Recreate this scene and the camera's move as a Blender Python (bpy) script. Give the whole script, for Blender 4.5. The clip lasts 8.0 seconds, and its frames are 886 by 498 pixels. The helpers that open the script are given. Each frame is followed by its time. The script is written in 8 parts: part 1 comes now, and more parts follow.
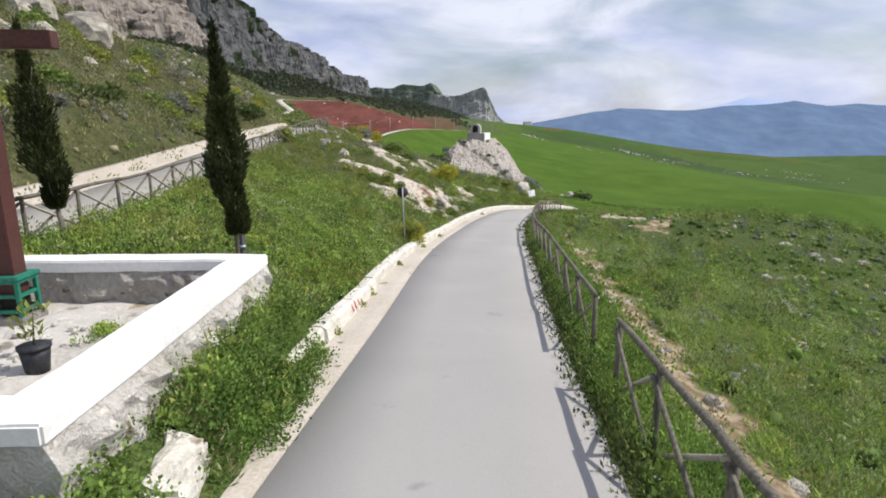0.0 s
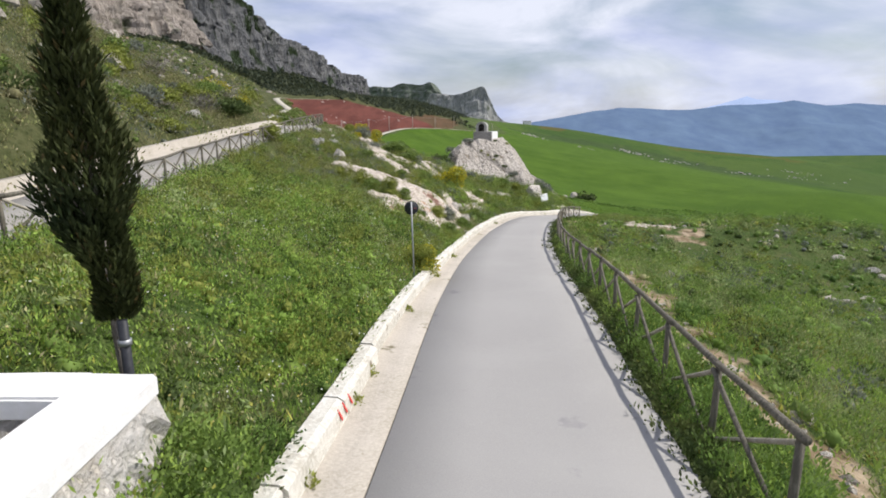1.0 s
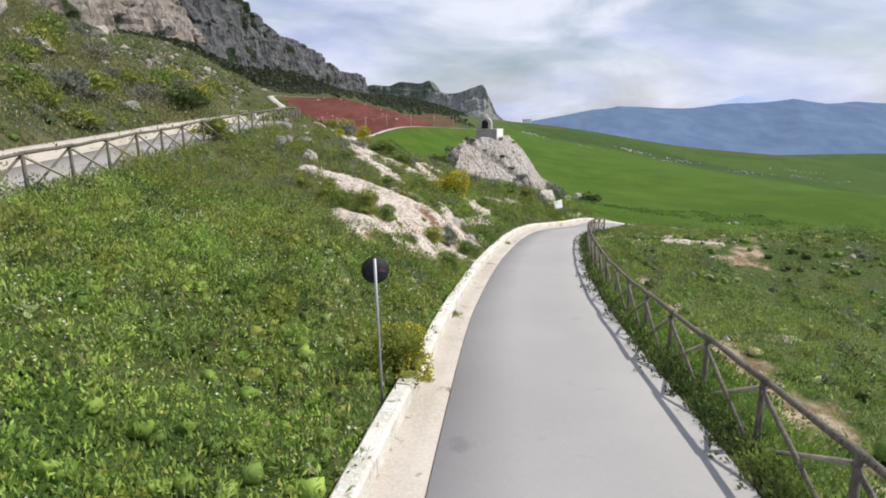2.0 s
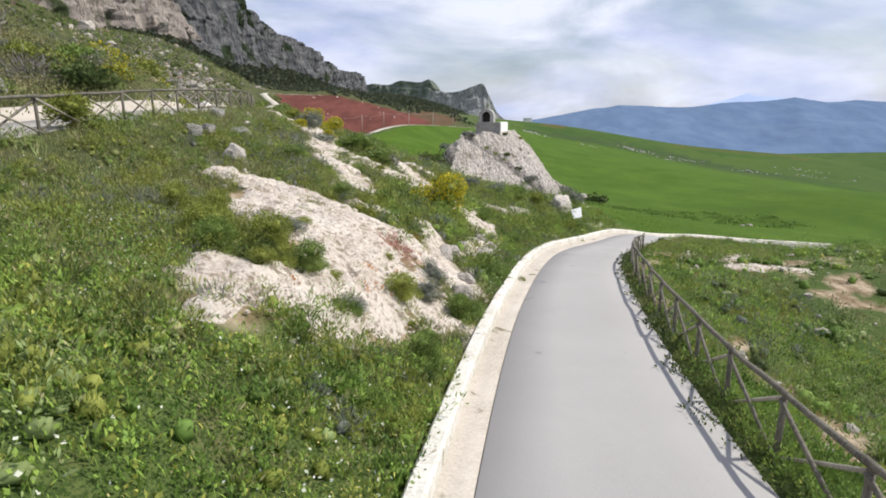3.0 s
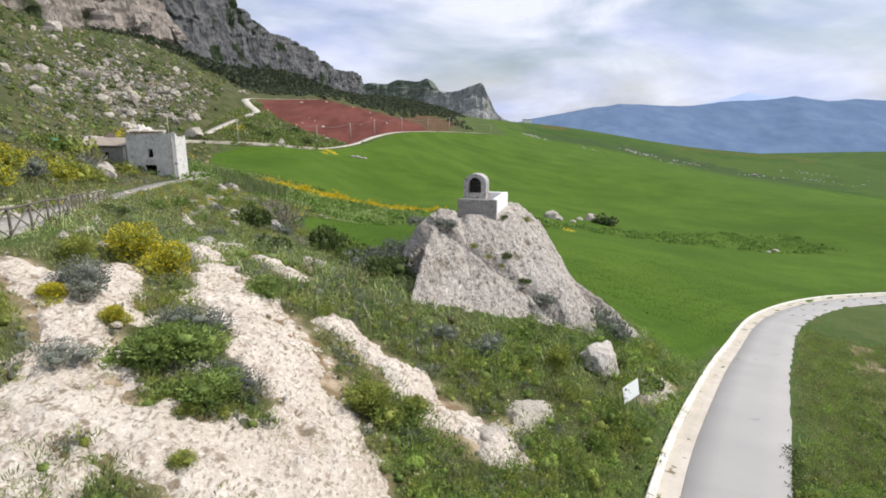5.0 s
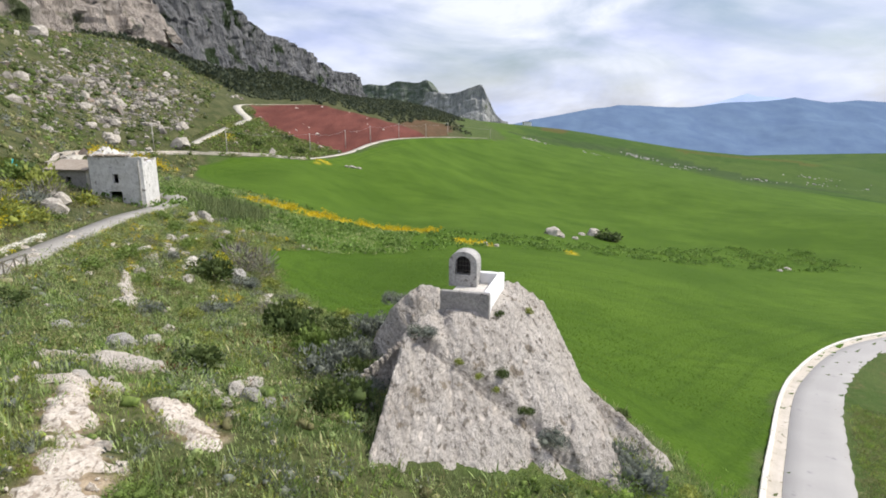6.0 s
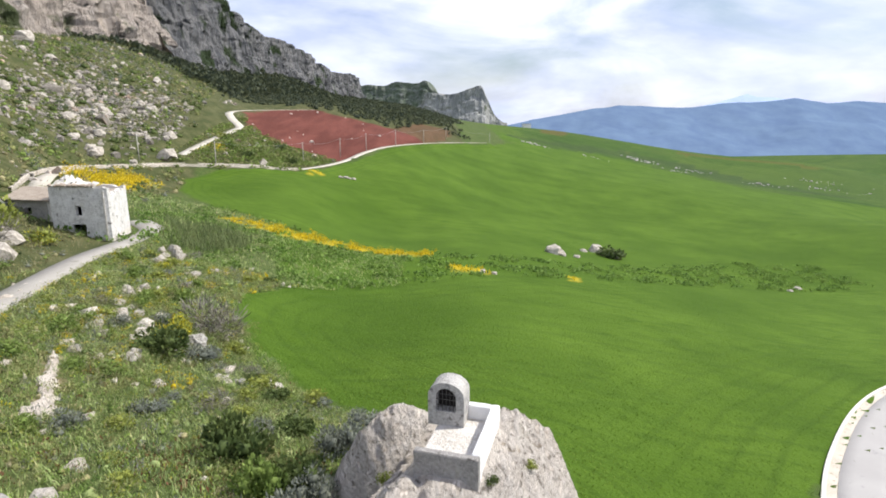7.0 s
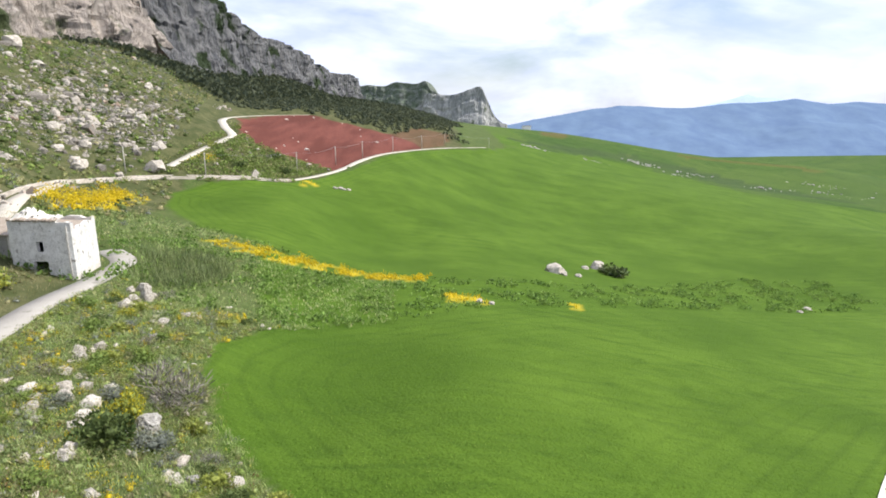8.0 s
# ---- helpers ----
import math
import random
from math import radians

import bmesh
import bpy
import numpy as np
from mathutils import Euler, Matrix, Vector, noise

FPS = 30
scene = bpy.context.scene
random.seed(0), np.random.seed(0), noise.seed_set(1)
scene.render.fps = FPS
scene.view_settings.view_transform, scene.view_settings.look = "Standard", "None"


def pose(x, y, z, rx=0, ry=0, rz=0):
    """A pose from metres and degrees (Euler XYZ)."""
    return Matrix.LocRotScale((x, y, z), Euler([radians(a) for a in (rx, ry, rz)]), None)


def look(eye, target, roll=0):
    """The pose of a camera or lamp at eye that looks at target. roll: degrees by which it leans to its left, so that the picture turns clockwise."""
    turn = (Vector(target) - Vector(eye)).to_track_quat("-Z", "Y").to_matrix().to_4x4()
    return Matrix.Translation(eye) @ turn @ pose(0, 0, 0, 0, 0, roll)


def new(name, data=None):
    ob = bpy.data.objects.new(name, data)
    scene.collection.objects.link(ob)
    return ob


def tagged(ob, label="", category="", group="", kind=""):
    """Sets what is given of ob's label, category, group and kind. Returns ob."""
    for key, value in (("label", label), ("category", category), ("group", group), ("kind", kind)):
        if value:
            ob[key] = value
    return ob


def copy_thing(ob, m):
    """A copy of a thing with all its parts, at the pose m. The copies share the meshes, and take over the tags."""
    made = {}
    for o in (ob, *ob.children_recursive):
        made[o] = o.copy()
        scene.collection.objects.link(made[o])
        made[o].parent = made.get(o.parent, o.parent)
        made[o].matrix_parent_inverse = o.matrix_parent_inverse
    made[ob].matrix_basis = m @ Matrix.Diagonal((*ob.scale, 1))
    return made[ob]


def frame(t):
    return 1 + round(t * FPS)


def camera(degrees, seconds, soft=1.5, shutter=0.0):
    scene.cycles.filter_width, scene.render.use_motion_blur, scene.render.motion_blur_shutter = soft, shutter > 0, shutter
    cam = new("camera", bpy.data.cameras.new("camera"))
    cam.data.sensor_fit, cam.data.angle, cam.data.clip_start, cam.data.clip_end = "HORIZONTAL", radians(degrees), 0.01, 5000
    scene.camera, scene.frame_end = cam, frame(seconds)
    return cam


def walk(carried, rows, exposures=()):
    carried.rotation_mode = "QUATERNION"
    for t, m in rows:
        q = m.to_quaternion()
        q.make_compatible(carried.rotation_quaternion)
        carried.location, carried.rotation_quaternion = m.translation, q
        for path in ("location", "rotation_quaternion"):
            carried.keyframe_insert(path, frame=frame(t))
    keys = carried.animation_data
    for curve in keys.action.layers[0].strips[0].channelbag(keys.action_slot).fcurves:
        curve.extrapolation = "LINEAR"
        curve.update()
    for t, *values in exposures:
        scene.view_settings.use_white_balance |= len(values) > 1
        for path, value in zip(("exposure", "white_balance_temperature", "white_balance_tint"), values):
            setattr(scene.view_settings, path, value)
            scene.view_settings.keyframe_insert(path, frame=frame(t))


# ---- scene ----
cam = camera(76.20, 8.0, soft=1.8)
PATH = [
    (0, pose(0.182, 0.020, 4.066, 77.267, -0.022, -0.002)),
    (0.5, pose(-0.166, 2.092, 4.010, 77.242, -0.012, -0.044)),
    (1, pose(-0.476, 5.262, 3.900, 77.197, -0.072, -0.112)),
    (1.5, pose(-0.488, 9.129, 3.771, 77.134, -0.057, -0.173)),
    (2.8, pose(0.080, 21.190, 3.020, 77.025, 0.045, -0.181)),
    (3, pose(0.233, 23.193, 2.879, 77.015, 0.063, -0.181)),
    (3.5, pose(0.703, 28.174, 3.081, 76.988, 0.033, -0.176)),
    (4, pose(1.283, 33.494, 4.217, 76.914, -0.006, -0.182)),
    (4.5, pose(1.830, 38.346, 5.702, 76.840, -0.009, -0.243)),
    (5, pose(2.366, 43.312, 7.261, 76.835, 0.037, -0.278)),
    (6.5, pose(3.881, 55.345, 11.916, 76.892, -0.089, -0.324)),
    (7, pose(4.291, 59.045, 13.695, 76.834, -0.127, -0.357)),
    (7.5, pose(4.663, 62.296, 15.320, 76.817, -0.207, -0.372)),
    (8, pose(5.207, 65.623, 17.126, 76.776, -0.250, -0.352)),
]
walk(cam, PATH, [(0.0, 0.16), (1.5, 0.14), (3.5, 0.28), (5.0, 0.27), (6.5, 0.46), (8.0, 0.76)])

# world, sun and exposure
SUN_EL, SUN_AZ = 50.0, 83.0          # degrees; azimuth clockwise from +y
sun_dir = Vector((math.sin(radians(SUN_AZ)) * math.cos(radians(SUN_EL)), math.cos(radians(SUN_AZ)) * math.cos(radians(SUN_EL)), math.sin(radians(SUN_EL))))
sun = new("sun", bpy.data.lights.new("sun", "SUN"))
sun.data.energy, sun.data.angle, sun.data.color = 3.6, radians(0.6), (1.0, 0.955, 0.88)
sun.matrix_world = look((0, 0, 60), Vector((0, 0, 60)) - sun_dir)

world = bpy.data.worlds.new("world")
scene.world = world
world.use_nodes = True
wn, wl = world.node_tree.nodes, world.node_tree.links
wn.clear()
w_out, w_bg = wn.new("ShaderNodeOutputWorld"), wn.new("ShaderNodeBackground")
w_sky = wn.new("ShaderNodeTexSky")
w_sky.sky_type, w_sky.sun_disc = "NISHITA", False
w_sky.sun_elevation, w_sky.sun_rotation = radians(SUN_EL), radians(SUN_AZ)
w_sky.air_density, w_sky.dust_density, w_sky.ozone_density = 1.0, 1.5, 1.5
w_tc, w_map = wn.new("ShaderNodeTexCoord"), wn.new("ShaderNodeMapping")
w_map.inputs["Scale"].default_value = (1.0, 1.0, 3.0)
w_noise = wn.new("ShaderNodeTexNoise")
w_noise.inputs["Scale"].default_value, w_noise.inputs["Detail"].default_value, w_noise.inputs["Roughness"].default_value = 2.6, 9.0, 0.56
w_noise.inputs["Distortion"].default_value = 0.5
w_ramp = wn.new("ShaderNodeValToRGB")
w_ramp.color_ramp.elements[0].position, w_ramp.color_ramp.elements[1].position = 0.28, 0.55
w_shade = wn.new("ShaderNodeTexNoise")
w_shade.inputs["Scale"].default_value, w_shade.inputs["Detail"].default_value = 4.5, 6.0
w_tone = wn.new("ShaderNodeValToRGB")
w_tone.color_ramp.elements[0].position, w_tone.color_ramp.elements[0].color = 0.36, (5.4, 6.1, 8.7, 1)
w_tone.color_ramp.elements[1].position, w_tone.color_ramp.elements[1].color = 0.62, (8.8, 9.2, 10.6, 1)
w_mix = wn.new("ShaderNodeMix")
w_mix.data_type = "RGBA"
wl.new(w_tc.outputs["Generated"], w_map.inputs["Vector"])
wl.new(w_map.outputs[0], w_noise.inputs["Vector"])
wl.new(w_map.outputs[0], w_shade.inputs["Vector"])
wl.new(w_noise.outputs[0], w_ramp.inputs[0])
wl.new(w_shade.outputs[0], w_tone.inputs[0])
wl.new(w_ramp.outputs[0], w_mix.inputs[0])
wl.new(w_sky.outputs[0], w_mix.inputs[6])
wl.new(w_tone.outputs[0], w_mix.inputs[7])
wl.new(w_mix.outputs[2], w_bg.inputs[0])
w_bg.inputs[1].default_value = 0.085
wl.new(w_bg.outputs[0], w_out.inputs[0])


# materials
def nodes_of(name):
    m = bpy.data.materials.new(name)
    m.use_nodes = True
    return m, m.node_tree.nodes, m.node_tree.links, m.node_tree.nodes["Principled BSDF"]


def blend(nt, links, fac, a, b):
    x = nt.new("ShaderNodeMix")
    x.data_type = "RGBA"
    for sock, v in ((x.inputs[0], fac), (x.inputs[6], a), (x.inputs[7], b)):
        if isinstance(v, (int, float)):
            sock.default_value = v
        elif isinstance(v, tuple):
            sock.default_value = (*v, 1)
        else:
            links.new(v, sock)
    return x.outputs[2]


def noisy(nt, links, scale, detail=5.0, lo=0.35, hi=0.65, rough=0.55, stretch=None, distortion=0.0):
    tc = nt.new("ShaderNodeTexCoord")
    n = nt.new("ShaderNodeTexNoise")
    n.inputs["Scale"].default_value, n.inputs["Detail"].default_value, n.inputs["Roughness"].default_value = scale, detail, rough
    n.inputs["Distortion"].default_value = distortion
    src = tc.outputs["Object"]
    if stretch:
        mp = nt.new("ShaderNodeMapping")
        mp.inputs["Scale"].default_value = stretch[:3]
        if len(stretch) > 3:
            mp.inputs["Rotation"].default_value = (0, 0, radians(stretch[3]))
        links.new(src, mp.inputs["Vector"])
        src = mp.outputs[0]
    links.new(src, n.inputs["Vector"])
    r = nt.new("ShaderNodeMapRange")
    r.inputs["From Min"].default_value, r.inputs["From Max"].default_value = lo, hi
    links.new(n.outputs[0], r.inputs["Value"])
    return r.outputs[0]


def bumped(nt, links, bsdf, height, strength, distance):
    b = nt.new("ShaderNodeBump")
    b.inputs["Strength"].default_value, b.inputs["Distance"].default_value = strength, distance
    links.new(height, b.inputs["Height"])
    links.new(b.outputs[0], bsdf.inputs["Normal"])


def surf(name, dark, mid, light, big=0.5, small=6.0, rough=0.85, bump=0.5, depth=0.03, stretch=None, island=0.0, spots=None, metal=0.0, specks=None):
    """A weathered surface: three tones mixed at two scales, with relief."""
    m, nt, links, bsdf = nodes_of(name)
    c = blend(nt, links, noisy(nt, links, big, 6, stretch=stretch, distortion=0.4), dark, mid)
    fine = noisy(nt, links, small, 8, 0.4, 0.72, 0.65, stretch=stretch)
    c = blend(nt, links, fine, c, light)
    if spots:
        c = blend(nt, links, noisy(nt, links, spots[1], 5, spots[2], spots[2] + 0.06), c, spots[0])
    if specks:
        c = blend(nt, links, noisy(nt, links, specks[1], 3, specks[2], specks[2] + 0.1, stretch=(1.0, 0.5, 1.0, 35)), c, specks[0])
    if island:
        g = nt.new("ShaderNodeNewGeometry")
        h = nt.new("ShaderNodeHueSaturation")
        mr = nt.new("ShaderNodeMapRange")
        mr.inputs["To Min"].default_value, mr.inputs["To Max"].default_value = 1 - island, 1 + island
        links.new(g.outputs["Random Per Island"], mr.inputs["Value"])
        links.new(mr.outputs[0], h.inputs["Value"])
        links.new(c, h.inputs["Color"])
        c = h.outputs[0]
    links.new(c, bsdf.inputs["Base Color"])
    bsdf.inputs["Roughness"].default_value, bsdf.inputs["Metallic"].default_value = rough, metal
    bsdf.inputs["Specular IOR Level"].default_value = 0.3
    bumped(nt, links, bsdf, fine, bump, depth)
    return m


def leafy(name, dark, light, tip=None, tip_share=0.0, rough=0.6, through_light=0.25, patch=0.25):
    """Leaves: each island has its own tone, and patches of the stand differ; some light passes through."""
    m, nt, links, bsdf = nodes_of(name)
    g = nt.new("ShaderNodeNewGeometry")
    own = nt.new("ShaderNodeMath")
    own.operation, own.inputs[1].default_value = "MULTIPLY", 0.42
    links.new(g.outputs["Random Per Island"], own.inputs[0])
    stand = nt.new("ShaderNodeMath")
    stand.operation, stand.inputs[1].default_value = "MULTIPLY_ADD", 0.58
    links.new(noisy(nt, links, patch * 4.0, 4, 0.37, 0.63, 0.6), stand.inputs[0])
    links.new(own.outputs[0], stand.inputs[2])
    c = blend(nt, links, stand.outputs[0], dark, light)
    c2 = blend(nt, links, noisy(nt, links, patch, 4, 0.42, 0.66), c, tuple(0.6 * a + 0.4 * b for a, b in zip(light, (0.30, 0.29, 0.08))))
    mixed = blend(nt, links, 0.5, c, c2)
    if tip:
        step = nt.new("ShaderNodeMath")
        step.operation, step.inputs[1].default_value = "LESS_THAN", tip_share
        mul = nt.new("ShaderNodeMath")
        mul.operation, mul.inputs[1].default_value = "FRACT", 0.0
        scale = nt.new("ShaderNodeMath")
        scale.operation, scale.inputs[1].default_value = "MULTIPLY", 37.7
        links.new(g.outputs["Random Per Island"], scale.inputs[0])
        links.new(scale.outputs[0], mul.inputs[0])
        links.new(mul.outputs[0], step.inputs[0])
        mixed = blend(nt, links, step.outputs[0], mixed, tip)
    links.new(mixed, bsdf.inputs["Base Color"])
    bsdf.inputs["Roughness"].default_value = rough
    bsdf.inputs["Specular IOR Level"].default_value = 0.12
    tr = nt.new("ShaderNodeBsdfTranslucent")
    links.new(mixed, tr.inputs["Color"])
    add = nt.new("ShaderNodeMixShader")
    add.inputs[0].default_value = through_light
    links.new(bsdf.outputs[0], add.inputs[1])
    links.new(tr.outputs[0], add.inputs[2])
    links.new(add.outputs[0], nt["Material Output"].inputs["Surface"])
    return m


M_ROAD = surf("asphalt_pale", (0.305, 0.293, 0.282), (0.355, 0.342, 0.328), (0.395, 0.378, 0.36), 0.25, 60, 0.9, 0.25, 0.004, spots=((0.27, 0.26, 0.26), 0.9, 0.66))
M_LANE = surf("worn_lane_surface", (0.27, 0.25, 0.22), (0.335, 0.315, 0.28), (0.39, 0.37, 0.335), 0.4, 20, 0.95, 0.3, 0.01, spots=((0.20, 0.185, 0.15), 0.6, 0.64))
M_GUTTER = surf("gutter_concrete", (0.36, 0.32, 0.26), (0.48, 0.43, 0.37), (0.56, 0.51, 0.44), 0.8, 18, 0.9, 0.4, 0.01, spots=((0.17, 0.15, 0.09), 1.8, 0.63))
M_KERB = surf("whitewashed_kerb", (0.50, 0.46, 0.38), (0.73, 0.695, 0.62), (0.82, 0.80, 0.735), 1.3, 14, 0.85, 0.7, 0.02, spots=((0.30, 0.25, 0.17), 2.6, 0.63))
M_WHITE = surf("white_limewash", (0.74, 0.73, 0.70), (0.82, 0.81, 0.79), (0.86, 0.85, 0.84), 0.7, 12, 0.8, 0.4, 0.01, spots=((0.55, 0.52, 0.47), 2.5, 0.72))
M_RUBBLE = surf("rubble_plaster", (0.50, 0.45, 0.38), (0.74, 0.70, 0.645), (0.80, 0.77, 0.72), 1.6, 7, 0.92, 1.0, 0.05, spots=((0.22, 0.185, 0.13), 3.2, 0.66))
# bare rubble, toned down for the shade on the inner plot walls
M_INNER = surf("bare_rubble_shade_tone", (0.30, 0.275, 0.24), (0.46, 0.43, 0.385), (0.58, 0.55, 0.50), 2.0, 8, 0.92, 1.0, 0.06, spots=((0.14, 0.125, 0.10), 3.5, 0.62))
M_FLOOR = surf("rough_pale_concrete", (0.44, 0.41, 0.36), (0.58, 0.55, 0.50), (0.66, 0.63, 0.585), 0.8, 5, 0.92, 0.7, 0.03, spots=((0.26, 0.235, 0.19), 1.6, 0.64))
# grey wall tone; holds the shade of faces turned from the sun
M_SHADEWALL = surf("grey_render_shaded", (0.22, 0.21, 0.20), (0.33, 0.31, 0.29), (0.42, 0.40, 0.37), 1.5, 8, 0.92, 0.9, 0.04, spots=((0.12, 0.11, 0.10), 3.5, 0.64))
M_ROCK = surf("pale_limestone", (0.49, 0.42, 0.34), (0.65, 0.58, 0.50), (0.76, 0.70, 0.62), 0.6, 7, 0.95, 1.0, 0.10, spots=((0.24, 0.21, 0.15), 1.3, 0.66))
# specks: dark dots standing in for the shade of small pits
M_MARL = surf("white_marl", (0.44, 0.36, 0.29), (0.62, 0.548, 0.465), (0.79, 0.73, 0.64), 0.8, 7.0, 0.95, 0.9, 0.05, spots=((0.27, 0.215, 0.15), 2.2, 0.60), specks=((0.34, 0.28, 0.225), 9.0, 0.535))
M_MOUND = surf("grooved_limestone", (0.38, 0.33, 0.28), (0.57, 0.515, 0.455), (0.72, 0.665, 0.60), 0.35, 4.5, 0.95, 1.0, 0.18, stretch=(1.0, 0.30, 1.0, 30), spots=((0.27, 0.225, 0.17), 1.0, 0.62), specks=((0.22, 0.19, 0.155), 4.0, 0.57))
M_BOULDER = surf("lichened_boulder", (0.24, 0.228, 0.205), (0.41, 0.39, 0.355), (0.56, 0.53, 0.485), 1.0, 5, 0.95, 1.0, 0.08, spots=((0.40, 0.27, 0.20), 1.0, 0.67))
M_BLOCK = surf("broken_white_limestone", (0.46, 0.41, 0.35), (0.62, 0.565, 0.50), (0.75, 0.70, 0.63), 1.4, 9, 0.95, 1.0, 0.06)
M_SCREE = surf("scree_limestone", (0.145, 0.132, 0.112), (0.285, 0.258, 0.222), (0.43, 0.39, 0.335), 0.4, 3, 0.95, 1.0, 0.08, island=0.5, spots=((0.44, 0.32, 0.24), 0.12, 0.60))
# grey limestone, darkened in colour for the cloud shadow on this cliff
M_CLIFF = surf("cloud_shaded_limestone", (0.052, 0.055, 0.061), (0.130, 0.133, 0.140), (0.275, 0.27, 0.263), 0.022, 0.14, 0.95, 1.0, 3.5, stretch=(1, 1, 0.3), spots=((0.028, 0.045, 0.016), 0.035, 0.57))
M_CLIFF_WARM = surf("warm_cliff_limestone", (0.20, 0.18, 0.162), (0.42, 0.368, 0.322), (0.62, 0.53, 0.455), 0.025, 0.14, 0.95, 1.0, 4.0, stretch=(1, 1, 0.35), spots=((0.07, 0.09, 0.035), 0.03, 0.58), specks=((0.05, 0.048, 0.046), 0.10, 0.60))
# ridge tones lightened, so some distance haze sits in the rock colour
M_RIDGE = surf("far_pale_limestone_hazed", (0.19, 0.20, 0.20), (0.36, 0.355, 0.345), (0.50, 0.49, 0.47), 0.02, 0.12, 0.95, 1.0, 3.0, stretch=(1, 1, 0.35), spots=((0.09, 0.11, 0.06), 0.03, 0.62))
M_RIDGE_GREEN = surf("far_green_back_hazed", (0.075, 0.10, 0.07), (0.12, 0.15, 0.10), (0.21, 0.22, 0.20), 0.012, 0.08, 0.95, 0.8, 3.0, spots=((0.24, 0.235, 0.22), 0.02, 0.64))
M_WOOD = surf("weathered_wood", (0.062, 0.057, 0.043), (0.135, 0.122, 0.094), (0.24, 0.215, 0.172), 3, 25, 0.85, 0.6, 0.01, stretch=(1, 1, 0.2))
M_WOOD_PALE = surf("bleached_wood", (0.26, 0.23, 0.18), (0.40, 0.36, 0.29), (0.48, 0.44, 0.37), 3, 25, 0.85, 0.6, 0.01, stretch=(1, 1, 0.2))
M_BARK = surf("grey_bark", (0.12, 0.10, 0.08), (0.22, 0.19, 0.16), (0.32, 0.29, 0.25), 4, 30, 0.9, 0.8, 0.02, stretch=(1, 1, 0.25))
M_CROSS = surf("brown_painted_iron", (0.06, 0.022, 0.018), (0.085, 0.032, 0.026), (0.11, 0.045, 0.036), 2, 20, 0.5, 0.2, 0.004)
M_GREENBOX = surf("green_painted_metal", (0.012, 0.13, 0.085), (0.02, 0.19, 0.125), (0.04, 0.25, 0.17), 3, 20, 0.5, 0.2, 0.004)
M_POT = surf("black_plastic", (0.018, 0.019, 0.024), (0.028, 0.03, 0.036), (0.045, 0.047, 0.055), 3, 20, 0.55, 0.1, 0.003)
M_STEEL = surf("galvanised_steel", (0.28, 0.29, 0.30), (0.36, 0.37, 0.38), (0.46, 0.47, 0.48), 4, 30, 0.5, 0.2, 0.002, metal=0.6)
M_SIGNBACK = surf("dark_sign_back", (0.016, 0.017, 0.022), (0.026, 0.028, 0.034), (0.05, 0.052, 0.06), 4, 20, 0.6, 0.1, 0.002)
M_PANEL = surf("white_sign_panel", (0.80, 0.80, 0.80), (0.84, 0.84, 0.84), (0.86, 0.86, 0.86), 2, 12, 0.5, 0.1, 0.002)
# near-black tone that stands in for the shade inside openings
M_DARK = surf("opening_shade", (0.012, 0.011, 0.010), (0.018, 0.016, 0.014), (0.03, 0.026, 0.022), 2, 9, 0.95, 0.3, 0.02)
M_IRON = surf("rusty_iron", (0.05, 0.05, 0.055), (0.09, 0.085, 0.08), (0.14, 0.12, 0.10), 6, 30, 0.7, 0.3, 0.004, metal=0.4)
M_TILE = surf("old_roof_tiles", (0.24, 0.19, 0.15), (0.36, 0.30, 0.24), (0.46, 0.40, 0.33), 1.2, 8, 0.9, 0.8, 0.04)
M_TEAL = surf("teal_plastic_tank", (0.02, 0.22, 0.21), (0.03, 0.30, 0.28), (0.05, 0.36, 0.34), 2, 10, 0.45, 0.1, 0.01)
M_POLE = surf("pole_concrete", (0.34, 0.32, 0.28), (0.46, 0.44, 0.39), (0.54, 0.52, 0.47), 2, 12, 0.9, 0.3, 0.01)
M_TRACK = surf("white_gravel", (0.34, 0.31, 0.24), (0.50, 0.46, 0.39), (0.60, 0.565, 0.50), 0.2, 2.5, 0.95, 0.6, 0.05)
M_HOUSE = surf("stained_whitewash", (0.46, 0.44, 0.41), (0.74, 0.72, 0.69), (0.82, 0.80, 0.77), 1.1, 5, 0.9, 0.9, 0.06, spots=((0.24, 0.22, 0.19), 0.9, 0.60))
M_SHRINE = surf("weathered_grey_stucco", (0.26, 0.25, 0.235), (0.44, 0.42, 0.395), (0.56, 0.54, 0.51), 1.6, 9, 0.92, 0.8, 0.03, spots=((0.17, 0.16, 0.145), 2.6, 0.60))
M_RUST = surf("faded_red_sticker", (0.16, 0.05, 0.06), (0.22, 0.08, 0.09), (0.28, 0.12, 0.12), 20, 60, 0.7, 0.1, 0.001)
M_REDPAINT = surf("red_paint", (0.50, 0.03, 0.02), (0.60, 0.04, 0.03), (0.66, 0.10, 0.08), 6, 30, 0.7, 0.1, 0.002)

L_MEADOW = leafy("meadow_leaves", (0.068, 0.138, 0.023), (0.445, 0.620, 0.130), (0.56, 0.54, 0.13), 0.05, patch=0.28)
L_PALE = leafy("pale_grass", (0.117, 0.168, 0.058), (0.472, 0.573, 0.236), (0.56, 0.53, 0.27), 0.1, patch=0.2)
L_PINK = leafy("pink_flowers", (0.42, 0.20, 0.17), (0.66, 0.40, 0.34), patch=0.8)
L_DRY = leafy("dry_scrub_leaves", (0.077, 0.093, 0.031), (0.355, 0.373, 0.154), (0.46, 0.41, 0.22), 0.10, patch=0.3)
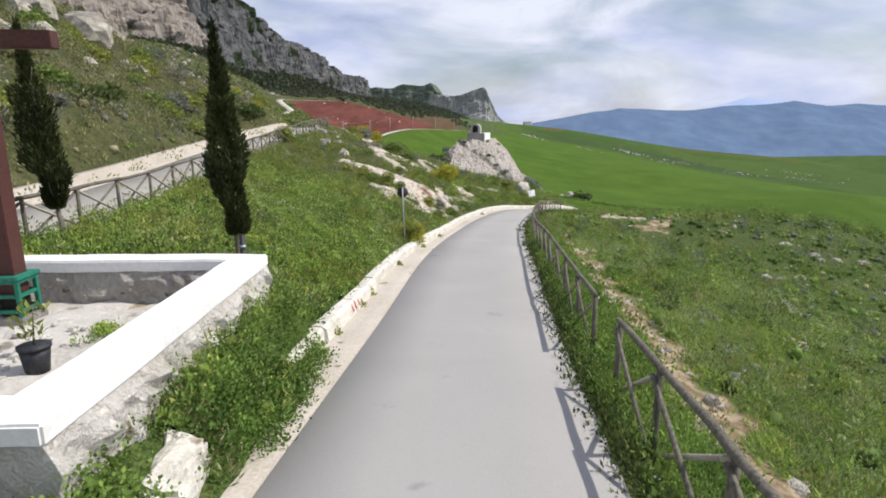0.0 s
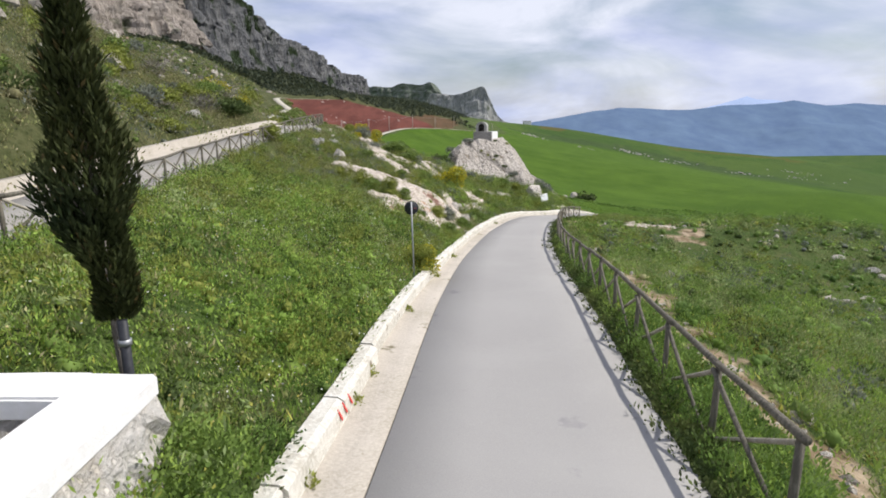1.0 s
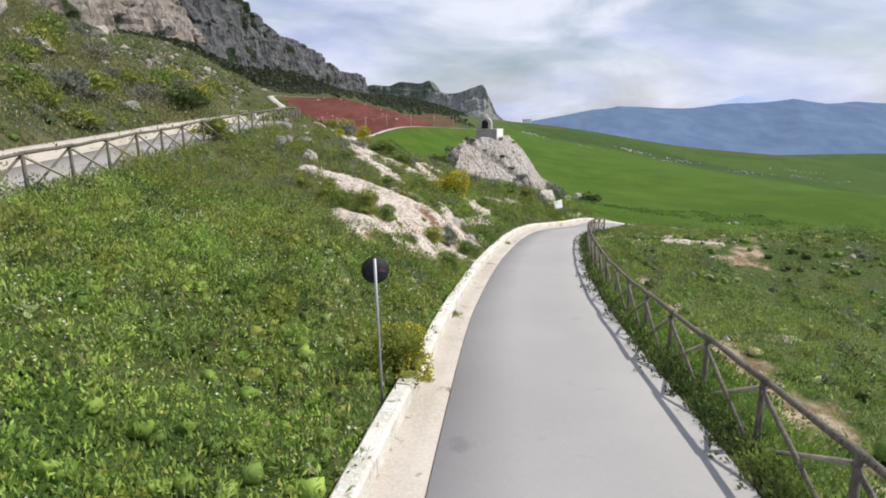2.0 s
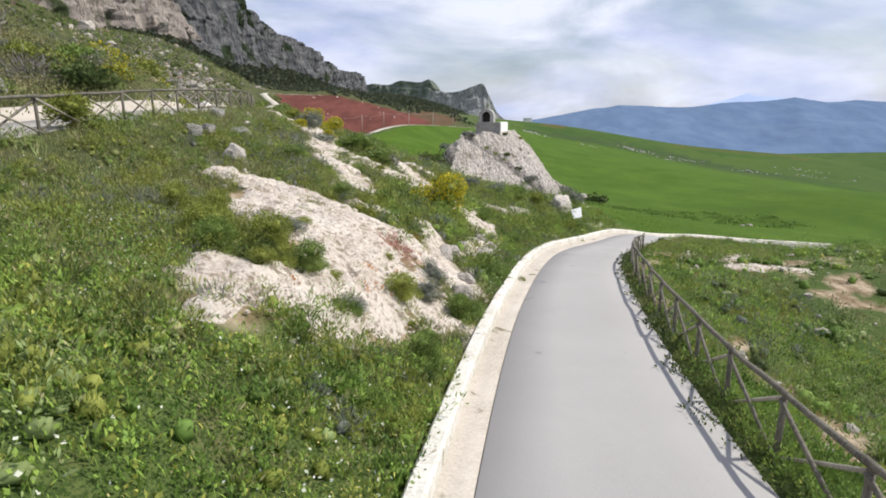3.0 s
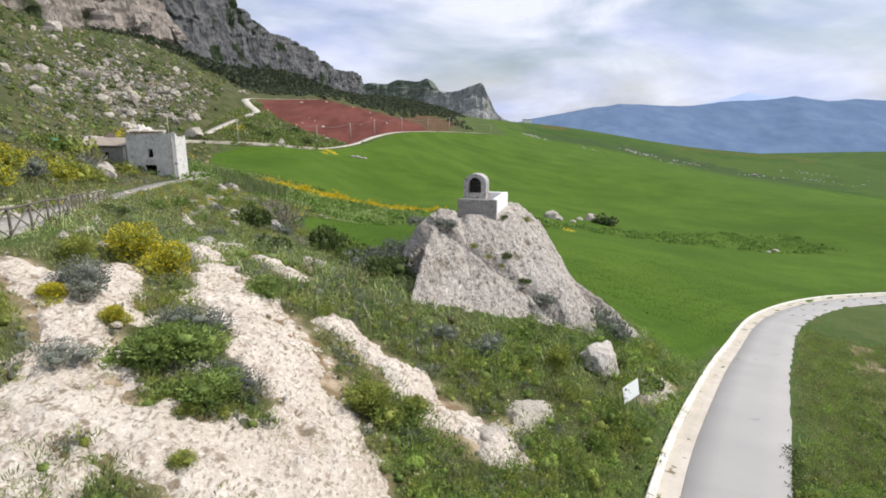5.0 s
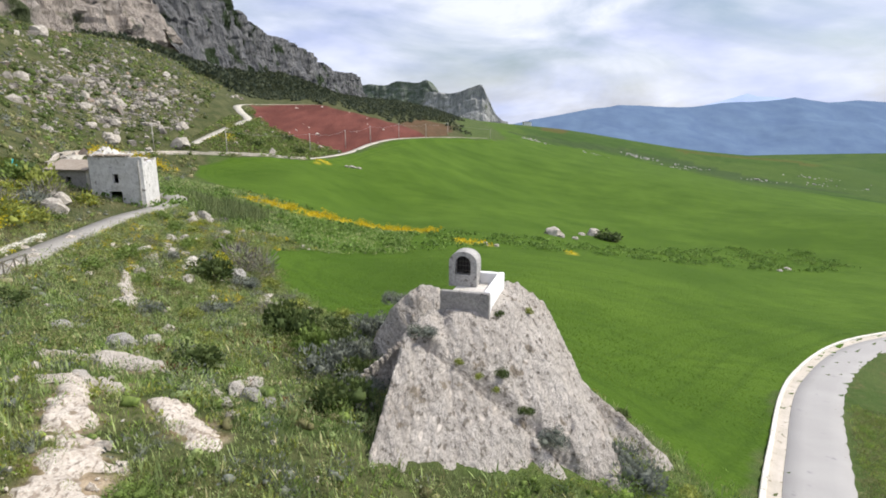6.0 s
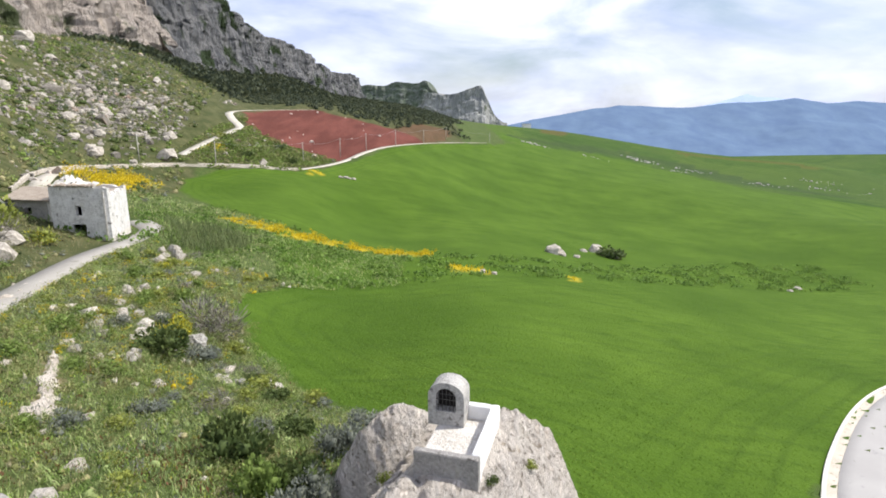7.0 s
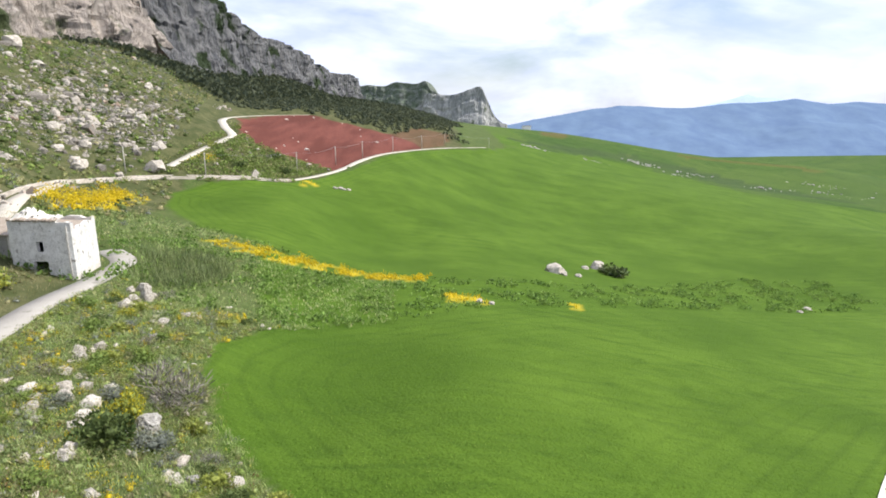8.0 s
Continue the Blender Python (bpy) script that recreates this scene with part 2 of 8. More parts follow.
L_STRAW = leafy("straw_and_scrub", (0.074, 0.074, 0.031), (0.332, 0.309, 0.154), (0.45, 0.40, 0.25), 0.12, patch=0.15)
L_DARK = leafy("dark_scrub_leaves", (0.028, 0.063, 0.014), (0.260, 0.408, 0.095), patch=0.28)
L_WHEAT = leafy("young_wheat", (0.095, 0.165, 0.018), (0.15, 0.25, 0.034), patch=0.1)
L_FLOWER = leafy("meadow_flowers", (0.52, 0.42, 0.05), (0.72, 0.66, 0.38), (0.8, 0.8, 0.74), 0.4, through_light=0.3)
L_BROOM = leafy("broom_blossom", (0.52, 0.42, 0.015), (0.78, 0.66, 0.04), through_light=0.3)
L_BAND = leafy("yellow_band_flowers", (0.50, 0.36, 0.01), (0.78, 0.60, 0.03), through_light=0.3)
L_WHITE = leafy("white_umbels", (0.56, 0.60, 0.46), (0.80, 0.81, 0.72), through_light=0.3)
L_BUSH = leafy("shrub_leaves", (0.041, 0.072, 0.017), (0.297, 0.408, 0.106), patch=0.8)
L_OLIVE = leafy("yellow_green_leaves", (0.105, 0.134, 0.024), (0.393, 0.432, 0.101), patch=0.8)
L_DEEP = leafy("deep_green_leaves", (0.020, 0.035, 0.011), (0.138, 0.191, 0.064), patch=0.8)
# dark grey-green scrub, its tone deepened for the shade below the cliff
L_FOOT = leafy("cliff_foot_leaves_shaded", (0.028, 0.040, 0.026), (0.072, 0.091, 0.062))
L_ORANGE = leafy("orange_flowers", (0.58, 0.20, 0.04), (0.76, 0.36, 0.09))
L_GREY = leafy("grey_shrub_leaves", (0.084, 0.097, 0.081), (0.309, 0.332, 0.286), patch=0.8)
L_TWIG = leafy("bare_twigs", (0.14, 0.125, 0.105), (0.30, 0.275, 0.25), through_light=0.0)
L_CYPRESS = leafy("cypress_leaves", (0.009, 0.020, 0.007), (0.042, 0.055, 0.020), (0.13, 0.10, 0.04), 0.03, through_light=0.1)
L_REED = leafy("reed_leaves", (0.09, 0.13, 0.05), (0.22, 0.26, 0.12), patch=0.5)
L_RUST = leafy("rusty_weeds", (0.10, 0.05, 0.025), (0.22, 0.11, 0.06), patch=0.5)


def ground_material():
    m, nt, links, bsdf = nodes_of("hillside_ground")

    def attr(name):
        a = nt.new("ShaderNodeAttribute")
        a.attribute_name = name
        return a.outputs["Fac"]

    c = blend(nt, links, noisy(nt, links, 0.12, 8, 0.38, 0.62), (0.066, 0.108, 0.024), (0.125, 0.158, 0.050))
    c = blend(nt, links, noisy(nt, links, 0.9, 8, 0.5, 0.72), c, (0.155, 0.140, 0.064))
    c = blend(nt, links, noisy(nt, links, 5.0, 6, 0.45, 0.75), c, (0.055, 0.085, 0.022))
    c = blend(nt, links, noisy(nt, links, 28.0, 4, 0.46, 0.60), c, (0.035, 0.06, 0.016))
    h = blend(nt, links, noisy(nt, links, 0.25, 8, 0.4, 0.65), (0.060, 0.072, 0.027), (0.130, 0.126, 0.060))
    h = blend(nt, links, noisy(nt, links, 3.0, 7, 0.45, 0.7), h, (0.043, 0.054, 0.018))
    c = blend(nt, links, attr("scrub"), c, h)
    w = blend(nt, links, noisy(nt, links, 0.045, 6, 0.35, 0.65), (0.046, 0.092, 0.007), (0.084, 0.146, 0.015))
    w = blend(nt, links, noisy(nt, links, 0.35, 7, 0.45, 0.75, stretch=(0.25, 1.4, 1.0, -20), distortion=1.5), w, (0.038, 0.078, 0.007))
    w = blend(nt, links, noisy(nt, links, 7.0, 5, 0.45, 0.8, stretch=(0.5, 1.6, 1.0)), w, (0.088, 0.155, 0.019))
    # drill lines that follow the edge of the field
    wave = nt.new("ShaderNodeMath")
    wave.operation = "SINE"
    turn_ = nt.new("ShaderNodeMath")
    turn_.operation, turn_.inputs[1].default_value = "MULTIPLY", 2 * math.pi / 2.6
    links.new(attr("rim"), turn_.inputs[0])
    links.new(turn_.outputs[0], wave.inputs[0])
    line = nt.new("ShaderNodeMapRange")
    line.inputs["From Min"].default_value, line.inputs["From Max"].default_value = 0.55, 1.0
    links.new(wave.outputs[0], line.inputs["Value"])
    fade = nt.new("ShaderNodeMapRange")
    fade.inputs["From Min"].default_value, fade.inputs["From Max"].default_value, fade.inputs["To Min"].default_value, fade.inputs["To Max"].default_value = 4, 26, 0.30, 0.0
    links.new(attr("rim"), fade.inputs["Value"])
    both = nt.new("ShaderNodeMath")
    both.operation = "MULTIPLY"
    links.new(line.outputs[0], both.inputs[0])
    links.new(fade.outputs[0], both.inputs[1])
    w = blend(nt, links, both.outputs[0], w, (0.030, 0.062, 0.006))
    c = blend(nt, links, attr("wheat"), c, w)
    c = blend(nt, links, attr("crop"), c, blend(nt, links, noisy(nt, links, 0.05, 7, 0.4, 0.65), (0.020, 0.048, 0.014), (0.040, 0.075, 0.022)))
    s = blend(nt, links, noisy(nt, links, 0.15, 7, 0.4, 0.65, stretch=(1, 0.2, 1, 35)), (0.105, 0.036, 0.027), (0.158, 0.056, 0.043))
    c = blend(nt, links, attr("soil"), c, s)
    d = blend(nt, links, noisy(nt, links, 1.6, 8, 0.4, 0.6), (0.20, 0.145, 0.085), (0.42, 0.335, 0.235))
    c = blend(nt, links, attr("dirt"), c, d)
    f = blend(nt, links, noisy(nt, links, 0.5, 7), (0.50, 0.36, 0.02), (0.20, 0.22, 0.03))
    c = blend(nt, links, attr("bloom"), c, f)
    links.new(c, bsdf.inputs["Base Color"])
    bsdf.inputs["Roughness"].default_value = 0.95
    bsdf.inputs["Specular IOR Level"].default_value = 0.1
    bumped(nt, links, bsdf, noisy(nt, links, 3.0, 8, 0.2, 0.8), 0.6, 0.25)
    return m


M_GROUND = ground_material()


# Haze is put into the colour: bluish tones and an even glow.
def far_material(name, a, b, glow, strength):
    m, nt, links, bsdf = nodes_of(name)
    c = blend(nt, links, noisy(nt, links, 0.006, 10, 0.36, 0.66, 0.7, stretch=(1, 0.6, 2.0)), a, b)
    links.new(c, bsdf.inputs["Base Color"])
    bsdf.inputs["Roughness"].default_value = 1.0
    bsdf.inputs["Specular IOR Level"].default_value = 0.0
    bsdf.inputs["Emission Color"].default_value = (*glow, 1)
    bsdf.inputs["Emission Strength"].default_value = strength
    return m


M_FAR = far_material("distant_hills_haze_blue", (0.052, 0.080, 0.138), (0.086, 0.128, 0.182), (0.19, 0.27, 0.43), 0.40)
M_FARTHER = far_material("distant_mountain_haze_pale", (0.20, 0.25, 0.36), (0.26, 0.31, 0.42), (0.36, 0.45, 0.66), 0.6)


# ---- the lie of the land: heights on rows of y, at fixed shares of the distance to the side ----
GROUND_NEAR = {
    -20: (20.0, 13.0, 8.5, 5.0, 3.4, 2.4, 1.9, 1.5, -0.5, -3.0, -9.0, -22.0),
    2: (13.2, 9.7, 7.1, 4.0, 2.5, 1.3, 0.6, -0.1, -1.6, -3.5, -9.0, -26.1),
    14: (30.3, 17.5, 9.2, 3.3, 1.0, 1.4, -0.2, -0.6, -2.2, -4.9, -10.2, -17.8),
    26: (44.5, 24.5, 12.8, 6.3, 4.0, 1.6, 0.0, -1.7, -2.7, -6.2, -9.6, -9.7),
    38: (53.3, 30.1, 17.1, 11.1, 4.1, 1.3, 0.2, -2.6, -4.6, -6.3, -8.9, -10.9),
    50: (59.1, 34.2, 19.4, 12.0, 5.0, 3.1, 0.4, -3.2, -4.4, -4.9, -9.6, -16.3),
    62: (62.8, 37.3, 24.0, 15.0, 7.2, 4.1, 0.8, -3.6, -6.1, -6.6, -12.2, -22.7),
}
GROUND_FIELD = {
    76: (65.5, 40.4, 21.0, 11.0, 6.1, 0.4, -0.6, -2.4, -8.0, -11.7, -16.0, -28.0),
    95: (67.7, 38.0, 19.0, 8.5, 2.4, -2.2, -5.7, -6.0, -10.2, -15.2, -20.3, -33.7),
    120: (70.0, 40.0, 18.0, 5.5, -0.6, -4.2, -9.3, -9.2, -12.9, -18.6, -23.2, -40.5),
    160: (76.8, 52.0, 26.0, 7.5, -1.2, -8.4, -11.9, -13.5, -17.8, -24.8, -31.4, -51.0),
    220: (89.6, 66.0, 40.0, 7.6, -4.6, -7.2, -16.2, -18.4, -24.9, -31.8, -38.9, -66.3),
    300: (111.1, 90.0, 65.6, 30.8, 14.9, -1.3, -6.1, -17.1, -27.3, -33.3, -36.2, -95.4),
}
GROUND_FAR = {
    420: (139.2, 97.8, 64.3, 54.7, 24.9, 19.9, 7.6, -9.2, -21.3, -33.1, -61.2, -152.8),
    650: (179.9, 130.2, 96.3, 74.5, 49.3, 28.5, 23.6, 3.7, -19.8, -45.5, -68.9, -109.9),
    1000: (229.4, 181.0, 152.9, 127.3, 87.8, 41.1, 22.7, 4.0, -10.0, -41.0, -77.3, -219.3),
    1700: (315.2, 229.6, 157.4, 99.5, 64.2, 52.5, 29.0, -26.7, -71.7, -102.9, -186.5, -277.6),
    3000: (423.0, 268.7, 150.7, 64.0, 0.8, -55.9, -97.6, -132.0, -171.2, -190.6, -179.5, -180.4),
    4900: (518.6, 292.7, 133.2, 31.0, -30.5, -73.6, -104.4, -138.9, -178.9, -202.8, -197.3, -165.4),
}
ACROSS = (-1.5, -1, -0.65, -0.42, -0.27, -0.15, -0.05, 0.06, 0.2, 0.4, 0.7, 1.2)
ROWS = {**GROUND_NEAR, **GROUND_FIELD, **GROUND_FAR}
ROW_Y = np.array(sorted(ROWS), float)
TABLE = np.array([ROWS[y] for y in sorted(ROWS)])
COLS = np.array(ACROSS)


def spread(knots, v):
    """Weights of a smooth curve through values at the knots."""
    n = len(knots)
    v = np.clip(v, knots[0], knots[-1])
    i = np.clip(np.searchsorted(knots, v) - 1, 0, n - 2)
    h = knots[i + 1] - knots[i]
    s = (v - knots[i]) / h
    h00, h10, h11 = 2 * s**3 - 3 * s**2 + 1, s**3 - 2 * s**2 + s, s**3 - s**2
    w, r = np.zeros((len(v), n)), np.arange(len(v))
    np.add.at(w, (r, i), h00)
    np.add.at(w, (r, i + 1), 1 - h00)
    for j, c in ((i, h10), (i + 1, h11)):
        a, b = np.clip(j - 1, 0, n - 1), np.clip(j + 1, 0, n - 1)
        g = c * h / (knots[b] - knots[a])
        np.add.at(w, (r, b), g)
        np.add.at(w, (r, a), -g)
    return w


def lie(x, y):
    a = spread(np.log(ROW_Y + 60), np.log(np.maximum(y, -25) + 60))
    b = spread(COLS, x / (np.maximum(y, 2) + 30))
    return np.einsum("ni,ij,nj->n", a, TABLE, b)


def smooth(points, n=10):
    """A rounded line through the points."""
    c, out = np.array(points, float), []
    for i in range(len(c) - 1):
        p0, p1, p2, p3 = c[max(i - 1, 0)], c[i], c[i + 1], c[min(i + 2, len(c) - 1)]
        for s in np.arange(n) / n:
            out.append(0.5 * (2 * p1 + (p2 - p0) * s + (2 * p0 - 5 * p1 + 4 * p2 - p3) * s**2 + (3 * p1 - p0 - 3 * p2 + p3) * s**3))
    return np.array(out + [c[-1]])


def side_of(line):
    t = np.gradient(line, axis=0)
    t[:, 2] = 0
    t /= np.linalg.norm(t, axis=1)[:, None]
    return np.stack([-t[:, 1], t[:, 0], 0 * t[:, 0]], 1)


def beside(line, x, y):
    """For each place: how far to the left of the line it lies, and the line's height and index there."""
    out_s, out_i = np.full(len(x), 999.0), np.zeros(len(x), int)
    near = (x > line[:, 0].min() - 30) & (x < line[:, 0].max() + 30) & (y > line[:, 1].min() - 30) & (y < line[:, 1].max() + 30)
    k = np.where(near)[0]
    left = side_of(line)
    for lot in np.array_split(k, max(1, len(k) // 20000)):
        if not len(lot):
            continue
        d = (x[lot, None] - line[None, :, 0]) ** 2 + (y[lot, None] - line[None, :, 1]) ** 2
        i = d.argmin(1)
        j = np.clip(i, 1, len(line) - 2)
        s = (x[lot] - line[i, 0]) * left[i, 0] + (y[lot] - line[i, 1]) * left[i, 1]
        far = np.sqrt(d[np.arange(len(lot)), i])
        out_s[lot] = np.where(far > np.abs(s) + 1.5, np.sign(s + 1e-9) * far, s)
        out_i[lot] = i
    return out_s, line[out_i, 2], out_i


def ease(v, a, b):
    s = np.clip((v - a) / (b - a), 0, 1)
    return s * s * (3 - 2 * s)


LOWER = smooth([(-2.0, -20, 2.2), (-0.72, -5, 1.0), (0.05, 4, 0.32), (0.72, 12, -0.35), (1.48, 20, -0.79), (2.69, 30, -1.89), (4.6, 40, -2.73), (7.43, 50, -3.74), (11.83, 59, -5.09),
                (16.65, 67, -6.21), (24.96, 80, -9.24), (38, 98.2, -13.14), (58, 118.5, -18.26), (85, 136, -23.1)], 14)
HALF = np.interp(LOWER[:, 1], [28, 48], [1.95, 1.62])
GUTTER = np.interp(LOWER[:, 1], [10, 16, 24, 40, 52], [0.80, 0.76, 0.52, 0.52, 0.70])
KERB_W, KERB_H = 0.30, 0.34
UPPER = smooth([(-9.0, -15, 2.2), (-10.6, 5, 1.6), (-11.4, 18, 1.45), (-13.0, 36, 2.28), (-12.9, 45, 2.9), (-13.2, 57, 3.45), (-16.2, 67, 2.8), (-22, 78.5, 1.5), (-27.6, 93, 0.1), (-31.2, 105, -0.7),
                (-35.0, 120, -1.5), (-35.9, 131, -2.0), (-38.2, 141, -2.5), (-44, 147.5, -2.4)], 12)
TRACK = smooth([(-56, 138, 2.0), (-60, 149, 2.4), (-65, 158, 2.6), (-72, 171, 2.5), (-83, 196, 1.4), (-85.5, 214, 0.0), (-76, 233, -1.0), (-58, 247, -2.6), (-46, 260, -4.5), (-36, 293, -4.5), (-28, 321, -1.7), (-17, 350, -0.5),
                (6, 421, -2.2), (38, 488, -5.2)], 10)
LANE = smooth([(-79, 243, 1.5), (-77.5, 262, 5.0), (-76, 283, 8.2), (-77, 295, 9.6), (-84, 306, 13), (-90, 325, 15.8), (-88, 372, 17), (-70, 400, 17.5)], 10)
PLOT = (-8.5, -3.35, 4.4, 9.4)


def land(x, y):
    """The finished height of the ground."""
    x, y = np.atleast_1d(np.asarray(x, float)), np.atleast_1d(np.asarray(y, float))
    z = lie(x, y)
    rough = np.array([noise.fractal((a * 0.35, b * 0.35, 0), 0.9, 2.1, 4) if b < 140 and abs(a) < 80 else 0.0 for a, b in zip(x, y)])
    s, zr, i = beside(LOWER, x, y)
    hw = HALF[i]
    calm = ease(np.abs(s), 2, 6)
    # a hollow on the shaded side of the crag
    z = z - 1.5 * np.exp(-((x + 1.5) / 4.5) ** 2 - ((y - 77.5) / 5) ** 2)
    z = z + 0.16 * rough * calm
    left = s - hw - GUTTER[i] - KERB_W
    right = -s - hw - 0.15
    z = np.where(left > 0, zr + 0.22 + (z - zr - 0.22) * ease(left, 0, 3.2), z)
    z = np.where(right > 0, zr - 0.06 + (z - zr + 0.06) * ease(right, 0, 2.6), z)
    z = np.where((left <= 0) & (right <= 0), zr - 0.10, z)
    s, zr, i = beside(UPPER, x, y)
    z = np.where(np.abs(s) < 6, zr - 0.06 + (z - zr + 0.06) * ease(np.abs(s), 2.0, 4.6), z)
    s, zr, i = beside(TRACK, x, y)
    z = np.where(np.abs(s) < 12, zr - 0.05 + (z - zr + 0.05) * ease(np.abs(s), 2.2, 9), z)
    s, zr, i = beside(LANE, x, y)
    z = np.where(np.abs(s) < 12, zr - 0.05 + (z - zr + 0.05) * ease(np.abs(s), 2.2, 9), z)
    # the walled plot has a level floor
    d = np.maximum(np.maximum(PLOT[0] - x, x - PLOT[1]), np.maximum(PLOT[2] - y, y - PLOT[3]))
    z = np.where(d < 1.4, 1.02 + (z - 1.02) * ease(d, 0.25, 1.4), z)
    return z


def at(x, y, up=0.0):
    return (x, y, float(land(x, y)[0]) + up)


# ---- building helpers ----
def mesh_of(name, verts, faces, material, flat=False):
    me = bpy.data.meshes.new(name)
    me.from_pydata([tuple(v) for v in verts] if not isinstance(verts, np.ndarray) else verts.tolist(), [], faces if not isinstance(faces, np.ndarray) else faces.tolist())
    me.materials.append(material)
    if not flat:
        me.polygons.foreach_set("use_smooth", np.ones(len(me.polygons), bool))
    me.update()
    return me


def part(name, bm, material, parent=None, label="", flat=True):
    """Links a bmesh or a mesh as one object under a thing."""
    if isinstance(bm, bmesh.types.BMesh):
        me = bpy.data.meshes.new(name)
        bm.to_mesh(me)
        bm.free()
        me.materials.append(material)
        if not flat:
            me.polygons.foreach_set("use_smooth", np.ones(len(me.polygons), bool))
    else:
        me = bm
    ob = new(name, me)
    ob.parent = parent
    return tagged(ob, label) if label else ob


def thing(name, m, label, category, group="", kind=""):
    ob = new(name)
    ob.matrix_world = m
    return tagged(ob, label, category, group, kind)


def box(bm, lo, hi, bevel=0.0):
    r = bmesh.ops.create_cube(bm, size=1.0)
    vs = r["verts"]
    for v in vs:
        v.co = Vector([lo[k] + (v.co[k] + 0.5) * (hi[k] - lo[k]) for k in range(3)])
    if bevel:
        edges = list({e for v in vs for e in v.link_edges})
        bmesh.ops.bevel(bm, geom=edges, offset=bevel, segments=2, affect="EDGES")
    return bm


def stick(a, b, r0, r1=None, sides=8, wob=0.0, steps=1):
    """A round bar from a to b, a little uneven."""
    a, b, r1 = Vector(a), Vector(b), r0 if r1 is None else r1
    d = (b - a).normalized()
    u = d.orthogonal().normalized()
    v = d.cross(u)
    vs, fs = [], []
    for k in range(steps + 1):
        s = k / steps
        c = a.lerp(b, s) + (Vector((random.uniform(-1, 1), random.uniform(-1, 1), random.uniform(-1, 1))) * wob if 0 < k < steps else Vector())
        r = r0 + (r1 - r0) * s
        for j in range(sides):
            t = 2 * math.pi * j / sides
            vs.append(c + u * (math.cos(t) * r) + v * (math.sin(t) * r))
    for k in range(steps):
        for j in range(sides):
            p, q = k * sides + j, k * sides + (j + 1) % sides
            fs.append((p, q, q + sides, p + sides))
    fs.append(tuple(range(sides - 1, -1, -1)))
    fs.append(tuple(range(steps * sides, (steps + 1) * sides)))
    return [tuple(x) for x in vs], fs


def bar(name, a, b, r0, r1, material, parent, label="", sides=8, wob=0.0, steps=1):
    v, f = stick(a, b, r0, r1, sides, wob, steps)
    return part(name, mesh_of(name, v, f, material), None, parent, label)


def joined(lots):
    vs, fs, n = [], [], 0
    for v, f in lots:
        vs += list(v)
        fs += [tuple(i + n for i in face) for face in f]
        n += len(v)
    return vs, fs


def ribbon(line, left, lifts, closed_under=None):
    """A strip along a line: for each offset to the left a row of points, lifted."""
    n = side_of(line)
    rows = [line + n * np.asarray(o).reshape(-1, 1) + np.array([0, 0, 1.0]) * l for o, l in zip(left, lifts)]
    k, m = len(line), len(rows)
    verts = np.concatenate(rows)
    faces = [(j * k + i, (j + 1) * k + i, (j + 1) * k + i + 1, j * k + i + 1) for j in range(m - 1) for i in range(k - 1)]
    return verts, faces


def leaves(p, up, length, width, lean, rng):
    """Pointed leaves (two triangles each) that grow at the places p, about along up."""
    n = len(p)
    az = rng.uniform(0, 2 * np.pi, n)
    out = np.stack([np.cos(az), np.sin(az), np.zeros(n)], 1)
    d = up + out * (lean * rng.uniform(0.2, 1.0, n))[:, None]
    d /= np.linalg.norm(d, axis=1)[:, None]
    w = np.cross(d, out + rng.normal(0, 0.3, (n, 3)))
    w /= np.linalg.norm(w, axis=1)[:, None] + 1e-9
    length = length * rng.uniform(0.55, 1.25, n)
    width = width * rng.uniform(0.6, 1.2, n)
    mid = p + d * (length * 0.5)[:, None]
    tip = p + d * length[:, None] + out * (0.15 * lean * length)[:, None]
    v = np.stack([p, mid + w * width[:, None] / 2, tip, mid - w * width[:, None] / 2], 1).reshape(-1, 3)
    f = np.arange(4 * n).reshape(n, 4)
    return v, f


def leaf_mesh(name, lots, material):
    vs = np.concatenate([v for v, _ in lots])
    off = np.cumsum([0] + [len(v) for v, _ in lots[:-1]])
    fs = np.concatenate([f + o for (_, f), o in zip(lots, off)])
    me = bpy.data.meshes.new(name)
    me.vertices.add(len(vs))
    me.vertices.foreach_set("co", vs.astype(np.float32).ravel())
    me.loops.add(fs.size)
    me.loops.foreach_set("vertex_index", fs.astype(np.int32).ravel())
    me.polygons.add(len(fs))
    me.polygons.foreach_set("loop_start", np.arange(0, fs.size, 4, dtype=np.int32))
    me.update(calc_edges=True)
    me.materials.append(material)
    return me


def inside(poly, x, y):
    """Which places lie inside the outline."""
    hit, n = np.zeros(len(x), bool), len(poly)
    for i in range(n):
        (x1, y1), (x2, y2) = poly[i], poly[(i + 1) % n]
        cross = ((y1 > y) != (y2 > y)) & (x < (x2 - x1) * (y - y1) / (y2 - y1 + 1e-12) + x1)
        hit ^= cross
    return hit


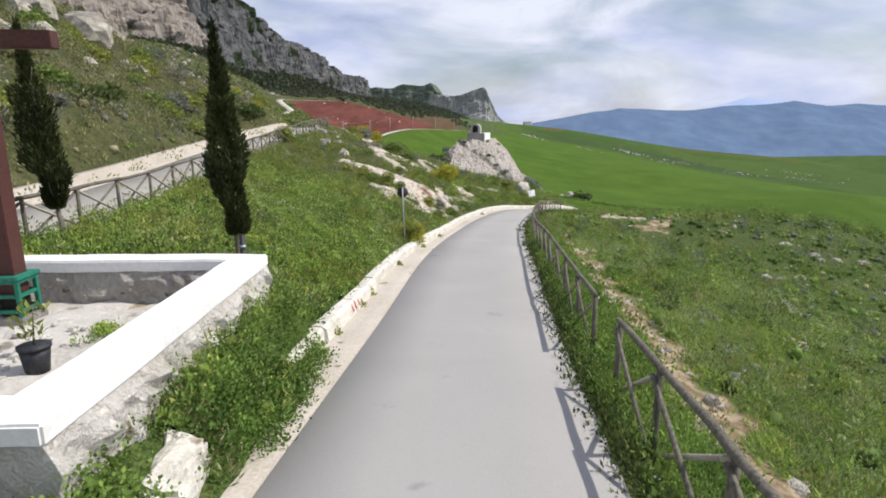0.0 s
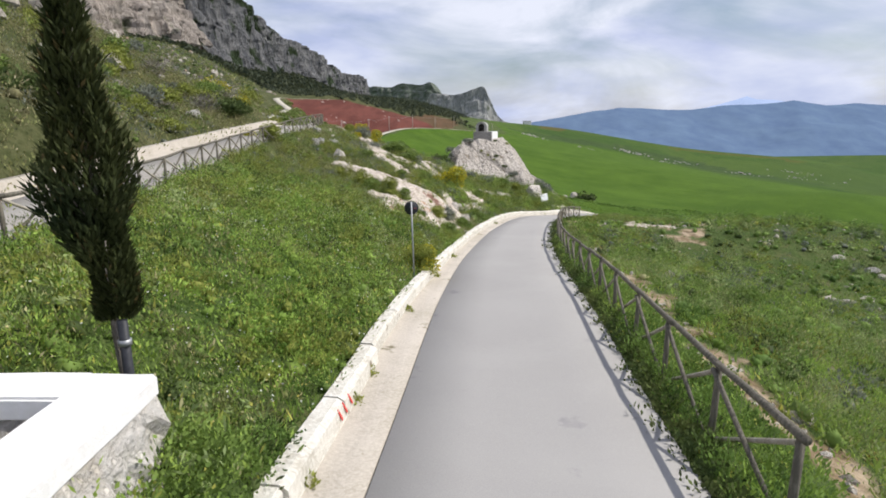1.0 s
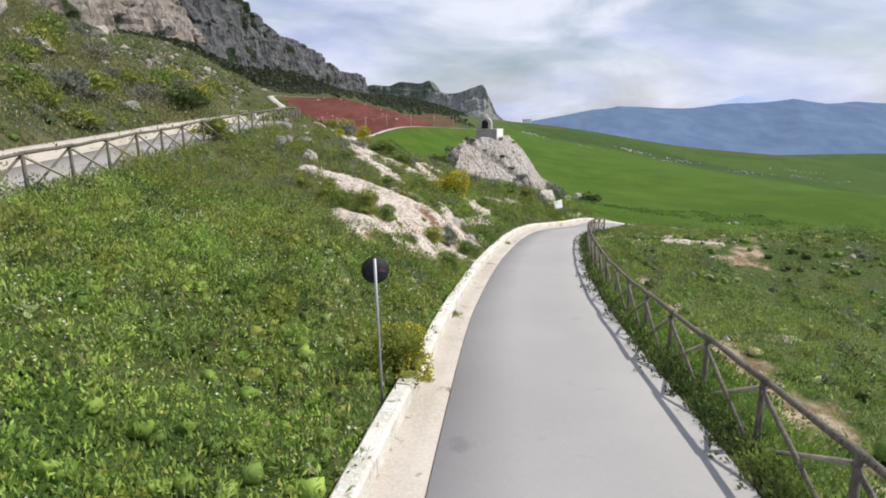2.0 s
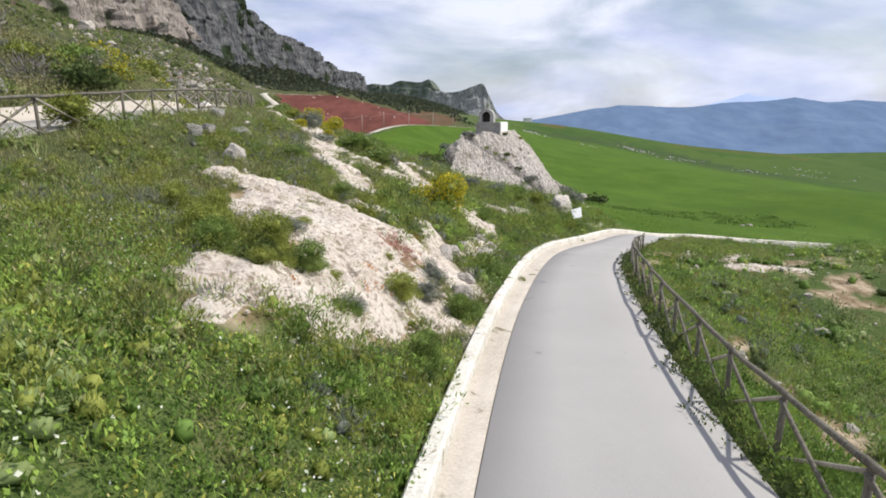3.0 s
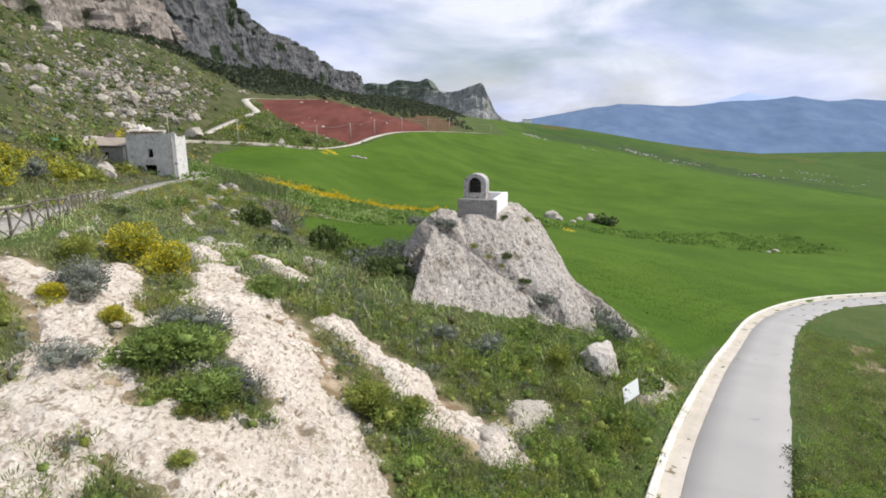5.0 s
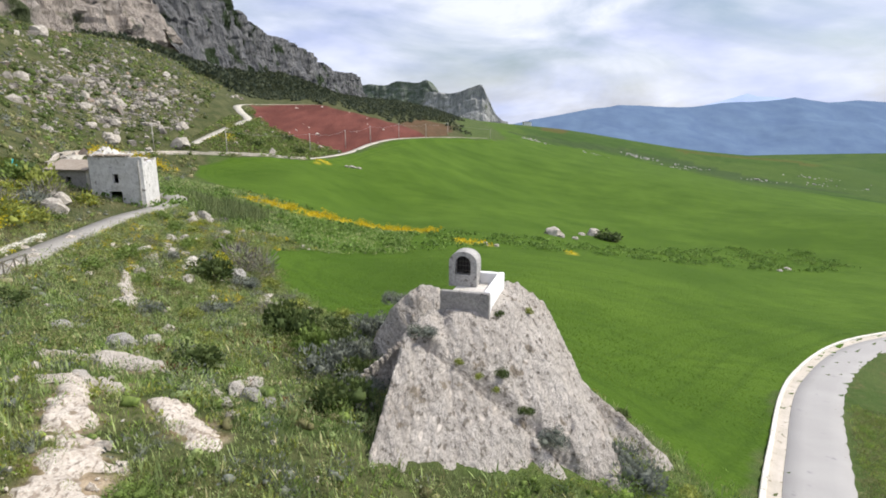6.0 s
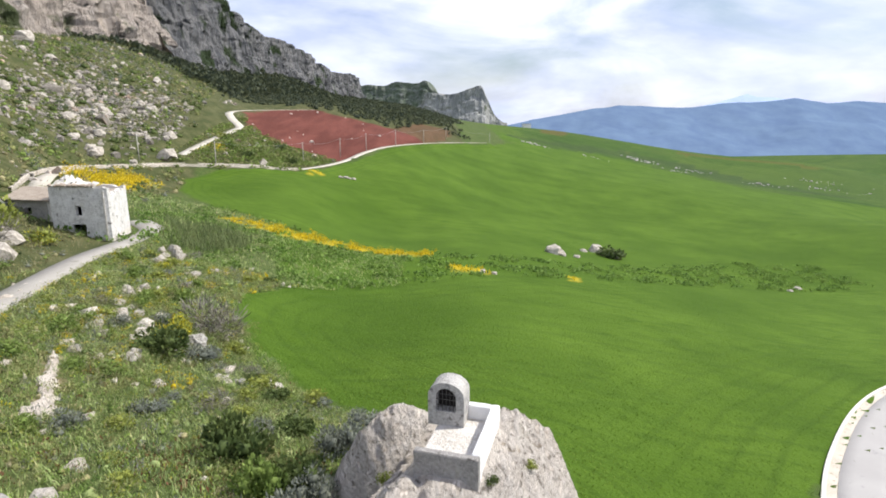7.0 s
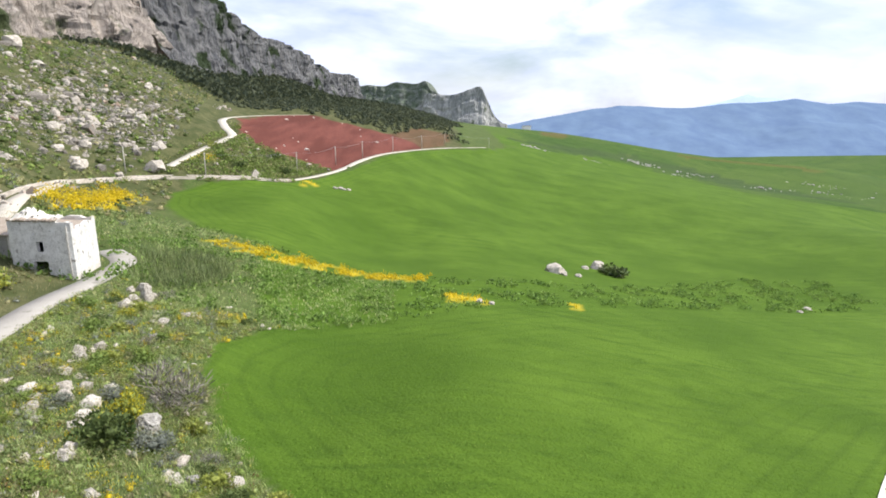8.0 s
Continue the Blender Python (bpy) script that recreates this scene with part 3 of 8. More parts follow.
# ---- where the rock lies bare: spine, half widths, height, rock ----
SLABS = [
    ([(-4.7, 39.4), (-3.3, 37.9), (-1.7, 37.0), (-0.5, 36.8)], (1.5, 2.1, 2.4, 1.6), 0.22, M_MARL),
    ([(-3.0, 39.8), (-1.6, 40.2), (-0.4, 40.2)], (1.1, 1.1, 1.0), 0.2, M_MARL),
    ([(-3.3, 32.5), (-2.3, 33.5), (-1.3, 34.7)], (0.9, 1.15, 1.2), 0.2, M_MARL),
    ([(-3.2, 31.2), (-3.0, 32.2)], (0.45, 0.5), 0.2, M_MARL),
    ([(-6.9, 42.1), (-5.2, 41.6), (-3.4, 40.8)], (0.8, 1.0, 0.8), 0.25, M_MARL),
    ([(-5.2, 51.0), (-4.0, 48.6), (-3.2, 46.6), (-3.6, 45.4)], (0.8, 1.2, 1.1, 0.7), 0.22, M_MARL),
    ([(-6.2, 53.6), (-5.4, 52.2)], (1.0, 0.9), 0.2, M_MARL),
    ([(0.2, 41.6), (0.8, 39.6)], (0.6, 0.55), 0.2, M_MARL),
    ([(1.2, 43.4), (2.0, 46.6), (2.4, 48.8)], (0.5, 0.5, 0.5), 0.18, M_MARL),
    ([(-10.0, 59.0), (-8.0, 57.8), (-6.6, 56.6), (-5.6, 55.0)], (0.7, 0.9, 1.0, 1.0), 0.22, M_MARL),
    ([(-5.8, 54.6), (-3.2, 54.2), (-1.0, 54.2), (1.2, 53.0), (2.6, 50.4)], (1.0, 1.3, 1.7, 1.7, 1.4), 0.25, M_MARL),
    ([(-6.6, 65.4), (-5.2, 63.0), (-3.8, 61.4), (-2.2, 59.6), (-1.0, 57.4), (-0.2, 55.4)], (0.8, 1.3, 1.8, 1.6, 1.3, 1.5), 0.25, M_MARL),
    ([(-8.2, 61.8), (-7.8, 60.2), (-7.0, 58.6)], (0.7, 0.7, 0.9), 0.22, M_MARL),
    ([(-1.6, 63.6), (0.2, 62.4), (2.0, 61.0), (3.8, 59.8)], (0.7, 0.95, 1.05, 1.1), 0.35, M_MARL),
    ([(4.0, 59.9), (5.4, 62.0), (6.3, 63.2)], (0.5, 0.6, 0.4), 0.4, M_ROCK),
    ([(11.8, 66.6), (13.6, 69.2)], (0.5, 0.6), 0.3, M_ROCK),
    ([(-20.6, 93.2), (-18.6, 89.8), (-16.4, 85.8)], (0.2, 0.5, 0.6), 0.5, M_ROCK),
    ([(-12.6, 74.4), (-10.5, 74.0), (-8.4, 73.0)], (0.55, 0.7, 0.55), 0.45, M_ROCK),
    ([(-6.1, 69.4), (-5.1, 68.5), (-4.1, 67.7)], (0.5, 0.6, 0.45), 0.3, M_MARL),
    ([(-9.8, 70.4), (-8.6, 68.4), (-7.6, 67.0)], (0.5, 0.6, 0.6), 0.4, M_MARL),
    ([(-9.6, 70.9), (-8.2, 70.3)], (0.45, 0.5), 0.35, M_ROCK),
    ([(-0.4, 43.8), (-0.1, 42.5), (0.0, 41.2)], (0.5, 0.6, 0.5), 0.32, M_MARL),
    ([(-3.2, 40.7), (-1.8, 40.3), (-0.7, 40.5)], (0.5, 0.65, 0.5), 0.2, M_MARL),
    ([(-0.6, 39.6), (0.5, 40.6)], (0.55, 0.5), 0.2, M_MARL),
    ([(-2.8, 42.4), (-1.7, 43.1)], (0.45, 0.5), 0.2, M_MARL),
    ([(15.0, 50.5), (17.6, 50.6)], (0.7, 1.0), 0.08, M_MARL),
    ([(15.9, 52.8), (19.4, 56.6)], (0.8, 0.6), 0.08, M_MARL),
]
BARE = [(spine, widths) for spine, widths, _, _ in SLABS]


# ---- what covers the ground ----
LOWER_FIELD = [(9, 84), (1.5, 90), (-4.4, 95.6), (-8.6, 101.6), (-12.8, 107.0), (-16.4, 113.0), (-17.6, 120.4), (-15.2, 130.6), (-9, 136.4), (3, 143.4), (16.6, 155), (42, 172), (76, 192), (129, 212),
               (230, 230), (300, 170), (160, 118), (96, 131), (78, 128), (60, 121.5), (36, 99), (22, 81), (16, 74)]
UPPER_FIELD = [(-66, 211), (-48, 184.6), (-34, 180), (-20.7, 176), (-6, 170.2), (5, 171), (26, 183), (50, 199), (98, 233), (152, 243), (260, 250), (520, 420), (520, 600), (399, 560), (338, 553), (281, 564), (262, 630), (215, 680), (155, 668), (96, 610), (60, 540),
               (38, 478), (6, 412), (-20, 330), (-34, 288), (-44, 254), (-62, 239), (-70, 222)]
RED_FIELD = [(-86, 330), (-75, 297), (-36.5, 297), (-27, 322), (-16, 361), (-3, 404), (-22, 402), (-39, 396), (-55, 391), (-75, 398), (-86, 370)]
# part of the red field, mixed darker for a cloud's shade on it
RED_SHADE = [(-24, 403), (-3, 404), (9, 445), (15, 516), (-12, 478)]
FAR_SOIL = [(345, 850), (349, 886), (443, 909), (544, 880), (530, 850), (430, 872)]
BROW_SOIL = [(138, 800), (178, 830), (196, 930), (150, 905)]
DARK_CROP = [(65, 655), (152, 730), (230, 768), (299, 762), (331, 710), (369, 646), (430, 600), (300, 612), (270, 686), (210, 704), (140, 674)]
FLOWERS = [[(-40, 170), (-38, 175), (-25, 176), (-8, 173), (3, 174), (3, 170), (-8, 167.5), (-24, 169)], [(6, 154), (6, 160), (13, 160), (13.5, 155)], [(-22, 129), (-22, 133), (-18.5, 132.5), (-18.5, 129)],
           [(-64, 164), (-70, 186), (-79, 212), (-70, 212), (-60, 172)], [(-78, 250), (-78, 262), (-70, 262), (-70, 254)], [(-44, 257), (-40, 264), (-37, 262), (-40, 256)], [(28, 163), (29, 167), (32, 165), (30, 162)]]


def jitter(x, y, size, amount):
    a = np.array([noise.noise((u / size, v / size, 3.1)) for u, v in zip(x, y)])
    b = np.array([noise.noise((u / size, v / size, 9.7)) for u, v in zip(x, y)])
    return x + a * amount, y + b * amount


def trodden(x, y):
    """The bare earth path below the fence, and the bare ground by the bend."""
    s, _, _ = beside(LOWER, x, y)
    edge = np.array([noise.fractal((p * 0.5, q * 0.5, 5), 0.9, 2.1, 3) if abs(o) < 40 else 0.0 for p, q, o in zip(x, y, s)])
    path = (s < -3.9 - 0.5 * edge) & (s > -5.0 - 1.3 * edge) & (y < 40) & (edge > -0.22)
    path |= (s < -5.6 - 0.9 * edge) & (s > -7.4 - 1.5 * edge) & (y > 55) & (y < 92) & (x > 8) & (edge > -0.05)
    path |= (s < -2.0) & (s > -5.2 - 1.5 * edge) & (y > 52.5) & (y < 56.5) & (x > 5)
    return path | ((np.abs(s + 10.5) < 1.6) & (edge > 0.1) & (y > 44) & (y < 56)) | ((s < -1.9) & (s > -2.9 - edge) & (y > 40) & (y < 58) & (edge > 0.0))


def patchy_at(x, y):
    return np.array([noise.fractal((a * 0.22, b * 0.35, 2.2), 0.9, 2.1, 3) > -0.12 for a, b in zip(x, y)])


def build_ground():
    v = np.unique(np.concatenate([np.linspace(math.log(35), math.log(62), 26), np.linspace(math.log(62), math.log(175), 200), np.linspace(math.log(175), math.log(700), 170), np.linspace(math.log(700), math.log(4960), 60)]))
    ys = np.exp(v) - 60
    ys = np.concatenate([[-400, -220, -120, -70, -45, -32], ys])
    a = np.concatenate([np.linspace(-5, -1.5, 10)[:-1], np.linspace(-1.5, -0.6, 60)[:-1], np.linspace(-0.6, 0.6, 200)[:-1], np.linspace(0.6, 1.5, 45)[:-1], np.linspace(1.5, 5, 10)])
    yy, aa = np.meshgrid(ys, a, indexing="ij")
    x, y = (aa * (np.maximum(yy, 2) + 30)).ravel(), yy.ravel()
    z = land(x, y)
    n, m = len(ys), len(a)
    i, j = np.meshgrid(np.arange(n - 1), np.arange(m - 1), indexing="ij")
    k = (i * m + j).ravel()
    faces = np.stack([k, k + 1, k + m + 1, k + m], 1)
    me = leaf_mesh("ground", [(np.stack([x, y, z], 1), faces)], M_GROUND)
    me.polygons.foreach_set("use_smooth", np.ones(len(me.polygons), bool))
    jx, jy = jitter(x, y, 9.0, 2.0)
    cover = {"wheat": inside(LOWER_FIELD, jx, jy) | inside(UPPER_FIELD, jx, jy), "soil": np.maximum(inside(RED_FIELD, x, y), 0.5 * inside(RED_SHADE, x, y)), "crop": 0.65 * inside(DARK_CROP, jx, jy), "bloom": np.zeros(len(x), bool)}
    cover["soil"] = np.maximum(cover["soil"], 0.4 * (inside(FAR_SOIL, jx, jy) | inside(BROW_SOIL, jx, jy)))
    for f in FLOWERS:
        cover["bloom"] |= inside(f, *jitter(x, y, 4.0, 2.0))
    cover["scrub"] = np.where((x < -14 - 0.32 * np.maximum(0, y - 57)) & (y < 420), 1.0, 0.0)
    between = (beside(LOWER, x, y)[0] > 3.4) & (y > 32) & (y < 70) & (x > -11.2)
    cover["scrub"] = np.where(between, 0.85, cover["scrub"])
    cover["scrub"] = np.where((cover["wheat"] == 0) & (((y > 236) & (x < -36)) | ((y > 395) & (x < 20))) & (y < 1300), 1.0, cover["scrub"])
    cover["scrub"] = np.where((x > -36) & (x < 3) & (y >= 70) & (y < 133) & (cover["scrub"] == 0), 0.25, cover["scrub"])
    cover["scrub"] = np.where((y > 140) & (y < 216) & (x > -62), 0.15, cover["scrub"])
    cell = np.array([noise.noise((math.floor((a + 0.5 * b) / 70) * 3.7, math.floor((b - 0.35 * a) / 110) * 5.3, 0.5)) if a > 60 and b > 225 else -1.0 for a, b in zip(x, y)])
    cover["wheat"] |= (cell > 0.12) & ~inside(DARK_CROP, x, y)
    cover["wheat"] |= (jx > -15 - 0.34 * (jy - 128)) & (jx < 260) & (jy > 133) & (jy < 250)
    cover["wheat"] = np.where((x > 60) & (y > 225) & ~inside(DARK_CROP, x, y), np.maximum(cover["wheat"], 0.6), cover["wheat"].astype(float))
    far = (y > 560) & (x > 100) & ~inside(UPPER_FIELD, jx, jy) & ~inside(DARK_CROP, x, y) & (cover["soil"] == 0)
    cover["crop"] = np.where(far, 0.38 + 0.5 * np.clip(cell, -0.6, 0.6), cover["crop"])
    cover["bloom"] &= patchy_at(x, y)
    slab = np.zeros(len(x), bool)
    for spine, widths in BARE:
        line = smooth([(a, b, 0) for a, b in spine], 5)[:, :2]
        wid = np.interp(np.linspace(0, 1, len(line)), np.linspace(0, 1, len(widths)), widths)
        k = np.where((np.abs(x - line[:, 0].mean()) < 9) & (np.abs(y - line[:, 1].mean()) < 12))[0]
        slab[k] |= ((x[k, None] - line[None, :, 0]) ** 2 + (y[k, None] - line[None, :, 1]) ** 2 < (0.95 * wid[None]) ** 2).any(1)
    cover["dirt"] = slab | trodden(x, y) | ((x > PLOT[0]) & (x < PLOT[1]) & (y > PLOT[2]) & (y < PLOT[3]))
    rim = np.full(len(x), 60.0)
    for poly in (LOWER_FIELD, UPPER_FIELD):
        for (x1, y1), (x2, y2) in zip(poly, poly[1:] + poly[:1]):
            s = np.clip(((x - x1) * (x2 - x1) + (y - y1) * (y2 - y1)) / ((x2 - x1) ** 2 + (y2 - y1) ** 2), 0, 1)
            rim = np.minimum(rim, np.hypot(x - x1 - s * (x2 - x1), y - y1 - s * (y2 - y1)))
    cover["rim"] = np.where(cover["wheat"] > 0.5, rim, 0.0)
    for name, mask in cover.items():
        at_ = me.attributes.new(name, "FLOAT", "POINT")
        at_.data.foreach_set("value", mask.astype(np.float32))
    return tagged(new("ground", me), "green hillside, wheat fields and red soil", "ground", kind="structure")


build_ground()


# ---- roads ----
def build_roads():
    h = HALF
    v, f = ribbon(LOWER, [-h - 0.12, -h, -h * 0.4, h * 0.4, h, h + 0.02], [-0.12, 0.0, 0.03, 0.03, 0.0, -0.05])
    tagged(part("road", mesh_of("road", v, f, M_ROAD), None), "pale grey asphalt country road", "road", kind="structure")
    v, f = ribbon(LOWER, [h + 0.02, h + 0.03, h + GUTTER * 0.5, h + GUTTER], [-0.10, 0.006, -0.02, 0.03])
    tagged(part("gutter", mesh_of("gutter", v, f, M_GUTTER), None), "beige concrete gutter along the road", "gutter", kind="structure")
    v, f = ribbon(UPPER, [-1.75, -1.7, 0, 1.5, 1.55], [-0.2, 0.0, 0.02, 0.0, -0.2])
    tagged(part("road", mesh_of("road", v, f, M_LANE), None), "narrow grey lane on the upper slope", "road", kind="structure")
    up = UPPER[UPPER[:, 1] < 66]
    v, f = ribbon(up, [1.52, 1.54, 2.1, 2.15, 2.5, 2.6], [-0.2, 0.03, 0.06, 0.42, 0.45, -0.1])
    tagged(part("gutter", mesh_of("gutter", v, f, M_GUTTER), None), "pale concrete kerb above the upper lane", "kerb", kind="structure")
    for line, w in ((TRACK, 1.5), (LANE, 1.6)):
        v, f = ribbon(line, [-w - 0.1, -w, 0, w, w + 0.1], [-0.3, 0.06, 0.10, 0.06, -0.3])
        tagged(part("track", mesh_of("track", v, f, M_TRACK), None), "white gravel farm track", "track", kind="structure")


def track_wall(line, offset, label):
    v, f = ribbon(line, [offset - 0.25, offset - 0.22, offset + 0.22, offset + 0.25], [-0.6, 0.75, 0.75, -0.6])
    v = v + np.random.default_rng(2).normal(0, 0.06, v.shape)
    tagged(part("field_wall", mesh_of("field_wall", v, f, M_ROCK, flat=True), None), label, "wall", kind="structure")


track_wall(TRACK[8:78], 2.6, "low pale dry-stone wall above the gravel track")
track_wall(TRACK[24:80], -2.6, "low pale dry-stone wall below the gravel track")


def run_along(line, offset):
    """Places and headings every so often along a line, set off to its left."""
    p = line + side_of(line) * np.asarray(offset).reshape(-1, 1)
    d = np.concatenate([[0], np.cumsum(np.linalg.norm(np.diff(p, axis=0), axis=1))])
    return lambda s: np.array([np.interp(s, d, p[:, k]) for k in range(3)]), d[-1], lambda y: float(np.interp(y, p[:, 1], d))


def build_kerb():
    """Whitewashed kerb of concrete lengths; the first one is broken off."""
    where, total, s_at = run_along(LOWER, HALF + GUTTER + KERB_W / 2)
    kerb = thing("kerb", pose(0, 0, 0), "whitewashed concrete kerb in lengths, chipped and stained", "kerb", kind="structure")
    s, k = s_at(8.3), 0
    rng = random.Random(4)
    while s < total - 4.5:
        step = 2.3 if s < 80 else 4.0
        rows = []
        for q in np.linspace(s + 0.012, s + step - 0.012, 5):
            p, d = where(q), where(q + 0.05) - where(q - 0.05)
            n = np.array([-d[1], d[0], 0]) / np.hypot(d[0], d[1])
            worn = rng.uniform(-0.018, 0.018)
            lump = 0.10 if k in (1, 2) else 0.0
            rows += [p + n * o + np.array([0, 0, l]) for o, l in ((-0.15 - lump, -0.12), (-0.145 - lump / 2, KERB_H - 0.07 + worn), (-0.10, KERB_H - 0.005 + worn), (0.11, KERB_H + worn), (0.15, KERB_H - 0.05 + worn), (0.16, -0.12))]
        faces = [(j * 6 + i, j * 6 + i + 1, (j + 1) * 6 + i + 1, (j + 1) * 6 + i) for j in range(4) for i in range(5)] + [tuple(range(5, -1, -1)), tuple(range(24, 30))]
        part("kerb_block", mesh_of("kerb_block", rows, faces, M_KERB, flat=True), None, kerb)
        s, k = s + step, k + 1
    # a broken length by the plot, with a drain hole
    for y0, y1, tilt in ((4.55, 5.5, 5),):
        p = np.array((-2.58, 5.05, 0.58))
        bm = bmesh.new()
        box(bm, (-0.25, -(y1 - y0) / 2, -0.4), (0.25, (y1 - y0) / 2, 0.16), 0.06)
        bmesh.ops.subdivide_edges(bm, edges=bm.edges[:], cuts=4, use_grid_fill=True)
        for v in bm.verts:
            v.co += 0.10 * Vector((noise.noise(v.co * 4), noise.noise(v.co * 4 + Vector((5, 0, 0))), noise.noise(v.co * 4 + Vector((9, 0, 0)))))
        ob = part("kerb_block", bm, M_KERB, kerb, "broken stained kerb stone")
        ob.matrix_local = pose(p[0] + 0.05, p[1], p[2] + 0.05, tilt, tilt, 6)
    # solid dark plug in place of the drain hole's shaded inside
    vs, fs = stick((-2.75, 5.62, 0.72), (-2.62, 5.42, 0.72), 0.09, 0.09, 12)
    part("drain_pipe", mesh_of("drain_pipe", vs, fs, M_DARK), None, kerb, "dark plug for the drain hole's shade")
    # three red strokes on the kerb's face
    for y in (12.55, 12.8, 13.1):
        p = where(s_at(y))
        bm = bmesh.new()
        box(bm, (-0.004, -0.025, -0.09), (0.004, 0.025, 0.09))
        ob = part("paint_mark", bm, M_REDPAINT, kerb, "red brush stroke")
        ob.matrix_local = pose(p[0] + 0.215, p[1], p[2] + 0.20, 12, -20, -3)


def fence_bay(fence, a, b, ha, hb, rng, rail=True):
    """A bay of a rustic fence: post, rail and two crossed braces."""
    a, b = Vector(a), Vector(b)
    up = Vector((0, 0, 1))
    j = lambda s: Vector((rng.uniform(-s, s), rng.uniform(-s, s), rng.uniform(-s, s)))
    bar("post", a - up * 0.3, a + up * ha + j(0.03), 0.052, 0.045, M_WOOD, fence, sides=8, steps=2, wob=0.008)
    over = (b - a).normalized() * 0.12
    if not rail:
        return
    bar("rail", a + up * ha - over + j(0.02), b + up * hb + over + j(0.02), 0.050, 0.043, M_WOOD, fence, sides=8, steps=3, wob=0.016)
    n = (b - a).cross(up).normalized() * 0.05
    bar("brace", a + up * (ha - 0.08) + n + j(0.02), b + up * 0.06 + n + j(0.03), 0.036, 0.032, M_WOOD_PALE, fence, sides=6, steps=2, wob=0.008)
    bar("brace", b + up * (hb - 0.10) - n + j(0.02), a + up * 0.06 - n + j(0.03), 0.036, 0.032, M_WOOD, fence, sides=6, steps=2, wob=0.008)


def build_fences():
    rng = random.Random(11)
    where, total, s_at = run_along(LOWER, -HALF - np.interp(LOWER[:, 1], [10, 26], [0.55, 0.42]))
    fence = thing("fence", pose(0, 0, 0), "weathered rustic wooden fence with crossed braces beside the road", "fence", kind="structure")
    s, end = s_at(-6), s_at(53)
    while s < end:
        p, q = where(s), where(s + 2.05)
        a, b = at(p[0], p[1]), at(q[0], q[1])
        tall = float(np.interp(p[1], [8, 22], [1.12, 1.02]))
        fence_bay(fence, a, b, p[2] + tall - a[2], q[2] + tall - b[2], rng, not 7.4 < a[1] < 9.3)
        s += 2.05
    bar("post", b, Vector(b) + Vector((0.02, 0, 1.2)), 0.058, 0.05, M_WOOD, fence)
    where, total, s_at = run_along(UPPER, np.full(len(UPPER), -2.0))
    fence = thing("fence", pose(0, 0, 0), "weathered rustic wooden fence with crossed braces above the slope", "fence", kind="structure")
    s, end = s_at(6), s_at(86)
    while s < end:
        p, q = where(s), where(s + 2.1)
        a, b = at(p[0], p[1]), at(q[0], q[1])
        fence_bay(fence, a, b, 1.05, 1.05, rng)
        s += 2.1
    bar("post", b, Vector(b) + Vector((0, 0, 1.1)), 0.058, 0.05, M_WOOD, fence)


def lane_walls():
    """Stretches of low whitewashed wall on the upper side of the lane."""
    where, total, s_at = run_along(UPPER, np.full(len(UPPER), 2.5))
    for y0, y1, hgt in ((69, 79, 0.55), (91, 103, 0.5)):
        s0, s1 = s_at(y0), s_at(y1)
        vs = []
        n = 14
        for k in range(n + 1):
            p, q = where(s0 + (s1 - s0) * k / n), where(s0 + (s1 - s0) * k / n + 0.1)
            d = Vector((q[0] - p[0], q[1] - p[1], 0)).normalized()
            o = Vector((-d.y, d.x, 0)) * 0.2
            top = hgt * (0.8 + 0.3 * noise.noise((k * 0.8, y0, 0)))
            for side, z in ((-1, -0.5), (-1, top), (1, top + 0.03), (1, -0.5)):
                vs.append((p[0] + side * o.x, p[1] + side * o.y, p[2] + z))
        fs = [(4 * k + j, 4 * k + 4 + j, 4 * k + 4 + (j + 1) % 4, 4 * k + (j + 1) % 4) for k in range(n) for j in range(4)] + [(0, 1, 2, 3), (4 * n + 3, 4 * n + 2, 4 * n + 1, 4 * n)]
        tagged(part("low_wall", mesh_of("low_wall", vs, fs, M_KERB, flat=True), None), "low whitewashed wall above the lane", "wall", kind="structure")


build_roads()
build_kerb()
lane_walls()
build_fences()


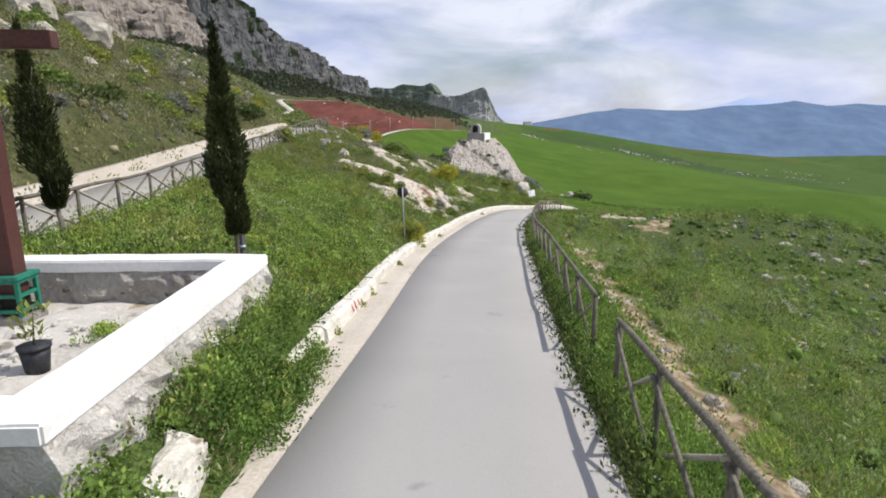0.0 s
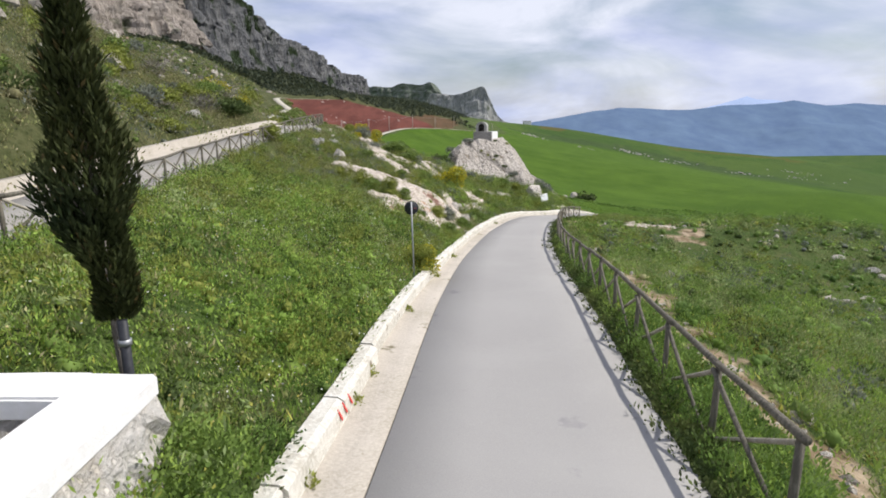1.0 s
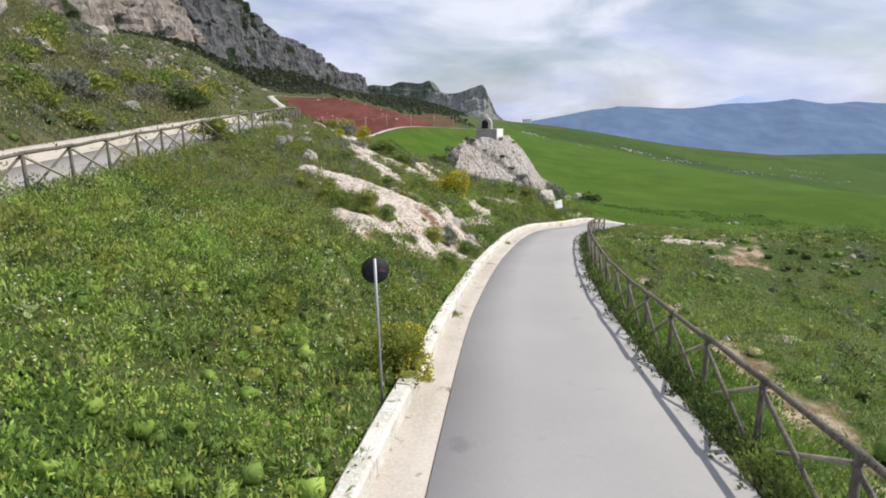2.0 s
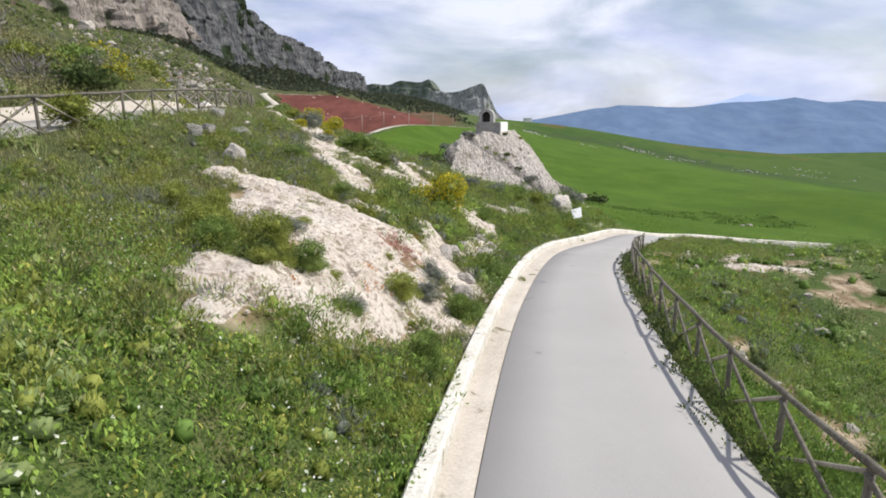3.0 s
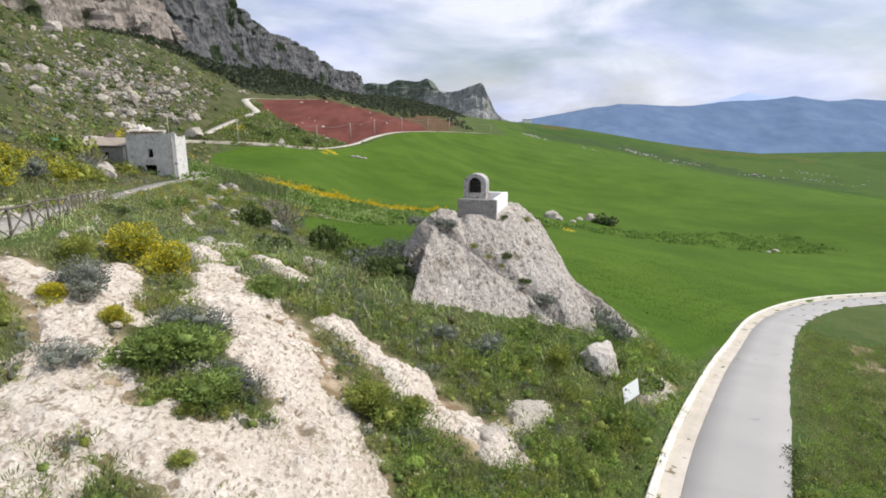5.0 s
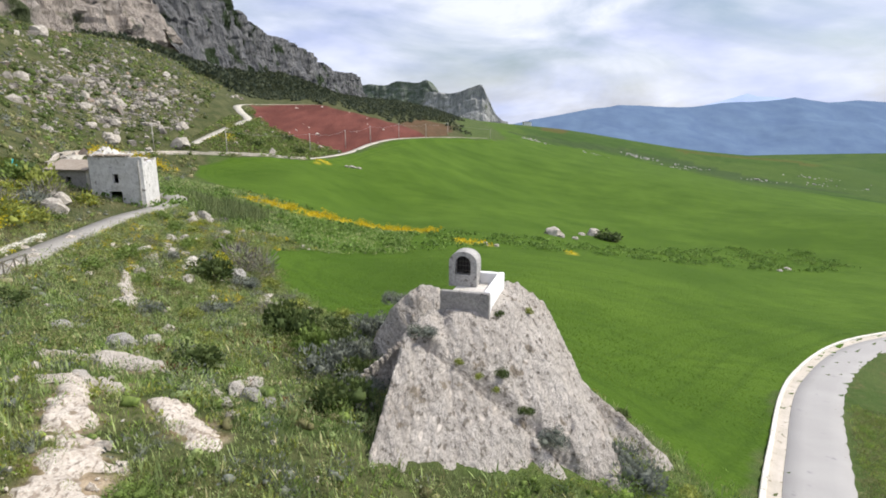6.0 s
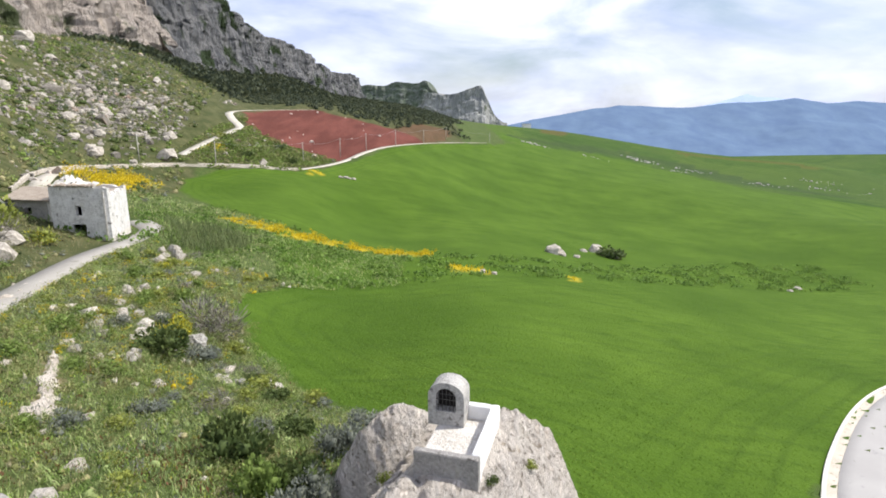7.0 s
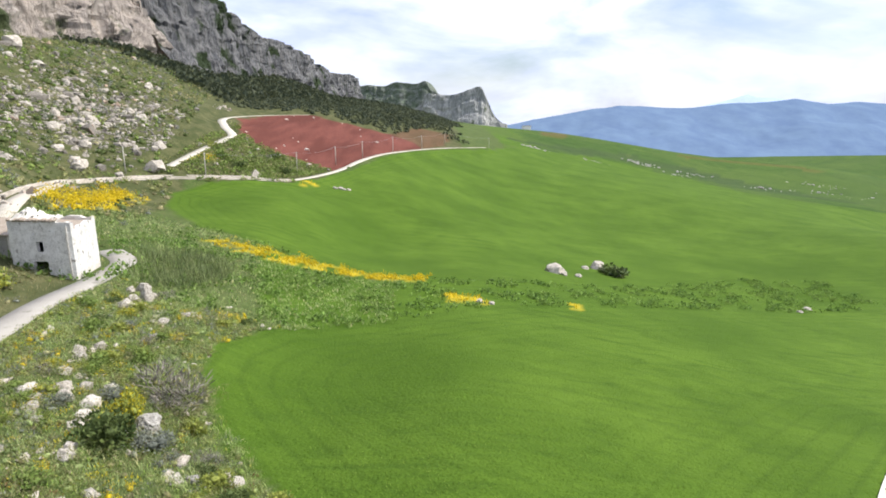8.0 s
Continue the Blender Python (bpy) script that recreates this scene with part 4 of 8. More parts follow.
# ---- cliffs and far country ----
def cliff(name, stations, material, label, step=5.0, rise=40, relief=14.0, back=70.0, seed=0.0, worn=1.0):
    """A rock wall along stations of x, y, foot and brow, with a top that falls back."""
    line = smooth([(a, b, c) for a, b, c, _ in stations], 30)
    brow = smooth([(a, b, c) for a, b, _, c in stations], 30)[:, 2]
    d = np.concatenate([[0], np.cumsum(np.linalg.norm(np.diff(line[:, :2], axis=0), axis=1))])
    q = np.arange(0, d[-1], step)
    line, brow = np.stack([np.interp(q, d, line[:, k]) for k in range(3)], 1), np.interp(q, d, brow)
    out = -side_of(line)
    verts, m = [], rise + 8
    for i, (p, top, n) in enumerate(zip(line, brow, out)):
        for k in range(m):
            s = min(k / rise, 1.0)
            extra = max(0, k - rise)
            z = p[2] - 45 + (top - p[2] + 45) * s
            ledge = 0.42 * (1 - s) ** 1.8 * (top - p[2]) + 0.045 * (top - p[2]) * math.floor(3.6 * (1 - s) + 1.6 * noise.noise((q[i] * 0.012, s, seed)))
            base = Vector((p[0] + n[0] * ledge, p[1] + n[1] * ledge, z))
            w = base * 0.03 + Vector((seed, 0, 0))
            bulge = noise.ridged_multi_fractal((w.x, w.y, w.z * 0.45), 0.9, 2.2, 5, 0.9, 2.0) - 1.1
            cleft = noise.noise((q[i] * 0.055, z * 0.006, seed)) + 0.6 * noise.noise((q[i] * 0.16, z * 0.012, seed + 4))
            blocky = noise.noise((math.floor(q[i] * 0.06 + 0.5 * noise.noise((z * 0.05, seed, 0))) * 1.7, math.floor(z * 0.09) * 1.3, seed))
            fine = noise.noise((q[i] * 0.35, z * 0.11, seed)) + 0.7 * noise.noise((q[i] * 0.8, z * 0.3, seed + 2))
            o = relief * (0.55 * bulge + 0.6 * cleft + 0.35 * blocky + 0.14 * fine) * (1 - 0.6 * extra / 8)
            top_z = worn * 5.5 * noise.noise((q[i] * 0.045, 0.3, seed)) + worn * 3.0 * noise.noise((q[i] * 0.15, 0.3, seed))
            verts.append((base.x + n[0] * o - n[0] * extra * back / 8, base.y + n[1] * o - n[1] * extra * back / 8, z + top_z * s - 0.25 * extra * extra * back / 70))
    faces = [(i * m + k, i * m + k + 1, (i + 1) * m + k + 1, (i + 1) * m + k) for i in range(len(line) - 1) for k in range(m - 1)]
    return tagged(part(name, mesh_of(name, verts, faces, material, flat=True), None), label, "cliff", kind="structure")


cliff("cliff", [(-380, 60, 92, 215), (-330, 150, 84, 205), (-300, 260, 80, 200), (-268, 380, 82, 192), (-246, 470, 78, 180), (-232, 540, 70, 160)], M_CLIFF_WARM, "warm grey limestone cliff with small caves", 4.0, 44, 20.0)
# this stretch carries a cloud's shade in its rock tone
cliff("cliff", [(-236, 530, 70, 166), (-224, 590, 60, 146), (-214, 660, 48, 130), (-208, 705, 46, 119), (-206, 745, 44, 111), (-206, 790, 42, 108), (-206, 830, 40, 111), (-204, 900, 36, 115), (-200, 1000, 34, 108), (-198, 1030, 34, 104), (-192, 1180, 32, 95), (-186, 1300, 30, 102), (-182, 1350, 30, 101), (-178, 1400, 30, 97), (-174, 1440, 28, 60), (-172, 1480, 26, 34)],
      M_CLIFF, "grey limestone cliff toned dark for a cloud's shade, above a scrub slope", 4.0, 44, 13.0, seed=7.0, worn=0.4)
cliff("ridge", [(-240, 1760, 30, 96), (-203, 1752, 34, 103), (-155, 1750, 36, 100), (-122, 1750, 40, 111), (-65, 1748, 40, 107), (-33, 1745, 40, 114), (-20, 1742, 38, 90), (24, 1740, 34, 69), (70, 1740, 20, 40)], M_RIDGE_GREEN, "far green-backed rocky ridge", 6.0, 26, 8.0, 160.0, 3.0, 0.3)
cliff("ridge", [(-60, 1475, 14, 30), (-40, 1462, 18, 46), (-28, 1455, 20, 68), (2, 1452, 18, 68), (34, 1450, 16, 66), (74, 1448, 14, 78), (103, 1447, 12, 85), (116, 1449, 10, 60), (136, 1455, 4, 22), (154, 1462, 0, 4), (172, 1480, -6, -2)], M_RIDGE, "far pale limestone crag with a steep end", 5.0, 26, 6.0, 160.0, 5.0, 0.25)


def hills(name, y0, y1, profile, foot, material, label, seed):
    """A far range: its crest follows the profile of x against height."""
    px, pz = [p[0] for p in profile], [p[1] for p in profile]
    xs, ts = np.linspace(px[0], px[-1], 240), np.linspace(0, 1, 26)
    verts = []
    for x in xs:
        crest = np.interp(x, px, pz)
        for t in ts:
            n = noise.fractal((x * 0.0016, t * 2.2, seed), 0.9, 2.1, 6)
            z = foot + (crest - foot) * (t ** 0.8) + n * 55 * math.sin(math.pi * min(t, 0.98)) + 9 * n * t
            verts.append((x * (1 - 0.22 * (1 - t)), y0 + (y1 - y0) * t, z))
    m = len(ts)
    faces = [(i * m + k, (i + 1) * m + k, (i + 1) * m + k + 1, i * m + k + 1) for i in range(len(xs) - 1) for k in range(m - 1)]
    return tagged(part(name, mesh_of(name, verts, faces, material), None), label, "hills", kind="structure")


# far ranges, coloured and glowing to stand in for haze
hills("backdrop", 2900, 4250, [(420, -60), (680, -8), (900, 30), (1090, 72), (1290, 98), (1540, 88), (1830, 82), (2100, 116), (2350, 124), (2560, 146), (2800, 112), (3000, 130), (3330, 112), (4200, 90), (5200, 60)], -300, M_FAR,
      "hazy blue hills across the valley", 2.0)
hills("backdrop", 4200, 4600, [(1500, -100), (1900, 60), (2150, 130), (2300, 168), (2400, 196), (2480, 172), (2620, 162), (2900, 120), (3300, 60)], -200, M_FARTHER, "distant mountain paled for haze", 8.0)


# ---- the crag with the shrine ----
def crag_height(x, y):
    """Tilted slabs that meet at the crest."""
    planes = ((5, 77.5, 1.72, 0, 0), (5, 75.6, 1.55, -0.44, 0.66), (9.85, 78.8, -1.1, -1.1, 0.22), (9.95, 78.4, -1.2, -3.4, -0.3), (1.9, 74.5, 1.25, 4.2, -0.3), (3.9, 77.5, 1.7, 1.0, -0.55), (6, 81.0, 1.6, -0.1, -1.9))
    z = np.min([c + gx * (x - a) + gy * (y - b) for a, b, c, gx, gy in planes], 0)

    def crest(ax, ay, az, bx, by, bz, fall):
        u = np.clip(((x - ax) * (bx - ax) + (y - ay) * (by - ay)) / ((bx - ax) ** 2 + (by - ay) ** 2), -0.15, 1.15)
        return az + (bz - az) * u - fall * np.hypot(x - ax - u * (bx - ax), y - ay - u * (by - ay))

    spur = crest(9.4, 78.2, -1.7, 12.4, 75.2, -3.7, 1.0)
    stair = crest(1.8, 77.6, -0.3, -1.5, 75.4, -2.5, 2.0)
    knob = 0.95 - 0.7 * np.hypot((x - 2.6) / 1.4, (y - 82.2) / 1.3) ** 2.0
    return np.maximum(np.maximum(np.maximum(z, spur), knob), stair)


def build_crag():
    xs, ys = np.linspace(-3.5, 16.5, 230), np.linspace(65.5, 90, 250)
    X, Y = np.meshgrid(xs, ys, indexing="ij")
    x, y = X.ravel(), Y.ravel()
    g = land(x, y)
    z = crag_height(x, y)
    grain = np.array([noise.ridged_multi_fractal(((a * 0.9 + b * 0.5) * 1.1, (b - a * 0.5) * 0.35, 2.0), 0.9, 2.1, 5, 0.9, 2.0) for a, b in zip(x, y)])
    lump = np.array([noise.fractal((a * 0.45, b * 0.45, 1.0), 0.9, 2.1, 4) for a, b in zip(x, y)])
    top = np.hypot((x - 5.2) / 2.2, (y - 78) / 2.6) < 1.0
    z = z + np.where(top, 0.15, 1.0) * (0.19 * (grain - 1.0) + 0.20 * lump)
    band = np.modf(np.abs((x * 0.55 - y * 0.38 + z * 0.9) * 1.25 + 0.8 * lump + 40))[0]
    z = z + np.where(top, 0.0, 0.11) * (band - 0.5) + np.where(top, 0.0, 0.05) * (np.abs(band - 0.5) < 0.08)
    cut = np.zeros(len(x))
    for a, b, c, d, w, deep in ((2.2, 73.9, 4.6, 73.2, 0.22, 0.5), (4.6, 73.2, 6.9, 72.4, 0.24, 0.6), (6.9, 72.4, 8.2, 71.5, 0.26, 0.6), (8.2, 71.5, 9.4, 70.4, 0.3, 0.5), (7.0, 77.4, 7.9, 75.6, 0.28, 0.25), (3.4, 76.4, 4.0, 71.0, 0.22, 0.2), (6.8, 73.4, 7.0, 70.5, 0.2, 0.2)):
        s = np.clip(((x - a) * (c - a) + (y - b) * (d - b)) / ((c - a) ** 2 + (d - b) ** 2), 0, 1)
        off = np.hypot(x - a - s * (c - a), y - b - s * (d - b)) + 0.12 * lump
        cut = np.maximum(cut, deep * np.exp(-(off / w) ** 2))
    below = (y < 73.2 - 0.42 * (x - 4.6)) & (x > 2.2)
    z = z - cut - np.where(below, 0.22, 0.0)
    z = np.where(z < g - 0.4, g - 0.4, z)
    n, m = X.shape
    i, j = np.meshgrid(np.arange(n - 1), np.arange(m - 1), indexing="ij")
    k = (i * m + j).ravel()
    keep = (z - g)[np.stack([k, k + 1, k + m, k + m + 1])].max(0) > -0.38
    faces = np.stack([k, k + m, k + m + 1, k + 1], 1)[keep]
    me = leaf_mesh("crag", [(np.stack([x, y, z], 1), faces)], M_MOUND)
    me.polygons.foreach_set("use_smooth", np.ones(len(me.polygons), bool))
    # worn steps cut along the ridge towards the shrine
    stairs = thing("rock_stairs", pose(0, 0, 0), "worn steps of pale stone climbing the crag", "stairs", kind="structure")
    r = random.Random(8)
    for (ax, ay), (bx, by), count in (((-1.6, 75.3), (1.7, 77.5), 17), ((1.9, 77.9), (3.0, 80.4), 9)):
        for c in range(count):
            f = c / (count - 1)
            px, py = ax + (bx - ax) * f, ay + (by - ay) * f
            bm = bmesh.new()
            box(bm, (-0.24, -0.10, -0.35), (0.24, 0.10, 0.12 + 0.08 * r.random()), 0.04)
            up_ = max(float(crag_height(np.array([px]), np.array([py]))[0]), float(land(px, py)[0]))
            part("step", bm, M_MOUND, stairs).matrix_local = pose(px, py, up_ + 0.05, r.uniform(-6, 6), r.uniform(-6, 6), 45 + r.uniform(-12, 12))
    tagged(new("crag", me), "pale grooved limestone crag rising from the hillside", "rock", kind="structure")


def build_shrine():
    """A small arched shrine on a walled terrace."""
    yaw = -16.6
    sh = thing("shrine", pose(5.05, 77.9, 1.55, 0, 0, yaw), "small whitewashed arched shrine with a low terrace wall", "shrine")
    # front wall: grey rubble tone with its shade included; the others limewashed
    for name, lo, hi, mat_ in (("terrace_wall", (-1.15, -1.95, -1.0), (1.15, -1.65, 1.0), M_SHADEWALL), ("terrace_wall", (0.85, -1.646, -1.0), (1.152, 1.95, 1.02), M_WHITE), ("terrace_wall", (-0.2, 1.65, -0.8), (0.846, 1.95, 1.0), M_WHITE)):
        bm = bmesh.new()
        box(bm, lo, hi, 0.03)
        bmesh.ops.subdivide_edges(bm, edges=bm.edges[:], cuts=3, use_grid_fill=True)
        for v in bm.verts:
            v.co += v.co.normalized() * 0.03 * noise.noise(v.co * 2.3)
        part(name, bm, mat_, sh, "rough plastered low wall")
    bm = bmesh.new()
    box(bm, (-1.1, -1.64, 0.25), (0.84, 1.64, 0.42), 0.02)
    part("terrace_floor", bm, M_RUBBLE, sh)
    # niche: a block with a barrel vault and an arched opening
    w, d, hgt = 0.72, 0.95, 1.25
    prof = [(-w, 0)] + [(-w * math.cos(math.pi * k / 12), hgt + w * 0.78 * math.sin(math.pi * k / 12)) for k in range(13)] + [(w, 0)]
    inner = [(-0.40, 0.62)] + [(-0.40 * math.cos(math.pi * k / 12), 1.18 + 0.40 * math.sin(math.pi * k / 12)) for k in range(13)] + [(0.40, 0.62)]
    n = len(prof)
    vs = [(a, -d / 2, b) for a, b in prof] + [(a, d / 2, b) for a, b in prof] + [(a, -d / 2, b) for a, b in inner] + [(a, -d / 2 + 0.45, b) for a, b in inner]
    fs = [(i, i + n, i + 1 + n, i + 1) for i in range(n - 1)] + [tuple(range(n, 2 * n))]
    fs += [(2 * n + i, i, i + 1, 2 * n + i + 1) for i in range(n - 1)] + [(2 * n + n - 1, n - 1, 0, 2 * n)]
    fs += [(2 * n + i, 2 * n + i + 1, 3 * n + i + 1, 3 * n + i) for i in range(n - 1)] + [(3 * n - 1, 2 * n, 3 * n, 4 * n - 1)]
    me = mesh_of("niche", vs, fs, M_SHRINE, flat=True)
    niche = part("niche", me, None, sh, "whitewashed arched niche")
    niche.matrix_local = pose(-0.78, 1.32, 0.40)
    # black sheet painted for the shade at the back of the recess
    back = mesh_of("niche_back", [(a, 0, b) for a, b in inner], [tuple(range(n))], M_DARK, flat=True)
    part("niche_back", back, None, niche, "dark recess").matrix_local = pose(0, -d / 2 + 0.44, 0)
    for k in range(5):
        x = -0.3 + 0.15 * k
        top = 1.18 + math.sqrt(max(0.0, 0.16 - x * x))
        bar("grille_bar", (x, -d / 2 + 0.06, 0.62), (x, -d / 2 + 0.06, top), 0.014, 0.014, M_IRON, niche, sides=6)
    for z in (0.85, 1.1, 1.32):
        r = 0.40 if z < 1.18 else math.sqrt(0.16 - (z - 1.18) ** 2)
        bar("grille_bar", (-r, -d / 2 + 0.05, z), (r, -d / 2 + 0.05, z), 0.014, 0.014, M_IRON, niche, sides=6)


build_crag()
build_shrine()


# ---- buildings ----
def wall_slab(a, b, thick, z0, z1, openings, ragged=0.0, rng=None):
    """An upright wall from a to b with arched or square openings (along, sill, width, height) cut through it."""
    a, b = np.array(a), np.array(b)
    length = np.hypot(*(b - a))
    d = (b - a) / length
    n = np.array([d[1], -d[0]])
    cuts = sorted({0.0, length, *[o[0] - o[2] / 2 for o in openings], *[o[0] + o[2] / 2 for o in openings], *np.arange(0.8, length, 0.8)})
    zs = sorted({z0, *[z0 + o[1] for o in openings], *[z0 + o[1] + o[3] for o in openings], z1, *np.arange(z0 + 0.7, z1, 0.7)})
    tops = {c: z1 + (rng.uniform(-ragged, ragged * 0.4) if rng else 0) for c in cuts}
    bm = bmesh.new()
    lots = {}

    def vert(c, z, side):
        key = (c, z, side)
        if key not in lots:
            p = a + d * c + n * (side * thick)
            zz = tops[c] if z == z1 else z
            w = 0.03 * noise.noise((p[0] * 1.3, p[1] * 1.3, zz * 1.3))
            lots[key] = bm.verts.new((p[0] + n[0] * w, p[1] + n[1] * w, zz))
        return lots[key]

    def solid(i, j):
        if i < 0 or j < 0 or i >= len(cuts) - 1 or j >= len(zs) - 1:
            return False
        u, v = (cuts[i] + cuts[i + 1]) / 2, (zs[j] + zs[j + 1]) / 2 - z0
        return not any(abs(u - o[0]) < o[2] / 2 and o[1] < v < o[1] + o[3] for o in openings)

    for i in range(len(cuts) - 1):
        for j in range(len(zs) - 1):
            if not solid(i, j):
                continue
            c0, c1, q0, q1 = cuts[i], cuts[i + 1], zs[j], zs[j + 1]
            bm.faces.new((vert(c0, q0, 0), vert(c1, q0, 0), vert(c1, q1, 0), vert(c0, q1, 0)))
            bm.faces.new((vert(c0, q0, -1), vert(c0, q1, -1), vert(c1, q1, -1), vert(c1, q0, -1)))
            for di, dj, e in ((-1, 0, (c0, q0, c0, q1)), (1, 0, (c1, q1, c1, q0)), (0, -1, (c1, q0, c0, q0)), (0, 1, (c0, q1, c1, q1))):
                if not solid(i + di, j + dj):
                    bm.faces.new((vert(e[0], e[1], 0), vert(e[2], e[3], 0), vert(e[2], e[3], -1), vert(e[0], e[1], -1)))
    return bm


def build_house():
    """A roofless two-storey farmhouse of whitewashed rubble, and its low wing."""
    rng = random.Random(5)
    A, B, C = np.array((-37.8, 130.6)), np.array((-45.6, 131.2)), np.array((-39.8, 138.6))
    D = B + (C - A)
    house = thing("farmhouse", pose(0, 0, 0), "ruined two-storey whitewashed farmhouse with a broken roofline", "house")
    z = -1.5
    hgt = 6.4
    for p, q in ((B, A), (A, C), (C, D), (D, B)):
        part("footing", wall_slab(p, q, 0.5, z - 2.6, z, [], 0.0, rng), M_RUBBLE, house, "rubble footing")
    part("wall", wall_slab(B, A, 0.5, z, z + hgt, [(3.7, 2.75, 0.85, 1.25), (3.5, 0.0, 1.9, 1.6), (3.1, 4.8, 0.22, 0.25), (5.2, 5.2, 0.2, 0.2)], 0.35, rng), M_HOUSE, house, "cracked whitewashed rubble front")
    part("wall", wall_slab(A, C, 0.5, z, z + hgt - 0.9, [], 0.3, rng), M_HOUSE, house, "whitewashed side wall")
    part("wall", wall_slab(C, D, 0.5, z, z + hgt - 0.6, [], 0.4, rng), M_RUBBLE, house, "bare rubble back wall")
    # the shade of this side is put into its wall colour
    part("wall", wall_slab(D, B, 0.5, z, z + hgt - 0.2, [(3.4, 0.2, 1.1, 2.0)], 0.4, rng), M_SHADEWALL, house, "side wall toned dark for its shade")
    u = (B - A) / np.linalg.norm(B - A)
    for s, w in ((0.5, 0.12),):
        p = A + u * s
        bm = bmesh.new()
        box(bm, (-w, -0.06, 0), (w, 0.1, hgt - 0.5), 0.03)
        part("pilaster", bm, M_RUBBLE, house, "grey masonry strip at the crack").matrix_local = pose(p[0] - 0.03, p[1] - 0.10, z, 0, 0, math.degrees(math.atan2(u[1], u[0])))
    # remains of the roof: buckled slabs over the front, with a row of loose tiles along the eaves
    n, m = 17, 6
    lift = [[0.0 if k == 0 else 0.16 * k / (m - 1) + 0.95 * (k / (m - 1)) * math.exp(-((i / (n - 1) - 0.32) / 0.26) ** 2) + 0.16 * rng.uniform(-1, 1) for k in range(m)] for i in range(n)]
    vs = []
    for drop in (0.0, 0.24):
        for i in range(n):
            for k in range(m):
                p = B + (A - B) * (0.02 + 0.74 * i / (n - 1)) + (C - A) * (0.01 + 0.34 * k / (m - 1))
                vs.append((p[0] + rng.uniform(-0.08, 0.08), p[1] + rng.uniform(-0.08, 0.08), z + hgt + 0.12 + lift[i][k] - drop))
    cell_at = [(i, k) for i in range(n - 1) for k in range(m - 1) if k == 0 or rng.random() > 0.12]
    fs = []
    for i, k in cell_at:
        q = [i * m + k, (i + 1) * m + k, (i + 1) * m + k + 1, i * m + k + 1]
        fs.append(tuple(q))
        fs.append(tuple(w + n * m for w in reversed(q)))
        for u0, u1, nb in ((0, 1, (i, k - 1)), (1, 2, (i + 1, k)), (2, 3, (i, k + 1)), (3, 0, (i - 1, k))):
            if nb not in cell_at:
                fs.append((q[u1], q[u0], q[u0] + n * m, q[u1] + n * m))
    part("roof", mesh_of("roof", vs, fs, M_FLOOR, flat=True), None, house, "buckled remains of a pale plastered roof")
    for k in range(15):
        p = B + (A - B) * (0.03 + 0.052 * k + rng.uniform(-0.01, 0.01))
        if rng.random() < 0.2:
            continue
        vs, fs = stick((p[0] - 0.05, p[1] - 0.22, z + hgt + 0.10 + 0.08 * rng.random()), (p[0] + rng.uniform(-0.1, 0.2), p[1] + rng.uniform(0.2, 0.5), z + hgt + 0.24 + 0.14 * rng.random()), 0.15, 0.13, 6)
        part("tile", mesh_of("tile", vs, fs, M_TILE), None, house, "old clay tile")
    # near-black floor, put in so that the doorway stays dark
    bm = bmesh.new()
    box(bm, (-2.2, -2.0, 0), (2.2, 2.0, 0.12), 0.02)
    part("floor", bm, M_DARK, house).matrix_local = pose(*((A + D) / 2), z + 0.25, 0, 0, math.degrees(math.atan2(u[1], u[0])))
    # slab added inside to keep sunlight from behind the doorway
    vs = [(*(q + (m_ - q) * 0.1), z + h_) for h_ in (2.35, 2.6) for q, m_ in ((A, (A + D) / 2), (B, (A + D) / 2), (D, (A + D) / 2), (C, (A + D) / 2))]
    part("upper_floor", mesh_of("upper_floor", vs, [(0, 1, 2, 3), (4, 7, 6, 5), (0, 4, 5, 1), (1, 5, 6, 2), (2, 6, 7, 3), (3, 7, 4, 0)], M_SHADEWALL, flat=True), None, house, "grey slab added inside to darken the doorway")
    # second added slab, which blocks the sun behind the window
    vs = [(*(q + (m_ - q) * 0.08), z + h_ + d_) for h_, d_ in ((hgt - 1.25, 0.0), (hgt - 1.05, 0.0)) for q, m_ in ((A, (A + D) / 2), (B, (A + D) / 2), (D, (A + D) / 2), (C, (A + D) / 2))]
    part("loft_floor", mesh_of("loft_floor", vs, [(0, 1, 2, 3), (4, 7, 6, 5), (0, 4, 5, 1), (1, 5, 6, 2), (2, 6, 7, 3), (3, 7, 4, 0)], M_TILE, flat=True), None, house, "tile-coloured slab added inside to darken the window")
    # low wing with a tiled lean-to roof
    wing = thing("outbuilding", pose(0, 0, 0), "low stone outbuilding with a tiled lean-to roof", "building")
    E0, F0 = np.array((-46.8, 133.0)), np.array((-54.2, 134.5))
    G0, H0 = F0 + np.array((-0.8, 5.0)), E0 + np.array((-0.8, 5.0))
    zb = at(*((E0 + F0) / 2))[2] - 1.0
    part("wall", wall_slab(F0, E0, 0.4, zb, zb + 2.7, [(9.0, 0.2, 1.2, 1.9), (4.0, 0.9, 0.9, 0.9)], 0.1, rng), M_SHADEWALL, wing)
    part("wall", wall_slab(E0, H0, 0.4, zb, zb + 2.9, [], 0.1, rng), M_RUBBLE, wing)
    part("wall", wall_slab(H0, G0, 0.4, zb, zb + 3.6, [], 0.1, rng), M_RUBBLE, wing)
    part("wall", wall_slab(G0, F0, 0.4, zb, zb + 2.9, [], 0.1, rng), M_RUBBLE, wing)
    fl, bl = F0 + (F0 - G0) * 0.08, G0 - (F0 - G0) * 0.08
    fr, br = E0 + (E0 - H0) * 0.08, H0 - (E0 - H0) * 0.08
